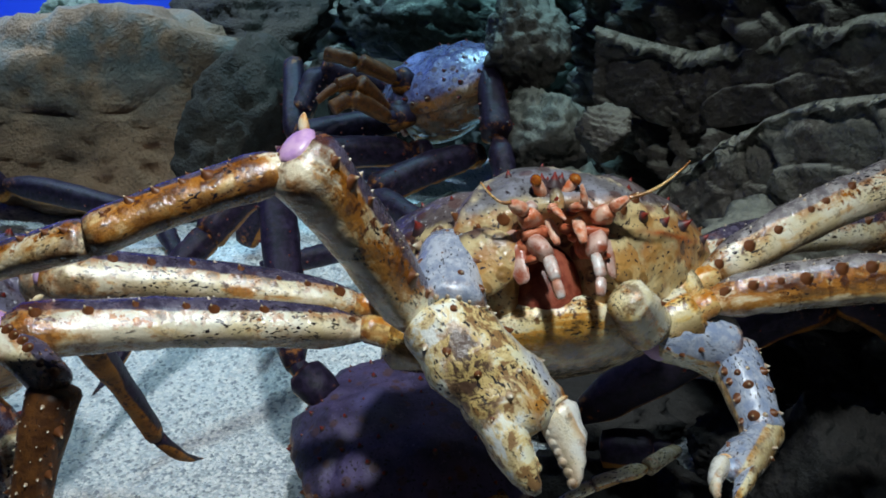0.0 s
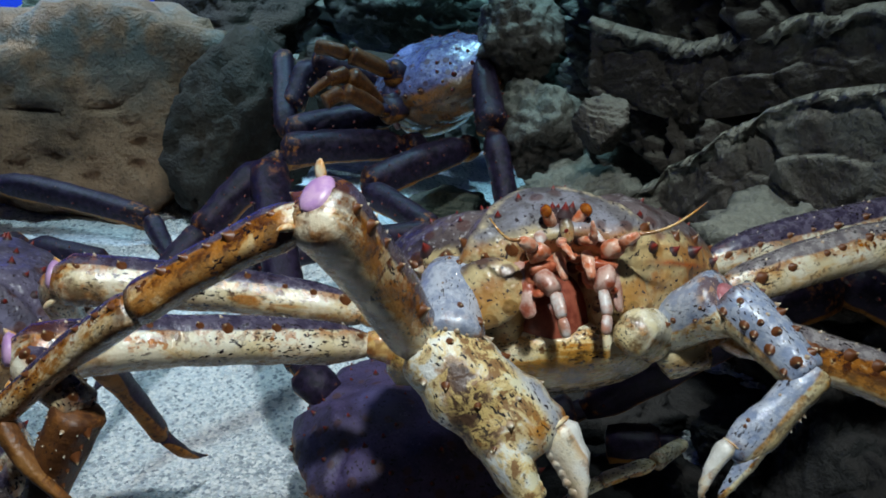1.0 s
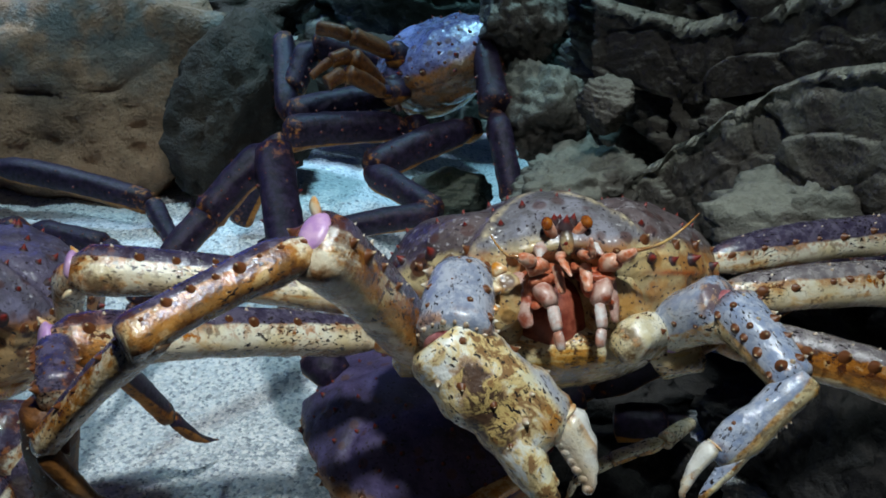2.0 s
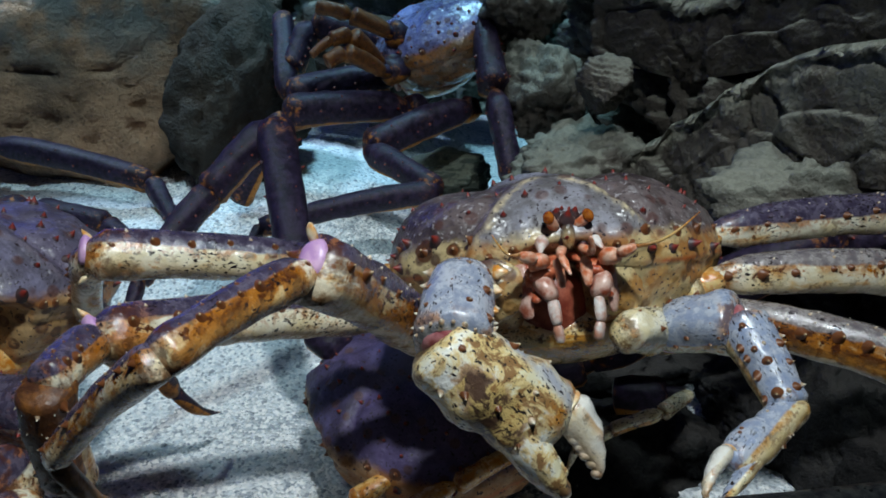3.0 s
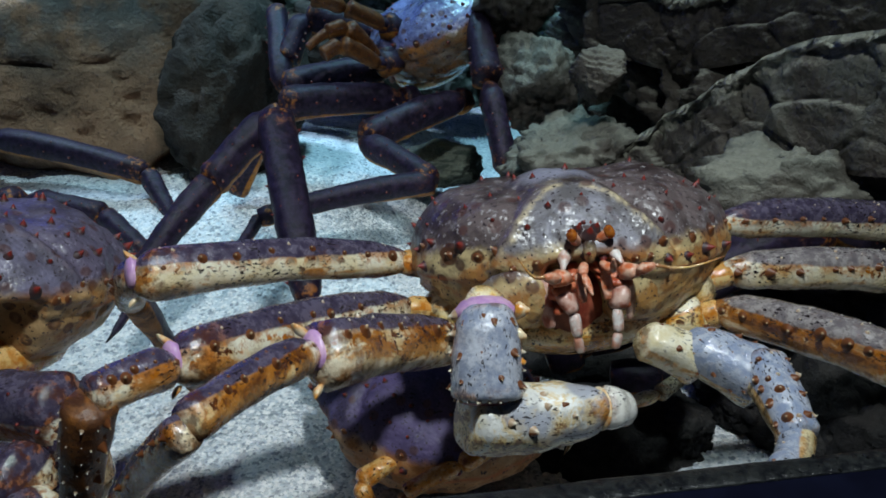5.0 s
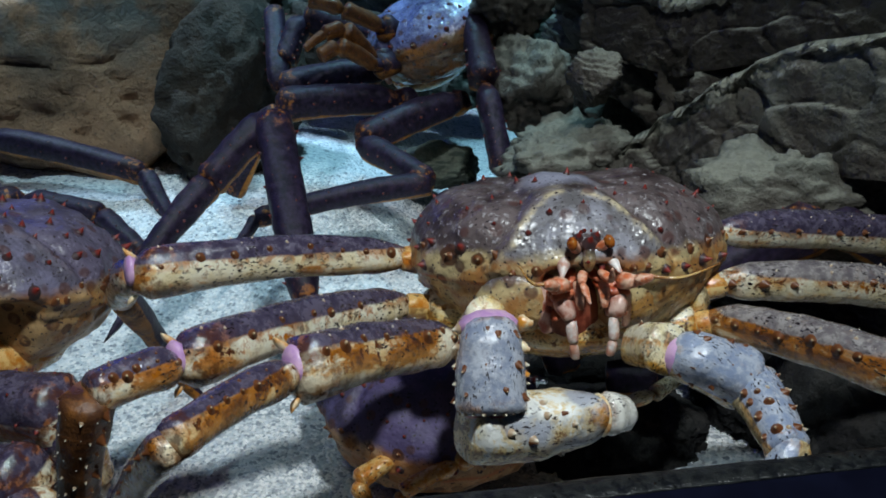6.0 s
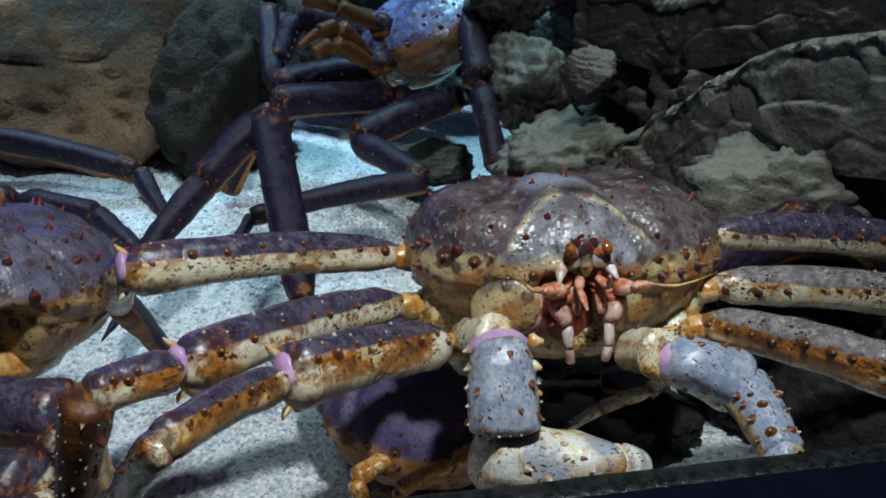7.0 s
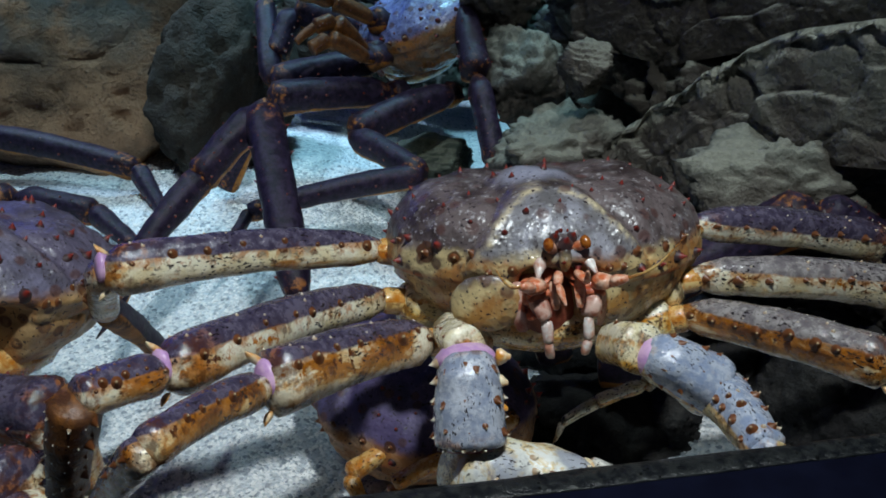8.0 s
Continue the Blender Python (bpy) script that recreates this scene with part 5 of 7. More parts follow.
def gravel():
    """Loose grains on the near sand."""
    r = random.Random(9)
    verts, faces = [], []
    corners = ((1, 0, 0), (0, 1, 0), (-1, 0, 0), (0, -1, 0), (0, 0, 1), (0, 0, -0.6))
    tris = ((0, 1, 4), (1, 2, 4), (2, 3, 4), (3, 0, 4), (1, 0, 5), (2, 1, 5), (3, 2, 5), (0, 3, 5))
    for _ in range(42000):
        y = 0.42 + 1.0 * r.random() ** 1.6
        x = r.uniform(-0.50, 0.10) if r.random() < 0.85 else r.uniform(0.1, 0.35)
        size = r.uniform(0.0010, 0.0026) if r.random() < 0.85 else r.uniform(0.0026, 0.0040)
        n, z, a = len(verts), floor_height(x, y) + size * 0.2, r.uniform(0, 6.28)
        ca, sa = math.cos(a) * size, math.sin(a) * size
        for cx, cy, cz in corners:
            k = r.uniform(0.75, 1.25)
            verts.append((x + k * (cx * ca - cy * sa), y + k * (cx * sa + cy * ca), z + k * cz * size * 0.7))
        faces += [(i + n, j + n, k + n) for i, j, k in tris]
    me = bpy.data.meshes.new("gravel")
    me.from_pydata(verts, [], faces)
    m, nt, b = material("gravel_grains", 0.7)
    geo = nt.nodes.new("ShaderNodeNewGeometry")
    nt.links.new(mixc(nt, ramp(nt, geo.outputs["Random Per Island"], 0.0, 0.55), (0.34, 0.38, 0.43), (0.97, 0.97, 0.96)), b.inputs["Base Color"])
    me.materials.append(m)
    return tagged(new("gravel", me), "loose pale sand grains", "gravel", kind="stuff")


gravel()


# ---- movement ----
def motions():
    walk(big_crab, [
        (0, pose(0.0791, 0.6122, 0.2678, -41.38, 2.67, 16.23)),
        (0.5, pose(0.0816, 0.6190, 0.2595, -37.36, 2.57, 15.45)),
        (1, pose(0.0775, 0.6182, 0.2546, -35.26, 2.88, 14.12)),
        (2.5, pose(0.0730, 0.6348, 0.2361, -26.62, 2.09, 10.41)),
        (3, pose(0.0743, 0.6318, 0.2387, -23.22, 0.34, 10.08)),
        (3.5, pose(0.0758, 0.6297, 0.2439, -20.90, -0.88, 10.18)),
        (4, pose(0.0790, 0.6350, 0.2443, -17.77, -1.08, 10.27)),
        (4.5, pose(0.0825, 0.6364, 0.2395, -14.97, -1.56, 10.10)),
        (6, pose(0.0862, 0.6367, 0.2354, -10.84, 0.75, 9.30)),
        (6.5, pose(0.0859, 0.6355, 0.2356, -9.99, 1.11, 9.52)),
        (7, pose(0.0846, 0.6317, 0.2364, -9.03, 1.92, 9.85)),
        (7.5, pose(0.0806, 0.6375, 0.2318, -8.03, 1.96, 9.91)),
        (8, pose(0.0765, 0.6371, 0.2350, -7.87, 1.45, 10.40)),
    ])
    walk(BIG["L1"][0], [
        (0, aim((-0.1222, 0.0141, -0.0018), (-0.3331, -0.0122, 0.0242), UPS["L1"])),
        (0.5, aim((-0.1222, 0.0141, -0.0018), (-0.3285, -0.0028, 0.0334), UPS["L1"])),
        (1, aim((-0.1222, 0.0141, -0.0018), (-0.3283, 0.0012, 0.0307), UPS["L1"])),
        (2.5, aim((-0.1222, 0.0141, -0.0018), (-0.3229, -0.0302, 0.0271), UPS["L1"])),
        (3, aim((-0.1222, 0.0141, -0.0018), (-0.3178, -0.0420, 0.0270), UPS["L1"])),
        (3.5, aim((-0.1222, 0.0141, -0.0018), (-0.3130, -0.0575, 0.0268), UPS["L1"])),
        (4, aim((-0.1222, 0.0141, -0.0018), (-0.3078, -0.0712, 0.0248), UPS["L1"])),
        (4.5, aim((-0.1222, 0.0141, -0.0018), (-0.3043, -0.0790, 0.0250), UPS["L1"])),
        (6, aim((-0.1222, 0.0141, -0.0018), (-0.3102, -0.0705, 0.0156), UPS["L1"])),
        (6.5, aim((-0.1222, 0.0141, -0.0018), (-0.3098, -0.0705, 0.0161), UPS["L1"])),
        (7, aim((-0.1222, 0.0141, -0.0018), (-0.3112, -0.0663, 0.0161), UPS["L1"])),
        (7.5, aim((-0.1222, 0.0141, -0.0018), (-0.3124, -0.0658, 0.0169), UPS["L1"])),
        (8, aim((-0.1222, 0.0141, -0.0018), (-0.3113, -0.0672, 0.0176), UPS["L1"])),
    ])
    walk(BIG["L1"][1], [
        (0, aim((-0.3331, -0.0122, 0.0242), (-0.3190, 0.0816, 0.0144), UPS["L1"])),
        (0.5, aim((-0.3285, -0.0028, 0.0334), (-0.3208, 0.0869, 0.0083), UPS["L1"])),
        (1, aim((-0.3283, 0.0012, 0.0307), (-0.3231, 0.0898, 0.0024), UPS["L1"])),
        (2.5, aim((-0.3229, -0.0302, 0.0271), (-0.3465, 0.0547, -0.0136), UPS["L1"])),
        (3, aim((-0.3178, -0.0420, 0.0270), (-0.3415, 0.0449, -0.0096), UPS["L1"])),
        (3.5, aim((-0.3130, -0.0575, 0.0268), (-0.3281, 0.0322, -0.0079), UPS["L1"])),
        (4, aim((-0.3078, -0.0712, 0.0248), (-0.3213, 0.0185, -0.0103), UPS["L1"])),
        (4.5, aim((-0.3043, -0.0790, 0.0250), (-0.3218, 0.0121, -0.0044), UPS["L1"])),
        (6, aim((-0.3102, -0.0705, 0.0156), (-0.3361, 0.0174, -0.0167), UPS["L1"])),
        (6.5, aim((-0.3098, -0.0705, 0.0161), (-0.3346, 0.0163, -0.0198), UPS["L1"])),
        (7, aim((-0.3112, -0.0663, 0.0161), (-0.3326, 0.0188, -0.0259), UPS["L1"])),
        (7.5, aim((-0.3124, -0.0658, 0.0169), (-0.3368, 0.0172, -0.0273), UPS["L1"])),
        (8, aim((-0.3113, -0.0672, 0.0176), (-0.3296, 0.0149, -0.0310), UPS["L1"])),
    ])
    walk(BIG["L1"][2], [
        (0, aim((-0.3190, 0.0816, 0.0144), (-0.2824, 0.2321, -0.0335), UPS["L1"])),
        (0.5, aim((-0.3208, 0.0869, 0.0083), (-0.2881, 0.2351, -0.0469), UPS["L1"])),
        (1, aim((-0.3231, 0.0898, 0.0024), (-0.2864, 0.2371, -0.0527), UPS["L1"])),
        (2.5, aim((-0.3465, 0.0547, -0.0136), (-0.3009, 0.1925, -0.0845), UPS["L1"])),
        (3, aim((-0.3415, 0.0449, -0.0096), (-0.3078, 0.1809, -0.0898), UPS["L1"])),
        (3.5, aim((-0.3281, 0.0322, -0.0079), (-0.3116, 0.1691, -0.0921), UPS["L1"])),
        (4, aim((-0.3213, 0.0185, -0.0103), (-0.3145, 0.1520, -0.1012), UPS["L1"])),
        (4.5, aim((-0.3218, 0.0121, -0.0044), (-0.3192, 0.1452, -0.0960), UPS["L1"])),
        (6, aim((-0.3361, 0.0174, -0.0167), (-0.3224, 0.1431, -0.1170), UPS["L1"])),
        (6.5, aim((-0.3346, 0.0163, -0.0198), (-0.3195, 0.1424, -0.1196), UPS["L1"])),
        (7, aim((-0.3326, 0.0188, -0.0259), (-0.3133, 0.1443, -0.1258), UPS["L1"])),
        (7.5, aim((-0.3368, 0.0172, -0.0273), (-0.3086, 0.1396, -0.1288), UPS["L1"])),
        (8, aim((-0.3296, 0.0149, -0.0310), (-0.3009, 0.1386, -0.1308), UPS["L1"])),
    ])
    walk(BIG["L1"][3], [
        (0, aim((-0.2824, 0.2321, -0.0335), (-0.2467, 0.3008, -0.0459), UPS["L1"])),
        (0.5, aim((-0.2881, 0.2351, -0.0469), (-0.2525, 0.3031, -0.0625), UPS["L1"])),
        (1, aim((-0.2864, 0.2371, -0.0527), (-0.2505, 0.3042, -0.0711), UPS["L1"])),
        (2.5, aim((-0.3009, 0.1925, -0.0845), (-0.2675, 0.2566, -0.1142), UPS["L1"])),
        (3, aim((-0.3078, 0.1809, -0.0898), (-0.2754, 0.2438, -0.1231), UPS["L1"])),
        (3.5, aim((-0.3116, 0.1691, -0.0921), (-0.2802, 0.2307, -0.1287), UPS["L1"])),
        (4, aim((-0.3145, 0.1520, -0.1012), (-0.2834, 0.2118, -0.1408), UPS["L1"])),
        (4.5, aim((-0.3192, 0.1452, -0.0960), (-0.2883, 0.1976, -0.1452), UPS["L1"])),
        (6, aim((-0.3224, 0.1431, -0.1170), (-0.2815, 0.1784, -0.1736), UPS["L1"])),
        (6.5, aim((-0.3195, 0.1424, -0.1196), (-0.2798, 0.1772, -0.1773), UPS["L1"])),
        (7, aim((-0.3133, 0.1443, -0.1258), (-0.2750, 0.1805, -0.1837), UPS["L1"])),
        (7.5, aim((-0.3086, 0.1396, -0.1288), (-0.2710, 0.1764, -0.1867), UPS["L1"])),
        (8, aim((-0.3009, 0.1386, -0.1308), (-0.2708, 0.1856, -0.1855), UPS["L1"])),
    ])
    walk(BIG["L2"][0], [
        (0, aim((-0.1268, -0.0208, -0.0298), (-0.3368, -0.0571, -0.0279), UPS["L2"])),
        (0.5, aim((-0.1268, -0.0208, -0.0298), (-0.3318, -0.0638, -0.0277), UPS["L2"])),
        (1, aim((-0.1268, -0.0208, -0.0298), (-0.3239, -0.0830, -0.0322), UPS["L2"])),
        (2.5, aim((-0.1268, -0.0208, -0.0298), (-0.2973, -0.1393, -0.0264), UPS["L2"])),
        (3, aim((-0.1268, -0.0208, -0.0298), (-0.2883, -0.1516, -0.0210), UPS["L2"])),
        (3.5, aim((-0.1268, -0.0208, -0.0298), (-0.2846, -0.1569, -0.0172), UPS["L2"])),
        (4, aim((-0.1268, -0.0208, -0.0298), (-0.2783, -0.1647, -0.0146), UPS["L2"])),
        (4.5, aim((-0.1268, -0.0208, -0.0298), (-0.2713, -0.1721, -0.0097), UPS["L2"])),
        (6, aim((-0.1268, -0.0208, -0.0298), (-0.2712, -0.1741, -0.0121), UPS["L2"])),
        (6.5, aim((-0.1268, -0.0208, -0.0298), (-0.2698, -0.1752, -0.0104), UPS["L2"])),
        (7, aim((-0.1268, -0.0208, -0.0298), (-0.2680, -0.1766, -0.0106), UPS["L2"])),
        (7.5, aim((-0.1268, -0.0208, -0.0298), (-0.2650, -0.1796, -0.0102), UPS["L2"])),
        (8, aim((-0.1268, -0.0208, -0.0298), (-0.2644, -0.1798, -0.0094), UPS["L2"])),
    ])
    walk(BIG["L2"][1], [
        (0, aim((-0.3368, -0.0571, -0.0279), (-0.3033, -0.0671, -0.0643), UPS["L2"])),
        (0.5, aim((-0.3318, -0.0638, -0.0277), (-0.3013, -0.0848, -0.0619), UPS["L2"])),
        (1, aim((-0.3239, -0.0830, -0.0322), (-0.2900, -0.0995, -0.0657), UPS["L2"])),
        (2.5, aim((-0.2973, -0.1393, -0.0264), (-0.3053, -0.1827, -0.0504), UPS["L2"])),
        (3, aim((-0.2883, -0.1516, -0.0210), (-0.3025, -0.1964, -0.0387), UPS["L2"])),
        (3.5, aim((-0.2846, -0.1569, -0.0172), (-0.3051, -0.2007, -0.0304), UPS["L2"])),
        (4, aim((-0.2783, -0.1647, -0.0146), (-0.3044, -0.2063, -0.0244), UPS["L2"])),
        (4.5, aim((-0.2713, -0.1721, -0.0097), (-0.3057, -0.2085, -0.0145), UPS["L2"])),
        (6, aim((-0.2712, -0.1741, -0.0121), (-0.3105, -0.2059, -0.0143), UPS["L2"])),
        (6.5, aim((-0.2698, -0.1752, -0.0104), (-0.3086, -0.2072, -0.0118), UPS["L2"])),
        (7, aim((-0.2680, -0.1766, -0.0106), (-0.3083, -0.2062, -0.0102), UPS["L2"])),
        (7.5, aim((-0.2650, -0.1796, -0.0102), (-0.3032, -0.2122, -0.0074), UPS["L2"])),
        (8, aim((-0.2644, -0.1798, -0.0094), (-0.3015, -0.2134, -0.0058), UPS["L2"])),
    ])
    walk(BIG["L2"][2], [
        (0, aim((-0.3033, -0.0671, -0.0643), (-0.3216, -0.0337, -0.1196), UPS["L2_low"])),
        (0.5, aim((-0.3013, -0.0848, -0.0619), (-0.3247, -0.0526, -0.1160), UPS["L2_low"])),
        (1, aim((-0.2900, -0.0995, -0.0657), (-0.3174, -0.0634, -0.1153), UPS["L2_low"])),
        (2.5, aim((-0.3053, -0.1827, -0.0504), (-0.3058, -0.1350, -0.0977), UPS["L2_low"])),
        (3, aim((-0.3025, -0.1964, -0.0387), (-0.3088, -0.1560, -0.0922), UPS["L2_low"])),
        (3.5, aim((-0.3051, -0.2007, -0.0304), (-0.3157, -0.1656, -0.0868), UPS["L2_low"])),
        (4, aim((-0.3044, -0.2063, -0.0244), (-0.3197, -0.1768, -0.0829), UPS["L2_low"])),
        (4.5, aim((-0.3057, -0.2085, -0.0145), (-0.3249, -0.1811, -0.0729), UPS["L2_low"])),
        (6, aim((-0.3105, -0.2059, -0.0143), (-0.3269, -0.1860, -0.0761), UPS["L2_low"])),
        (6.5, aim((-0.3086, -0.2072, -0.0118), (-0.3269, -0.1885, -0.0737), UPS["L2_low"])),
        (7, aim((-0.3083, -0.2062, -0.0102), (-0.3252, -0.1867, -0.0724), UPS["L2_low"])),
        (7.5, aim((-0.3032, -0.2122, -0.0074), (-0.3199, -0.1904, -0.0687), UPS["L2_low"])),
        (8, aim((-0.3015, -0.2134, -0.0058), (-0.3185, -0.1899, -0.0665), UPS["L2_low"])),
    ])
    walk(BIG["L2"][3], [
        (0, aim((-0.3216, -0.0337, -0.1196), (-0.3256, 0.0102, -0.1715), UPS["L2_low"])),
        (0.5, aim((-0.3247, -0.0526, -0.1160), (-0.3285, -0.0124, -0.1709), UPS["L2_low"])),
        (1, aim((-0.3174, -0.0634, -0.1153), (-0.3206, -0.0247, -0.1712), UPS["L2_low"])),
        (2.5, aim((-0.3058, -0.1350, -0.0977), (-0.3133, -0.1003, -0.1559), UPS["L2_low"])),
        (3, aim((-0.3088, -0.1560, -0.0922), (-0.3175, -0.1154, -0.1462), UPS["L2_low"])),
        (3.5, aim((-0.3157, -0.1656, -0.0868), (-0.3225, -0.1256, -0.1416), UPS["L2_low"])),
        (4, aim((-0.3197, -0.1768, -0.0829), (-0.3281, -0.1382, -0.1384), UPS["L2_low"])),
        (4.5, aim((-0.3249, -0.1811, -0.0729), (-0.3328, -0.1451, -0.1300), UPS["L2_low"])),
        (6, aim((-0.3269, -0.1860, -0.0761), (-0.3279, -0.1427, -0.1287), UPS["L2_low"])),
        (6.5, aim((-0.3269, -0.1885, -0.0737), (-0.3319, -0.1569, -0.1338), UPS["L2_low"])),
        (7, aim((-0.3252, -0.1867, -0.0724), (-0.3316, -0.1618, -0.1355), UPS["L2_low"])),
        (7.5, aim((-0.3199, -0.1904, -0.0687), (-0.3305, -0.1729, -0.1337), UPS["L2_low"])),
        (8, aim((-0.3185, -0.1899, -0.0665), (-0.3290, -0.1727, -0.1316), UPS["L2_low"])),
    ])
    walk(BIG["L3"][0], [
        (0, aim((-0.1032, -0.0746, -0.0457), (-0.1730, -0.1824, 0.0061), (1, 0.7, 0.4))),
        (0.5, aim((-0.1032, -0.0746, -0.0457), (-0.1693, -0.1851, 0.0065), (0.9, 0.7, 0.5))),
        (1, aim((-0.1032, -0.0746, -0.0457), (-0.1678, -0.1857, 0.0092), (0.8, 0.6, 0.6))),
        (2.5, aim((-0.1032, -0.0746, -0.0457), (-0.1715, -0.1880, 0.0061), (0.3, 0, 1))),
        (3, aim((-0.1032, -0.0746, -0.0457), (-0.1736, -0.1879, 0.0065), (0.3, 0, 1))),
        (3.5, aim((-0.1032, -0.0746, -0.0457), (-0.1790, -0.1861, 0.0045), (0.1, 0.1, 1))),
        (4, aim((-0.1032, -0.0746, -0.0457), (-0.1833, -0.1866, -0.0001), (-0.1, 0.2, 1))),
        (4.5, aim((-0.1032, -0.0746, -0.0457), (-0.1892, -0.1848, -0.0033), UPS["L3"])),
        (6, aim((-0.1032, -0.0746, -0.0457), (-0.2097, -0.1736, -0.0227), UPS["L3"])),
        (6.5, aim((-0.1032, -0.0746, -0.0457), (-0.2121, -0.1718, -0.0242), UPS["L3"])),
        (7, aim((-0.1032, -0.0746, -0.0457), (-0.2133, -0.1701, -0.0243), UPS["L3"])),
        (7.5, aim((-0.1032, -0.0746, -0.0457), (-0.2105, -0.1736, -0.0241), UPS["L3"])),
        (8, aim((-0.1032, -0.0746, -0.0457), (-0.2119, -0.1723, -0.0262), UPS["L3"])),
    ])
    walk(BIG["L3"][1], [
        (0, aim((-0.1730, -0.1824, 0.0061), (-0.2715, -0.1694, -0.0218), UPS["L3"])),
        (0.5, aim((-0.1693, -0.1851, 0.0065), (-0.2612, -0.1540, -0.0253), UPS["L3"])),
        (1, aim((-0.1678, -0.1857, 0.0092), (-0.2565, -0.1492, -0.0242), UPS["L3"])),
        (2.5, aim((-0.1715, -0.1880, 0.0061), (-0.2381, -0.2535, -0.0345), UPS["L3"])),
        (3, aim((-0.1736, -0.1879, 0.0065), (-0.2389, -0.2595, -0.0256), UPS["L3"])),
        (3.5, aim((-0.1790, -0.1861, 0.0045), (-0.2399, -0.2637, -0.0216), UPS["L3"])),
        (4, aim((-0.1833, -0.1866, -0.0001), (-0.2428, -0.2678, -0.0182), UPS["L3"])),
        (4.5, aim((-0.1892, -0.1848, -0.0033), (-0.2482, -0.2679, -0.0121), UPS["L3"])),
        (6, aim((-0.2097, -0.1736, -0.0227), (-0.2656, -0.2593, -0.0219), UPS["L3"])),
        (6.5, aim((-0.2121, -0.1718, -0.0242), (-0.2672, -0.2579, -0.0204), UPS["L3"])),
        (7, aim((-0.2133, -0.1701, -0.0243), (-0.2694, -0.2552, -0.0164), UPS["L3"])),
        (7.5, aim((-0.2105, -0.1736, -0.0241), (-0.2648, -0.2596, -0.0138), UPS["L3"])),
        (8, aim((-0.2119, -0.1723, -0.0262), (-0.2648, -0.2590, -0.0142), UPS["L3"])),
    ])
    walk(BIG["L3"][2], [
        (0, aim((-0.2715, -0.1694, -0.0218), (-0.3590, -0.1171, -0.0264), UPS["L3"])),
        (0.5, aim((-0.2612, -0.1540, -0.0253), (-0.3427, -0.1011, -0.0565), UPS["L3"])),
        (1, aim((-0.2565, -0.1492, -0.0242), (-0.3307, -0.0921, -0.0641), UPS["L3"])),
        (2.5, aim((-0.2381, -0.2535, -0.0345), (-0.3005, -0.1900, -0.0845), UPS["L3"])),
        (3, aim((-0.2389, -0.2595, -0.0256), (-0.3020, -0.1954, -0.0736), UPS["L3"])),
        (3.5, aim((-0.2399, -0.2637, -0.0216), (-0.3001, -0.1982, -0.0717), UPS["L3"])),
        (4, aim((-0.2428, -0.2678, -0.0182), (-0.2987, -0.2023, -0.0727), UPS["L3"])),
        (4.5, aim((-0.2482, -0.2679, -0.0121), (-0.3015, -0.2031, -0.0696), UPS["L3"])),
        (6, aim((-0.2656, -0.2593, -0.0219), (-0.3088, -0.1986, -0.0914), UPS["L3"])),
        (6.5, aim((-0.2672, -0.2579, -0.0204), (-0.3084, -0.1981, -0.0919), UPS["L3"])),
        (7, aim((-0.2694, -0.2552, -0.0164), (-0.3095, -0.1970, -0.0899), UPS["L3"])),
        (7.5, aim((-0.2648, -0.2596, -0.0138), (-0.3068, -0.2029, -0.0873), UPS["L3"])),
        (8, aim((-0.2648, -0.2590, -0.0142), (-0.3075, -0.2017, -0.0869), UPS["L3"])),
    ])
    walk(BIG["L3"][3], [
        (0, aim((-0.3590, -0.1171, -0.0264), (-0.3214, -0.0818, -0.0774), UPS["L3"])),
        (0.5, aim((-0.3427, -0.1011, -0.0565), (-0.2979, -0.0813, -0.1094), UPS["L3"])),
        (1, aim((-0.3307, -0.0921, -0.0641), (-0.2859, -0.0846, -0.1203), UPS["L3"])),
        (2.5, aim((-0.3005, -0.1900, -0.0845), (-0.2855, -0.1266, -0.1157), UPS["L3"])),
        (3, aim((-0.3020, -0.1954, -0.0736), (-0.2877, -0.1356, -0.1115), UPS["L3"])),
        (3.5, aim((-0.3001, -0.1982, -0.0717), (-0.2728, -0.1439, -0.1108), UPS["L3"])),
        (4, aim((-0.2987, -0.2023, -0.0727), (-0.2759, -0.1450, -0.1102), UPS["L3"])),
        (4.5, aim((-0.3015, -0.2031, -0.0696), (-0.2775, -0.1519, -0.1144), UPS["L3"])),
        (6, aim((-0.3088, -0.1986, -0.0914), (-0.2427, -0.2130, -0.1169), UPS["L3"])),
        (6.5, aim((-0.3084, -0.1981, -0.0919), (-0.2427, -0.2188, -0.1140), UPS["L3"])),
        (7, aim((-0.3095, -0.1970, -0.0899), (-0.2438, -0.2177, -0.1121), UPS["L3"])),
        (7.5, aim((-0.3068, -0.2029, -0.0873), (-0.2408, -0.2266, -0.1048), UPS["L3"])),
        (8, aim((-0.3075, -0.2017, -0.0869), (-0.2413, -0.2250, -0.1043), UPS["L3"])),
    ])
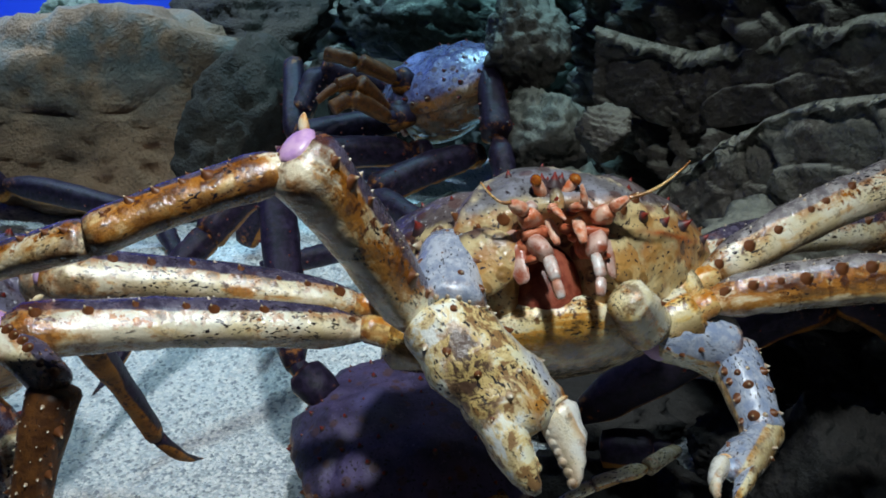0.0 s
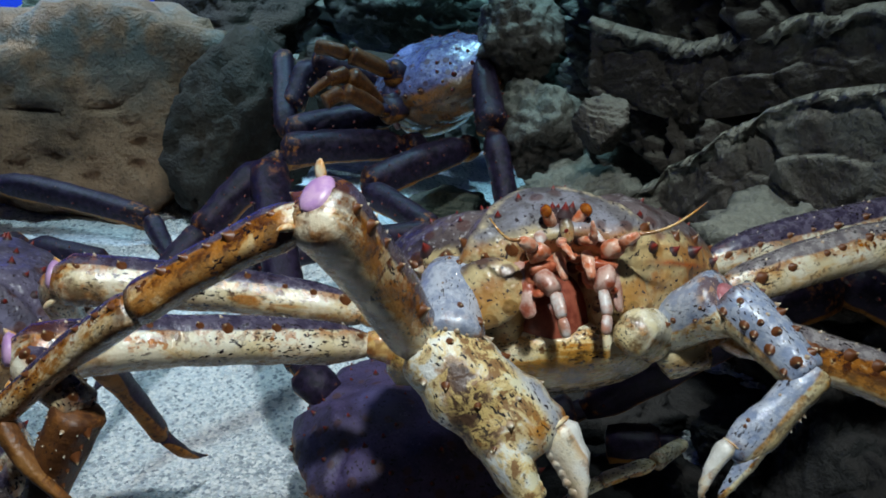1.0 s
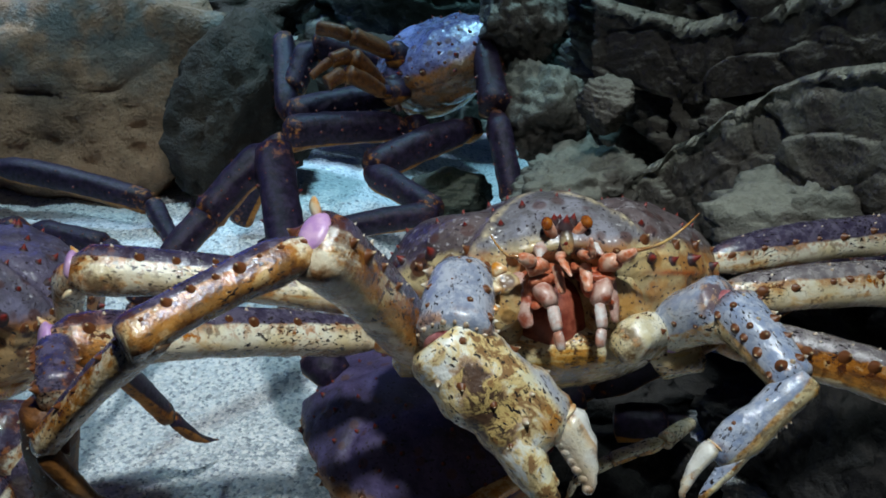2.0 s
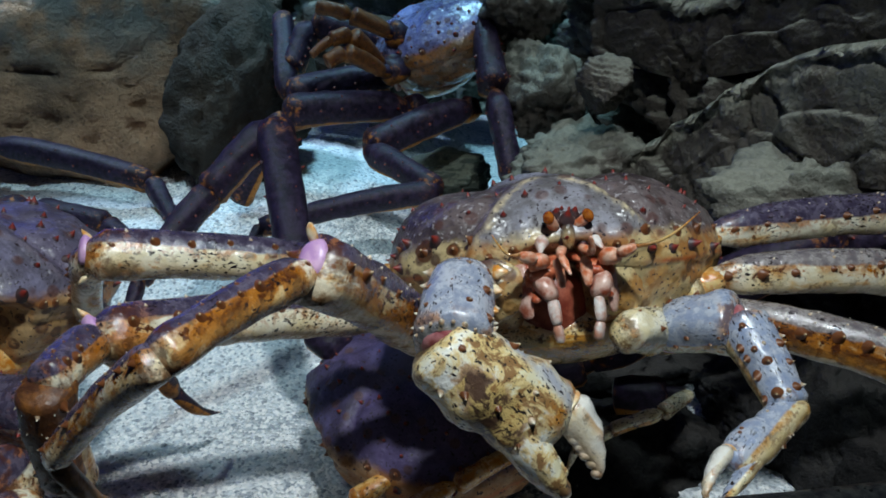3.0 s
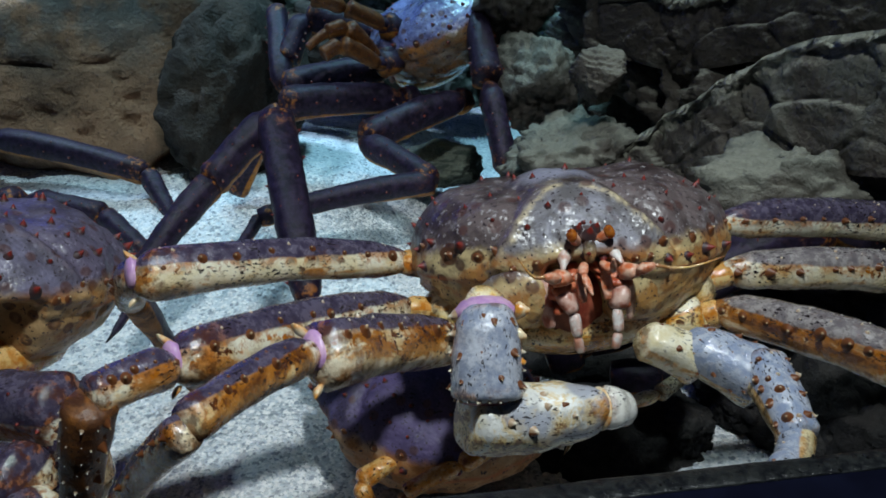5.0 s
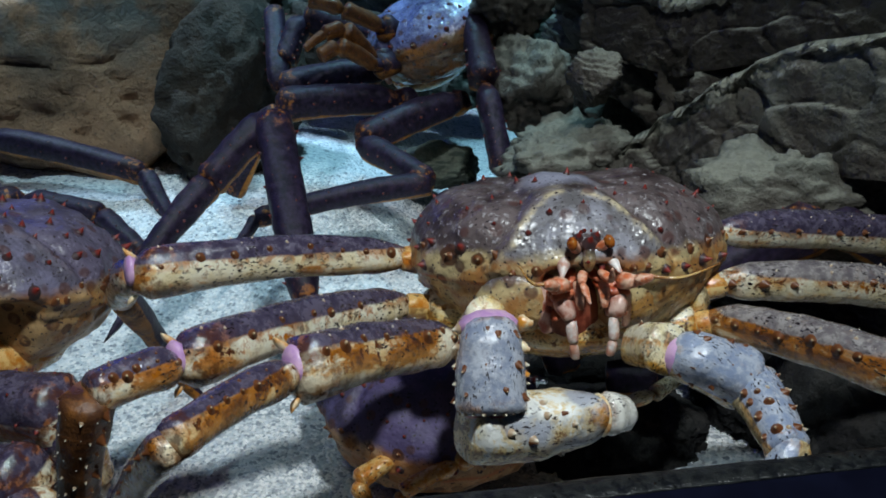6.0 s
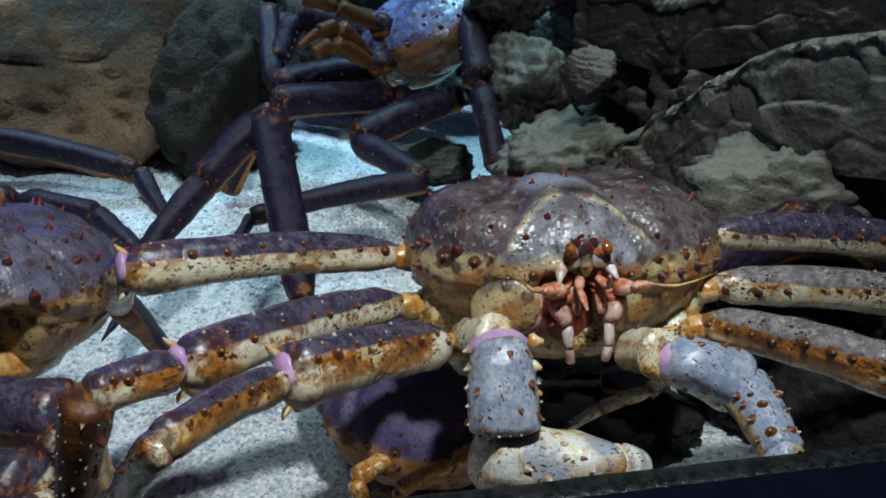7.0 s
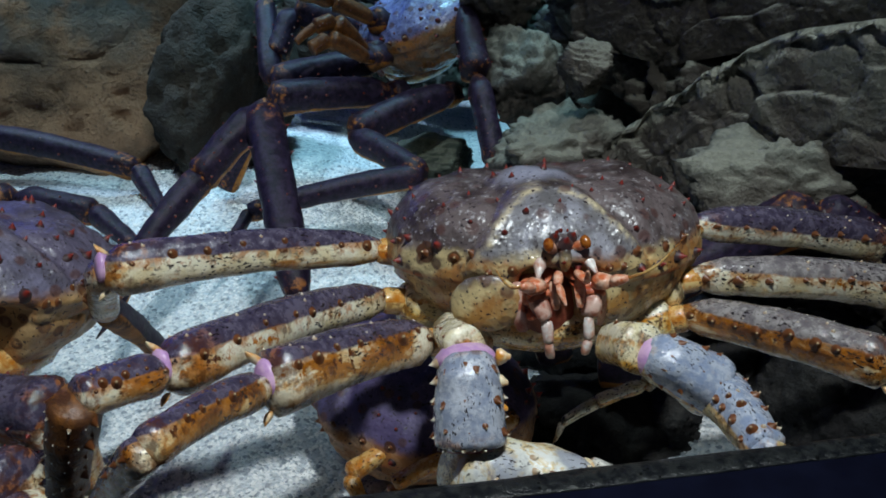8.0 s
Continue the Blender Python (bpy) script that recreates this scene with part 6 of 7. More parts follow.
    walk(BIG["R1"][0], [
        (0, aim((0.1133, -0.0241, 0.0102), (0.3054, 0.0056, 0.0316), UPS["R1"])),
        (0.5, aim((0.1133, -0.0241, 0.0102), (0.3062, -0.0021, 0.0359), UPS["R1"])),
        (1, aim((0.1133, -0.0241, 0.0102), (0.3073, -0.0219, 0.0413), UPS["R1"])),
        (2.5, aim((0.1133, -0.0241, 0.0102), (0.3070, -0.0089, 0.0172), UPS["R1"])),
        (3, aim((0.1133, -0.0241, 0.0102), (0.3068, -0.0060, 0.0137), UPS["R1"])),
        (3.5, aim((0.1133, -0.0241, 0.0102), (0.3062, -0.0068, -0.0000), UPS["R1"])),
        (4, aim((0.1133, -0.0241, 0.0102), (0.3048, 0.0001, -0.0076), UPS["R1"])),
        (4.5, aim((0.1133, -0.0241, 0.0102), (0.3020, 0.0104, -0.0169), UPS["R1"])),
        (6, aim((0.1133, -0.0241, 0.0102), (0.3025, 0.0105, -0.0151), UPS["R1"])),
        (6.5, aim((0.1133, -0.0241, 0.0102), (0.3027, 0.0089, -0.0169), UPS["R1"])),
        (7, aim((0.1133, -0.0241, 0.0102), (0.3036, 0.0053, -0.0143), UPS["R1"])),
        (7.5, aim((0.1133, -0.0241, 0.0102), (0.3026, 0.0076, -0.0184), UPS["R1"])),
        (8, aim((0.1133, -0.0241, 0.0102), (0.3019, 0.0034, -0.0265), UPS["R1"])),
    ])
    walk(BIG["R1"][1], [
        (0, aim((0.3054, 0.0056, 0.0316), (0.4093, 0.0243, -0.0003), UPS["R1"])),
        (0.5, aim((0.3062, -0.0021, 0.0359), (0.4090, 0.0205, 0.0035), UPS["R1"])),
        (1, aim((0.3073, -0.0219, 0.0413), (0.4053, 0.0206, 0.0143), UPS["R1"])),
        (2.5, aim((0.3070, -0.0089, 0.0172), (0.4137, 0.0173, 0.0248), UPS["R1"])),
        (3, aim((0.3068, -0.0060, 0.0137), (0.4134, 0.0217, 0.0112), UPS["R1"])),
        (3.5, aim((0.3062, -0.0068, -0.0000), (0.4132, 0.0194, -0.0027), UPS["R1"])),
        (4, aim((0.3048, 0.0001, -0.0076), (0.4146, 0.0092, -0.0075), UPS["R1"])),
        (4.5, aim((0.3020, 0.0104, -0.0169), (0.4115, 0.0038, -0.0064), UPS["R1"])),
        (6, aim((0.3025, 0.0105, -0.0151), (0.4068, -0.0077, 0.0155), UPS["R1"])),
        (6.5, aim((0.3027, 0.0089, -0.0169), (0.4055, -0.0105, 0.0176), UPS["R1"])),
        (7, aim((0.3036, 0.0053, -0.0143), (0.4060, -0.0112, 0.0227), UPS["R1"])),
        (7.5, aim((0.3026, 0.0076, -0.0184), (0.4017, -0.0146, 0.0244), UPS["R1"])),
        (8, aim((0.3019, 0.0034, -0.0265), (0.4015, -0.0169, 0.0162), UPS["R1"])),
    ])
    walk(BIG["R1"][2], [
        (0, aim((0.4093, 0.0243, -0.0003), (0.4324, 0.1106, -0.1209), UPS["R1"])),
        (0.5, aim((0.4090, 0.0205, 0.0035), (0.4277, 0.0985, -0.1234), UPS["R1"])),
        (1, aim((0.4053, 0.0206, 0.0143), (0.4313, 0.0939, -0.1142), UPS["R1"])),
        (2.5, aim((0.4137, 0.0173, 0.0248), (0.4275, 0.0682, -0.1158), UPS["R1"])),
        (3, aim((0.4134, 0.0217, 0.0112), (0.4214, 0.0637, -0.1328), UPS["R1"])),
        (3.5, aim((0.4132, 0.0194, -0.0027), (0.4159, 0.0552, -0.1484), UPS["R1"])),
        (4, aim((0.4146, 0.0092, -0.0075), (0.4107, 0.0368, -0.1551), UPS["R1"])),
        (4.5, aim((0.4115, 0.0038, -0.0064), (0.4052, 0.0243, -0.1551), UPS["R1"])),
        (6, aim((0.4068, -0.0077, 0.0155), (0.4063, 0.0022, -0.1344), UPS["R1"])),
        (6.5, aim((0.4055, -0.0105, 0.0176), (0.4074, -0.0033, -0.1324), UPS["R1"])),
        (7, aim((0.4060, -0.0112, 0.0227), (0.4109, -0.0070, -0.1273), UPS["R1"])),
        (7.5, aim((0.4017, -0.0146, 0.0244), (0.4146, -0.0144, -0.1252), UPS["R1"])),
        (8, aim((0.4015, -0.0169, 0.0162), (0.4175, -0.0182, -0.1331), UPS["R1"])),
    ])
    walk(BIG["R1"][3], [
        (0, aim((0.4324, 0.1106, -0.1209), (0.5096, 0.1055, -0.1005), UPS["R1"])),
        (0.5, aim((0.4277, 0.0985, -0.1234), (0.5045, 0.0952, -0.1013), UPS["R1"])),
        (1, aim((0.4313, 0.0939, -0.1142), (0.5082, 0.0931, -0.0923), UPS["R1"])),
        (2.5, aim((0.4275, 0.0682, -0.1158), (0.5027, 0.0747, -0.0895), UPS["R1"])),
        (3, aim((0.4214, 0.0637, -0.1328), (0.4969, 0.0730, -0.1080), UPS["R1"])),
        (3.5, aim((0.4159, 0.0552, -0.1484), (0.4916, 0.0658, -0.1249), UPS["R1"])),
        (4, aim((0.4107, 0.0368, -0.1551), (0.4863, 0.0484, -0.1316), UPS["R1"])),
        (4.5, aim((0.4052, 0.0243, -0.1551), (0.4808, 0.0372, -0.1322), UPS["R1"])),
        (6, aim((0.4063, 0.0022, -0.1344), (0.4803, 0.0169, -0.1077), UPS["R1"])),
        (6.5, aim((0.4074, -0.0033, -0.1324), (0.4810, 0.0114, -0.1047), UPS["R1"])),
        (7, aim((0.4109, -0.0070, -0.1273), (0.4840, 0.0078, -0.0985), UPS["R1"])),
        (7.5, aim((0.4146, -0.0144, -0.1252), (0.4872, 0.0012, -0.0953), UPS["R1"])),
        (8, aim((0.4175, -0.0182, -0.1331), (0.4902, -0.0029, -0.1033), UPS["R1"])),
    ])
    walk(BIG["R2"][0], [
        (0, aim((0.0963, -0.061, -0.0201), (0.2593, -0.0962, 0.0343), UPS["R2"])),
        (0.5, aim((0.0963, -0.061, -0.0201), (0.2631, -0.0796, 0.0312), UPS["R2"])),
        (1, aim((0.0963, -0.061, -0.0201), (0.2676, -0.0721, 0.0122), UPS["R2"])),
        (2.5, aim((0.0963, -0.061, -0.0201), (0.2688, -0.0691, -0.0294), UPS["R2"])),
        (3, aim((0.0963, -0.061, -0.0201), (0.2686, -0.0686, -0.0333), UPS["R2"])),
        (3.5, aim((0.0963, -0.061, -0.0201), (0.2685, -0.0716, -0.0348), UPS["R2"])),
        (4, aim((0.0963, -0.061, -0.0201), (0.2684, -0.0647, -0.0391), UPS["R2"])),
        (4.5, aim((0.0963, -0.061, -0.0201), (0.2680, -0.0597, -0.0433), UPS["R2"])),
        (6, aim((0.0963, -0.061, -0.0201), (0.2685, -0.0671, -0.0399), UPS["R2"])),
        (6.5, aim((0.0963, -0.061, -0.0201), (0.2682, -0.0711, -0.0411), UPS["R2"])),
        (7, aim((0.0963, -0.061, -0.0201), (0.2684, -0.0734, -0.0386), UPS["R2"])),
        (7.5, aim((0.0963, -0.061, -0.0201), (0.2683, -0.0750, -0.0379), UPS["R2"])),
        (8, aim((0.0963, -0.061, -0.0201), (0.2675, -0.0826, -0.0387), UPS["R2"])),
    ])
    walk(BIG["R2"][1], [
        (0, aim((0.2593, -0.0962, 0.0343), (0.3532, -0.0524, -0.0043), UPS["R2"])),
        (0.5, aim((0.2631, -0.0796, 0.0312), (0.3663, -0.0542, 0.0009), UPS["R2"])),
        (1, aim((0.2676, -0.0721, 0.0122), (0.3762, -0.0522, 0.0104), UPS["R2"])),
        (2.5, aim((0.2688, -0.0691, -0.0294), (0.3645, -0.0574, 0.0249), UPS["R2"])),
        (3, aim((0.2686, -0.0686, -0.0333), (0.3659, -0.0530, 0.0168), UPS["R2"])),
        (3.5, aim((0.2685, -0.0716, -0.0348), (0.3691, -0.0546, 0.0076), UPS["R2"])),
        (4, aim((0.2684, -0.0647, -0.0391), (0.3687, -0.0639, 0.0074), UPS["R2"])),
        (4.5, aim((0.2680, -0.0597, -0.0433), (0.3635, -0.0684, 0.0117), UPS["R2"])),
        (6, aim((0.2685, -0.0671, -0.0399), (0.3504, -0.0777, 0.0336), UPS["R2"])),
        (6.5, aim((0.2682, -0.0711, -0.0411), (0.3475, -0.0799, 0.0355), UPS["R2"])),
        (7, aim((0.2684, -0.0734, -0.0386), (0.3458, -0.0796, 0.0401), UPS["R2"])),
        (7.5, aim((0.2683, -0.0750, -0.0379), (0.3441, -0.0835, 0.0421), UPS["R2"])),
        (8, aim((0.2675, -0.0826, -0.0387), (0.3489, -0.0861, 0.0361), UPS["R2"])),
    ])
    walk(BIG["R2"][2], [
        (0, aim((0.3532, -0.0524, -0.0043), (0.3728, 0.0371, -0.1235), UPS["R2"])),
        (0.5, aim((0.3663, -0.0542, 0.0009), (0.3693, 0.0265, -0.1256), UPS["R2"])),
        (1, aim((0.3762, -0.0522, 0.0104), (0.3750, 0.0232, -0.1193), UPS["R2"])),
        (2.5, aim((0.3645, -0.0574, 0.0249), (0.3768, -0.0050, -0.1153), UPS["R2"])),
        (3, aim((0.3659, -0.0530, 0.0168), (0.3723, -0.0101, -0.1269), UPS["R2"])),
        (3.5, aim((0.3691, -0.0546, 0.0076), (0.3675, -0.0186, -0.1383), UPS["R2"])),
        (4, aim((0.3687, -0.0639, 0.0074), (0.3624, -0.0364, -0.1401), UPS["R2"])),
        (4.5, aim((0.3635, -0.0684, 0.0117), (0.3577, -0.0481, -0.1371), UPS["R2"])),
        (6, aim((0.3504, -0.0777, 0.0336), (0.3589, -0.0692, -0.1161), UPS["R2"])),
        (6.5, aim((0.3475, -0.0799, 0.0355), (0.3598, -0.0742, -0.1140), UPS["R2"])),
        (7, aim((0.3458, -0.0796, 0.0401), (0.3627, -0.0773, -0.1091), UPS["R2"])),
        (7.5, aim((0.3441, -0.0835, 0.0421), (0.3665, -0.0846, -0.1064), UPS["R2"])),
        (8, aim((0.3489, -0.0861, 0.0361), (0.3689, -0.0879, -0.1127), UPS["R2"])),
    ])
    walk(BIG["R2"][3], [
        (0, aim((0.3728, 0.0371, -0.1235), (0.4527, 0.0386, -0.1188), UPS["R2"])),
        (0.5, aim((0.3693, 0.0265, -0.1256), (0.4486, 0.0265, -0.1151), UPS["R2"])),
        (1, aim((0.3750, 0.0232, -0.1193), (0.4537, 0.0235, -0.1045), UPS["R2"])),
        (2.5, aim((0.3768, -0.0050, -0.1153), (0.4530, 0.0012, -0.0917), UPS["R2"])),
        (3, aim((0.3723, -0.0101, -0.1269), (0.4487, -0.0012, -0.1047), UPS["R2"])),
        (3.5, aim((0.3675, -0.0186, -0.1383), (0.4442, -0.0083, -0.1176), UPS["R2"])),
        (4, aim((0.3624, -0.0364, -0.1401), (0.4391, -0.0250, -0.1201), UPS["R2"])),
        (4.5, aim((0.3577, -0.0481, -0.1371), (0.4341, -0.0356, -0.1168), UPS["R2"])),
        (6, aim((0.3589, -0.0692, -0.1161), (0.4329, -0.0546, -0.0893), UPS["R2"])),
        (6.5, aim((0.3598, -0.0742, -0.1140), (0.4331, -0.0594, -0.0857), UPS["R2"])),
        (7, aim((0.3627, -0.0773, -0.1091), (0.4352, -0.0622, -0.0790), UPS["R2"])),
        (7.5, aim((0.3665, -0.0846, -0.1064), (0.4382, -0.0686, -0.0747), UPS["R2"])),
        (8, aim((0.3689, -0.0879, -0.1127), (0.4411, -0.0722, -0.0820), UPS["R2"])),
    ])
    walk(BIG["R3"][0], [
        (0, aim((0.0835, -0.074, -0.0431), (0.2131, -0.1185, -0.0506), UPS["R3"])),
        (0.5, aim((0.0835, -0.074, -0.0431), (0.2132, -0.0848, -0.0873), UPS["R3"])),
        (1, aim((0.0835, -0.074, -0.0431), (0.2056, -0.0988, -0.0996), UPS["R3"])),
        (2.5, aim((0.0835, -0.074, -0.0431), (0.2017, -0.1309, -0.0873), UPS["R3"])),
        (3, aim((0.0835, -0.074, -0.0431), (0.1995, -0.1365, -0.0864), UPS["R3"])),
        (3.5, aim((0.0835, -0.074, -0.0431), (0.1928, -0.1494, -0.0865), UPS["R3"])),
        (4, aim((0.0835, -0.074, -0.0431), (0.1798, -0.1671, -0.0821), UPS["R3"])),
        (4.5, aim((0.0835, -0.074, -0.0431), (0.1635, -0.1847, -0.0733), UPS["R3"])),
        (6, aim((0.0835, -0.074, -0.0431), (0.1610, -0.1926, -0.0528), UPS["R3"])),
        (6.5, aim((0.0835, -0.074, -0.0431), (0.1624, -0.1927, -0.0502), UPS["R3"])),
        (7, aim((0.0835, -0.074, -0.0431), (0.1632, -0.1921, -0.0464), UPS["R3"])),
        (7.5, aim((0.0835, -0.074, -0.0431), (0.1666, -0.1900, -0.0439), UPS["R3"])),
        (8, aim((0.0835, -0.074, -0.0431), (0.1720, -0.1860, -0.0488), UPS["R3"])),
    ])
    walk(BIG["R3"][1], [
        (0, aim((0.2131, -0.1185, -0.0506), (0.3158, -0.0883, -0.0771), UPS["R3"])),
        (0.5, aim((0.2132, -0.0848, -0.0873), (0.3206, -0.0976, -0.0662), UPS["R3"])),
        (1, aim((0.2056, -0.0988, -0.0996), (0.3077, -0.0975, -0.0576), UPS["R3"])),
        (2.5, aim((0.2017, -0.1309, -0.0873), (0.2967, -0.1129, -0.0343), UPS["R3"])),
        (3, aim((0.1995, -0.1365, -0.0864), (0.2948, -0.1116, -0.0366), UPS["R3"])),
        (3.5, aim((0.1928, -0.1494, -0.0865), (0.2882, -0.1148, -0.0433), UPS["R3"])),
        (4, aim((0.1798, -0.1671, -0.0821), (0.2747, -0.1268, -0.0430), UPS["R3"])),
        (4.5, aim((0.1635, -0.1847, -0.0733), (0.2569, -0.1366, -0.0395), UPS["R3"])),
        (6, aim((0.1610, -0.1926, -0.0528), (0.2529, -0.1460, -0.0133), UPS["R3"])),
        (6.5, aim((0.1624, -0.1927, -0.0502), (0.2540, -0.1474, -0.0087), UPS["R3"])),
        (7, aim((0.1632, -0.1921, -0.0464), (0.2542, -0.1475, -0.0030), UPS["R3"])),
        (7.5, aim((0.1666, -0.1900, -0.0439), (0.2588, -0.1525, 0.0036), UPS["R3"])),
        (8, aim((0.1720, -0.1860, -0.0488), (0.2654, -0.1536, 0.0001), UPS["R3"])),
    ])
    walk(BIG["R3"][2], [
        (0, aim((0.3158, -0.0883, -0.0771), (0.3260, 0.0095, -0.1905), UPS["R3"])),
        (0.5, aim((0.3206, -0.0976, -0.0662), (0.3230, -0.0085, -0.1869), UPS["R3"])),
        (1, aim((0.3077, -0.0975, -0.0576), (0.3304, -0.0141, -0.1804), UPS["R3"])),
        (2.5, aim((0.2967, -0.1129, -0.0343), (0.3349, -0.0552, -0.1674), UPS["R3"])),
        (3, aim((0.2948, -0.1116, -0.0366), (0.3297, -0.0640, -0.1746), UPS["R3"])),
        (3.5, aim((0.2882, -0.1148, -0.0433), (0.3241, -0.0747, -0.1834), UPS["R3"])),
        (4, aim((0.2747, -0.1268, -0.0430), (0.3187, -0.0945, -0.1828), UPS["R3"])),
        (4.5, aim((0.2569, -0.1366, -0.0395), (0.3137, -0.1083, -0.1755), UPS["R3"])),
        (6, aim((0.2529, -0.1460, -0.0133), (0.3156, -0.1312, -0.1488), UPS["R3"])),
        (6.5, aim((0.2540, -0.1474, -0.0087), (0.3159, -0.1362, -0.1449), UPS["R3"])),
        (7, aim((0.2542, -0.1475, -0.0030), (0.3183, -0.1391, -0.1384), UPS["R3"])),
        (7.5, aim((0.2588, -0.1525, 0.0036), (0.3214, -0.1467, -0.1326), UPS["R3"])),
        (8, aim((0.2654, -0.1536, 0.0001), (0.3230, -0.1497, -0.1384), UPS["R3"])),
    ])
    walk(BIG["R3"][3], [
        (0, aim((0.3260, 0.0095, -0.1905), (0.4035, 0.0053, -0.1709), UPS["R3"])),
        (0.5, aim((0.3230, -0.0085, -0.1869), (0.3999, -0.0110, -0.1651), UPS["R3"])),
        (1, aim((0.3304, -0.0141, -0.1804), (0.4059, -0.0165, -0.1541), UPS["R3"])),
        (2.5, aim((0.3349, -0.0552, -0.1674), (0.4081, -0.0490, -0.1356), UPS["R3"])),
        (3, aim((0.3297, -0.0640, -0.1746), (0.4032, -0.0547, -0.1444), UPS["R3"])),
        (3.5, aim((0.3241, -0.0747, -0.1834), (0.3978, -0.0638, -0.1543), UPS["R3"])),
        (4, aim((0.3187, -0.0945, -0.1828), (0.3922, -0.0822, -0.1536), UPS["R3"])),
        (4.5, aim((0.3137, -0.1083, -0.1755), (0.3872, -0.0945, -0.1472), UPS["R3"])),
        (6, aim((0.3156, -0.1312, -0.1488), (0.3874, -0.1154, -0.1172), UPS["R3"])),
        (6.5, aim((0.3159, -0.1362, -0.1449), (0.3875, -0.1202, -0.1130), UPS["R3"])),
        (7, aim((0.3183, -0.1391, -0.1384), (0.3896, -0.1232, -0.1057), UPS["R3"])),
        (7.5, aim((0.3214, -0.1467, -0.1326), (0.3927, -0.1301, -0.1003), UPS["R3"])),
        (8, aim((0.3230, -0.1497, -0.1384), (0.3948, -0.1335, -0.1069), UPS["R3"])),
    ])
    walk(BIG["CR"][0], [
        (0, aim((-0.0924, -0.0832, -0.0384), (-0.0741, -0.0671, 0.0107), UPS["CR"])),
        (0.5, aim((-0.0924, -0.0832, -0.0384), (-0.0753, -0.0591, 0.0088), UPS["CR"])),
        (1, aim((-0.0924, -0.0832, -0.0384), (-0.0766, -0.0630, 0.0101), UPS["CR"])),
        (2.5, aim((-0.0924, -0.0832, -0.0384), (-0.0790, -0.0982, 0.0027), UPS["CR"])),
        (3, aim((-0.0924, -0.0832, -0.0384), (-0.0831, -0.1060, -0.0011), UPS["CR"])),
        (3.5, aim((-0.0924, -0.0832, -0.0384), (-0.0864, -0.1098, -0.0048), UPS["CR"])),
        (4, aim((-0.0924, -0.0832, -0.0384), (-0.0887, -0.1124, -0.0058), UPS["CR"])),
        (4.5, aim((-0.0924, -0.0832, -0.0384), (-0.0888, -0.1145, -0.0068), UPS["CR"])),
        (6, aim((-0.0924, -0.0832, -0.0384), (-0.0871, -0.1204, -0.0130), UPS["CR"])),
        (6.5, aim((-0.0924, -0.0832, -0.0384), (-0.0821, -0.1230, -0.0187), UPS["CR"])),
        (7, aim((-0.0924, -0.0832, -0.0384), (-0.0798, -0.1239, -0.0222), UPS["CR"])),
        (7.5, aim((-0.0924, -0.0832, -0.0384), (-0.0839, -0.1264, -0.0263), UPS["CR"])),
        (8, aim((-0.0924, -0.0832, -0.0384), (-0.0883, -0.1281, -0.0317), UPS["CR"])),
    ])
    walk(BIG["CR"][1], [
        (0, aim((-0.0741, -0.0671, 0.0107), (-0.0888, -0.0856, -0.0480), UPS["CR"])),
        (0.5, aim((-0.0753, -0.0591, 0.0088), (-0.0920, -0.0772, -0.0495), UPS["CR"])),
        (1, aim((-0.0766, -0.0630, 0.0101), (-0.0929, -0.0845, -0.0466), UPS["CR"])),
        (2.5, aim((-0.0790, -0.0982, 0.0027), (-0.0959, -0.1377, -0.0429), UPS["CR"])),
        (3, aim((-0.0831, -0.1060, -0.0011), (-0.1007, -0.1485, -0.0439), UPS["CR"])),
        (3.5, aim((-0.0864, -0.1098, -0.0048), (-0.1044, -0.1375, -0.0507), UPS["CR"])),
        (4, aim((-0.0887, -0.1124, -0.0058), (-0.1032, -0.1247, -0.0562), UPS["CR"])),
        (4.5, aim((-0.0888, -0.1145, -0.0068), (-0.0970, -0.1250, -0.0654), UPS["CR"])),
        (6, aim((-0.0871, -0.1204, -0.0130), (-0.0912, -0.1396, -0.0731), UPS["CR"])),
        (6.5, aim((-0.0821, -0.1230, -0.0187), (-0.0835, -0.1421, -0.0791), UPS["CR"])),
        (7, aim((-0.0798, -0.1239, -0.0222), (-0.0806, -0.1448, -0.0819), UPS["CR"])),
        (7.5, aim((-0.0839, -0.1264, -0.0263), (-0.0850, -0.1482, -0.0863), UPS["CR"])),
        (8, aim((-0.0883, -0.1281, -0.0317), (-0.0912, -0.1490, -0.0906), UPS["CR"])),
    ])
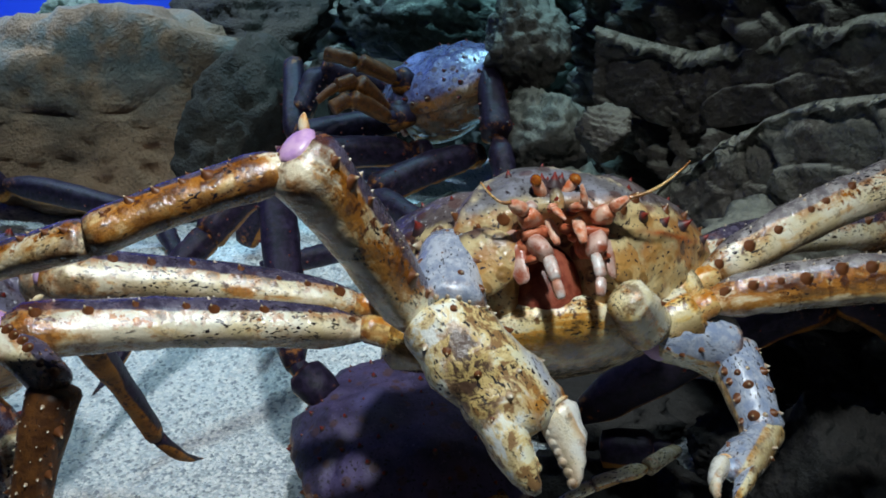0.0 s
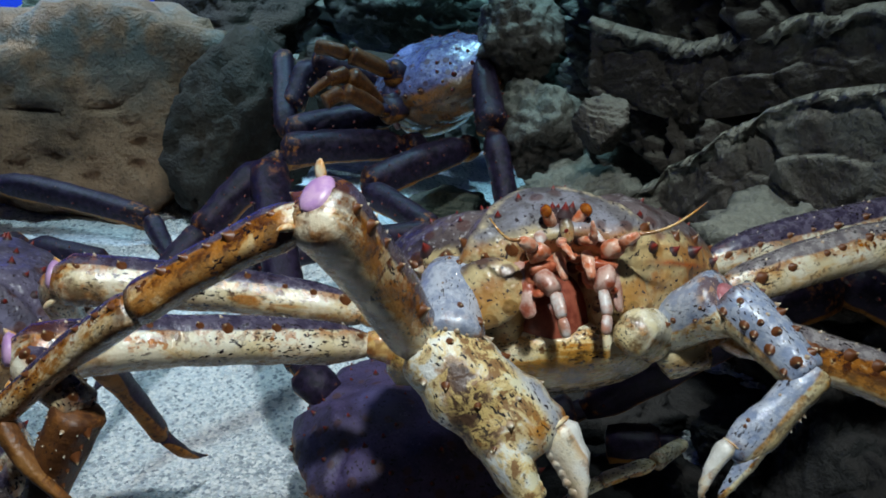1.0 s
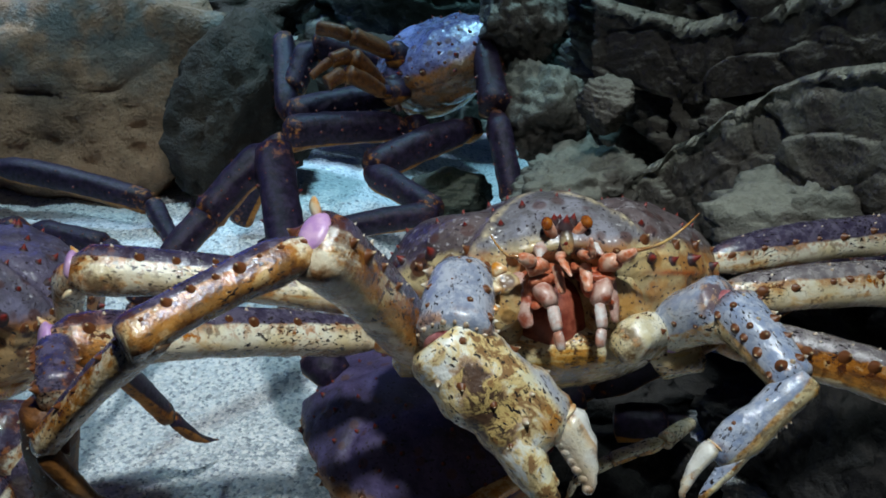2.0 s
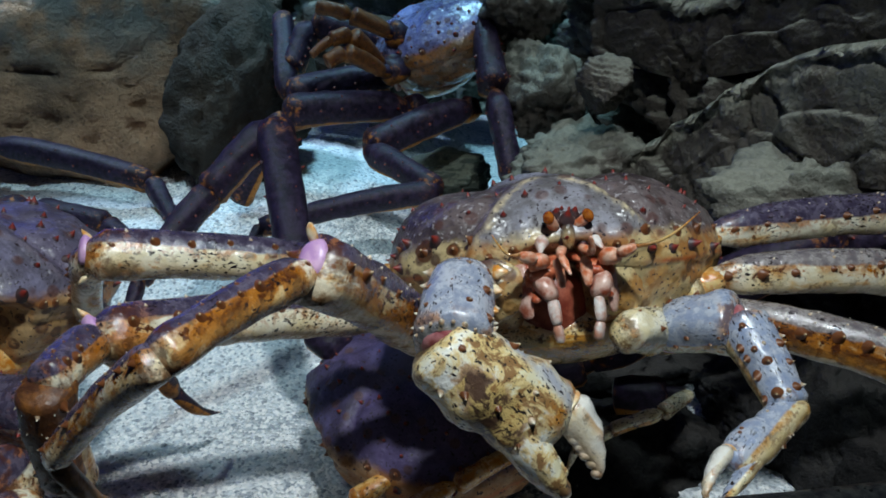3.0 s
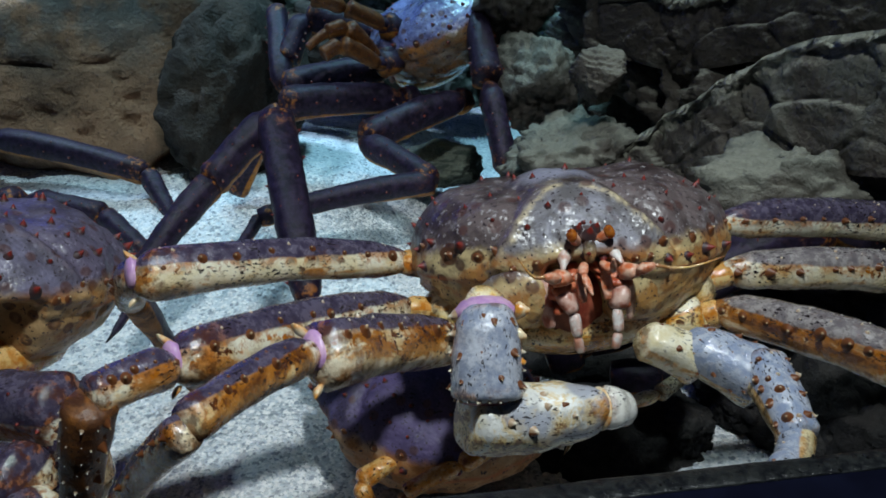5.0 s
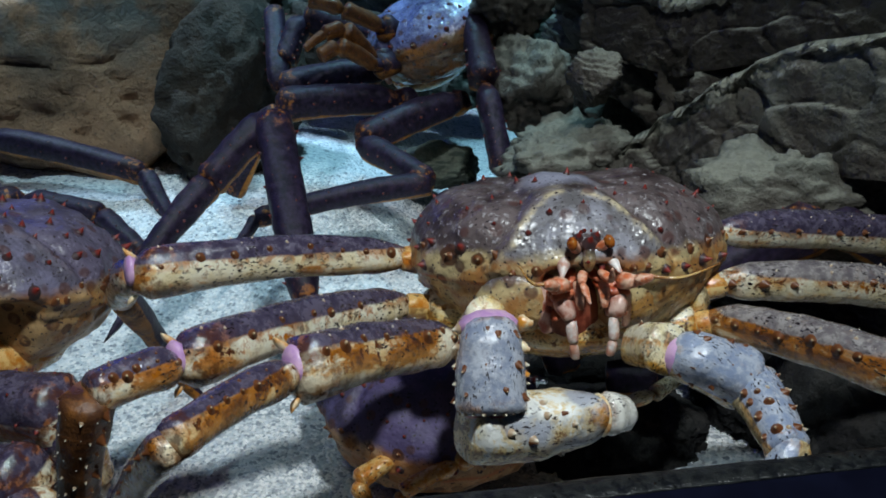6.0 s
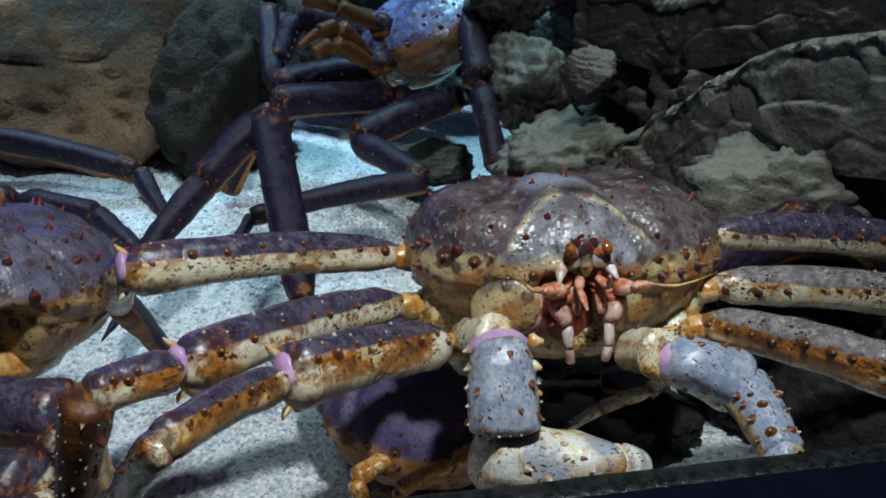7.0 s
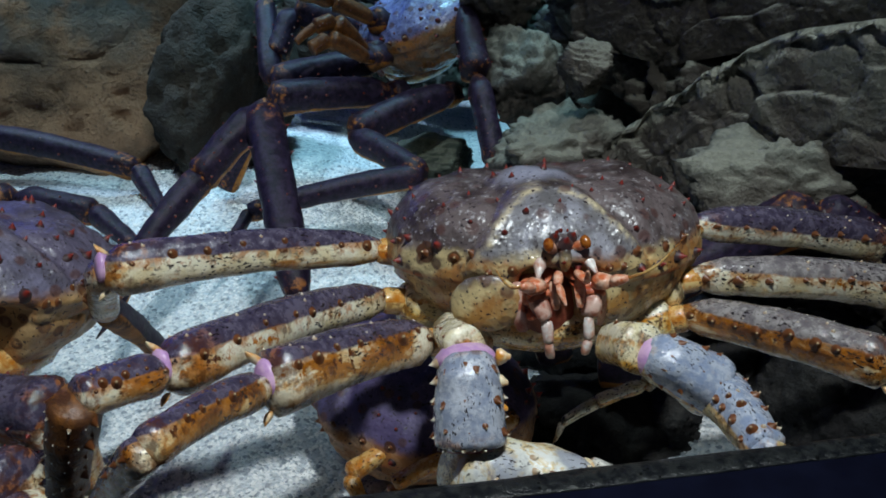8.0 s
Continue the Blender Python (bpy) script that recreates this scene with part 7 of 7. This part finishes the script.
    walk(BIG["CR"][2], [
        (0, aim((-0.0888, -0.0856, -0.0480), (-0.0454, -0.0859, -0.1420), (1, 0.2, 0.6))),
        (0.5, aim((-0.0920, -0.0772, -0.0495), (-0.0469, -0.0909, -0.1402), (1, 0.2, 0.6))),
        (1, aim((-0.0929, -0.0845, -0.0466), (-0.0433, -0.0910, -0.1347), (1, 0.2, 0.6))),
        (2.5, aim((-0.0959, -0.1377, -0.0429), (-0.0351, -0.1331, -0.1238), (1, 0.4, 0.6))),
        (3, aim((-0.1007, -0.1485, -0.0439), (-0.0373, -0.1432, -0.1221), (1, 0.4, 0.6))),
        (3.5, aim((-0.1051, -0.1330, -0.0622), (-0.0600, -0.1629, -0.1001), (0.9, 0.2, 0.7))),
        (4, aim((-0.1110, -0.1212, -0.0706), (-0.0500, -0.1426, -0.0938), (0.35, -0.5, 0.75))),
        (4.5, aim((-0.1006, -0.1227, -0.0816), (-0.0224, -0.1065, -0.0984), (0, -0.85, 0.45))),
        (6, aim((-0.0969, -0.1363, -0.0841), (-0.0191, -0.1178, -0.0918), (0, -0.85, 0.45))),
        (6.5, aim((-0.0899, -0.1406, -0.0924), (-0.0129, -0.1233, -0.1062), (0, -0.85, 0.45))),
        (7, aim((-0.0853, -0.1439, -0.0988), (-0.0082, -0.1301, -0.1187), (0, -0.85, 0.45))),
        (7.5, aim((-0.0888, -0.1471, -0.1031), (-0.0132, -0.1326, -0.1241), (0, -0.85, 0.45))),
        (8, aim((-0.0939, -0.1489, -0.1065), (-0.0204, -0.1348, -0.1295), (0, -0.85, 0.45))),
    ])
    walk(BIG["CL"][0], [
        (0, aim((0.0138, -0.1069, -0.0472), (0.0468, -0.0610, -0.0570), UPS["CL"])),
        (0.5, aim((0.0138, -0.1069, -0.0472), (0.0501, -0.0633, -0.0475), UPS["CL"])),
        (1, aim((0.0138, -0.1069, -0.0472), (0.0492, -0.0637, -0.0434), UPS["CL"])),
        (2.5, aim((0.0138, -0.1069, -0.0472), (0.0507, -0.0717, -0.0398), UPS["CL"])),
        (3, aim((0.0138, -0.1069, -0.0472), (0.0489, -0.0704, -0.0513), UPS["CL"])),
        (3.5, aim((0.0138, -0.1069, -0.0472), (0.0490, -0.0720, -0.0521), UPS["CL"])),
        (4, aim((0.0138, -0.1069, -0.0472), (0.0513, -0.0759, -0.0488), UPS["CL"])),
        (4.5, aim((0.0138, -0.1069, -0.0472), (0.0510, -0.0806, -0.0596), UPS["CL"])),
        (6, aim((0.0138, -0.1069, -0.0472), (0.0215, -0.1505, -0.0369), UPS["CL"])),
        (6.5, aim((0.0138, -0.1069, -0.0472), (0.0198, -0.1508, -0.0345), UPS["CL"])),
        (7, aim((0.0138, -0.1069, -0.0472), (0.0202, -0.1510, -0.0352), UPS["CL"])),
        (7.5, aim((0.0138, -0.1069, -0.0472), (0.0209, -0.1503, -0.0332), UPS["CL"])),
        (8, aim((0.0138, -0.1069, -0.0472), (0.0213, -0.1510, -0.0358), UPS["CL"])),
    ])
    walk(BIG["CL"][1], [
        (0, aim((0.0468, -0.0610, -0.0570), (0.1017, -0.0553, -0.0706), UPS["CL"])),
        (0.5, aim((0.0501, -0.0633, -0.0475), (0.0743, -0.1145, -0.0490), UPS["CL"])),
        (1, aim((0.0492, -0.0637, -0.0434), (0.0769, -0.1123, -0.0321), UPS["CL"])),
        (2.5, aim((0.0507, -0.0717, -0.0398), (0.0797, -0.1196, -0.0296), UPS["CL"])),
        (3, aim((0.0489, -0.0704, -0.0513), (0.0898, -0.1099, -0.0468), UPS["CL"])),
        (3.5, aim((0.0490, -0.0720, -0.0521), (0.0927, -0.1081, -0.0437), UPS["CL"])),
        (4, aim((0.0513, -0.0759, -0.0488), (0.0886, -0.1175, -0.0411), UPS["CL"])),
        (4.5, aim((0.0510, -0.0806, -0.0596), (0.0914, -0.1202, -0.0691), UPS["CL"])),
        (6, aim((0.0215, -0.1505, -0.0369), (0.0732, -0.1542, -0.0609), UPS["CL"])),
        (6.5, aim((0.0198, -0.1508, -0.0345), (0.0716, -0.1556, -0.0578), UPS["CL"])),
        (7, aim((0.0202, -0.1510, -0.0352), (0.0724, -0.1533, -0.0578), UPS["CL"])),
        (7.5, aim((0.0209, -0.1503, -0.0332), (0.0691, -0.1604, -0.0619), UPS["CL"])),
        (8, aim((0.0213, -0.1510, -0.0358), (0.0696, -0.1576, -0.0652), UPS["CL"])),
    ])
    walk(BIG["CL"][2], [
        (0, aim((0.1017, -0.0553, -0.0706), (0.0980, -0.0752, -0.1293), UPS["CL"])),
        (0.5, aim((0.0743, -0.1145, -0.0490), (0.1090, -0.1067, -0.0997), UPS["CL"])),
        (1, aim((0.0769, -0.1123, -0.0321), (0.1020, -0.1359, -0.0847), UPS["CL"])),
        (2.5, aim((0.0797, -0.1196, -0.0296), (0.0925, -0.1568, -0.0780), UPS["CL"])),
        (3, aim((0.0898, -0.1099, -0.0468), (0.0983, -0.1449, -0.0977), UPS["CL"])),
        (3.5, aim((0.0927, -0.1081, -0.0437), (0.0973, -0.1496, -0.0902), UPS["CL"])),
        (4, aim((0.0886, -0.1175, -0.0411), (0.0966, -0.1668, -0.0779), UPS["CL"])),
        (4.5, aim((0.0914, -0.1202, -0.0691), (0.0896, -0.1720, -0.1038), UPS["CL"])),
        (6, aim((0.0732, -0.1542, -0.0609), (0.0677, -0.2122, -0.0826), UPS["CL"])),
        (6.5, aim((0.0716, -0.1556, -0.0578), (0.0670, -0.2134, -0.0807), UPS["CL"])),
        (7, aim((0.0724, -0.1533, -0.0578), (0.0683, -0.2122, -0.0778), UPS["CL"])),
        (7.5, aim((0.0691, -0.1604, -0.0619), (0.0660, -0.2215, -0.0736), UPS["CL"])),
        (8, aim((0.0696, -0.1576, -0.0652), (0.0684, -0.2187, -0.0775), UPS["CL"])),
    ])
    walk(BIG["CL"][3], [
        (0, aim((0.0980, -0.0752, -0.1293), (0.0399, -0.1232, -0.1657), UPS["CL_claw"])),
        (0.5, aim((0.1090, -0.1067, -0.0997), (0.0458, -0.1160, -0.1544), UPS["CL_claw"])),
        (1, aim((0.1020, -0.1359, -0.0847), (0.0450, -0.1113, -0.1427), UPS["CL_claw"])),
        (2.5, aim((0.0925, -0.1568, -0.0780), (0.0285, -0.1530, -0.1328), UPS["CL_claw"])),
        (3, aim((0.0983, -0.1449, -0.0977), (0.0327, -0.1835, -0.1326), UPS["CL_claw"])),
        (3.5, aim((0.0973, -0.1496, -0.0902), (0.0395, -0.1976, -0.1274), UPS["CL_claw"])),
        (4, aim((0.0966, -0.1668, -0.0779), (0.0487, -0.2285, -0.1082), UPS["CL_claw"])),
        (4.5, aim((0.0896, -0.1720, -0.1038), (0.0484, -0.2444, -0.0947), UPS["CL_claw"])),
        (6, aim((0.0677, -0.2122, -0.0826), (0.0264, -0.2425, -0.1490), UPS["CL_claw"])),
        (6.5, aim((0.0670, -0.2134, -0.0807), (0.0280, -0.2398, -0.1503), UPS["CL_claw"])),
        (7, aim((0.0683, -0.2122, -0.0778), (0.0312, -0.2380, -0.1486), UPS["CL_claw"])),
        (7.5, aim((0.0660, -0.2215, -0.0736), (0.0332, -0.2467, -0.1467), UPS["CL_claw"])),
        (8, aim((0.0684, -0.2187, -0.0775), (0.0347, -0.2470, -0.1491), UPS["CL_claw"])),
    ])
    walk(claw_finger, [
        (0, FINGER_REST @ pose(0, 0, 0, 0, 0, 0)),
        (0.5, FINGER_REST @ pose(0, 0, 0, 0, 0, 0)),
        (1, FINGER_REST @ pose(0, 0, 0, 0, 0, 0)),
        (2.5, FINGER_REST @ pose(0, 0, 0, 0, 0, 0)),
        (3, FINGER_REST @ pose(0, 0, 0, 0, 0, 0)),
        (3.5, FINGER_REST @ pose(0, 0, 0, 0, 0, 0)),
        (4, FINGER_REST @ pose(0, 0, 0, 0, 11, 0)),
        (4.5, FINGER_REST @ pose(0, 0, 0, 0, 15, 0)),
        (6, FINGER_REST @ pose(0, 0, 0, 0, 15, 0)),
        (6.5, FINGER_REST @ pose(0, 0, 0, 0, 15, 0)),
        (7, FINGER_REST @ pose(0, 0, 0, 0, 15, 0)),
        (7.5, FINGER_REST @ pose(0, 0, 0, 0, 15, 0)),
        (8, FINGER_REST @ pose(0, 0, 0, 0, 15, 0)),
    ])
    seat = right_whip.matrix_basis.copy()
    walk(right_whip, [(t, seat @ pose(0, 0, 0, 0, a, 0)) for t, a in ((0, 16), (0.5, 18), (1, 20), (2.5, 8), (3, 12), (3.5, 6), (4, 14), (4.5, 34), (6, 24), (6.5, 22), (7, 24), (7.5, 20), (8, -6))])
    walk(left_crab, [
        (0, pose(-0.4015, 0.6585, 0.2292, 0, 14, 50)),
        (0.5, pose(-0.3995, 0.6585, 0.2278, 0, 14, 50)),
        (1, pose(-0.3975, 0.6585, 0.2265, 0, 14, 50)),
        (2.5, pose(-0.3915, 0.6585, 0.2225, 0, 14, 50)),
        (3, pose(-0.3850, 0.6495, 0.2230, 0, 14, 50)),
        (3.5, pose(-0.3830, 0.6370, 0.2280, 0, 14, 50)),
        (4, pose(-0.3815, 0.6375, 0.2245, 0, 14, 50)),
        (4.5, pose(-0.3810, 0.6370, 0.2210, 0, 14, 50)),
        (6, pose(-0.3795, 0.6310, 0.2220, 0, 14, 50)),
        (6.5, pose(-0.3795, 0.6310, 0.2200, 0, 14, 50)),
        (7, pose(-0.3770, 0.6280, 0.2200, 0, 14, 50)),
        (7.5, pose(-0.3775, 0.6310, 0.2180, 0, 14, 50)),
        (8, pose(-0.3780, 0.6300, 0.2180, 0, 14, 50)),
    ])

motions()
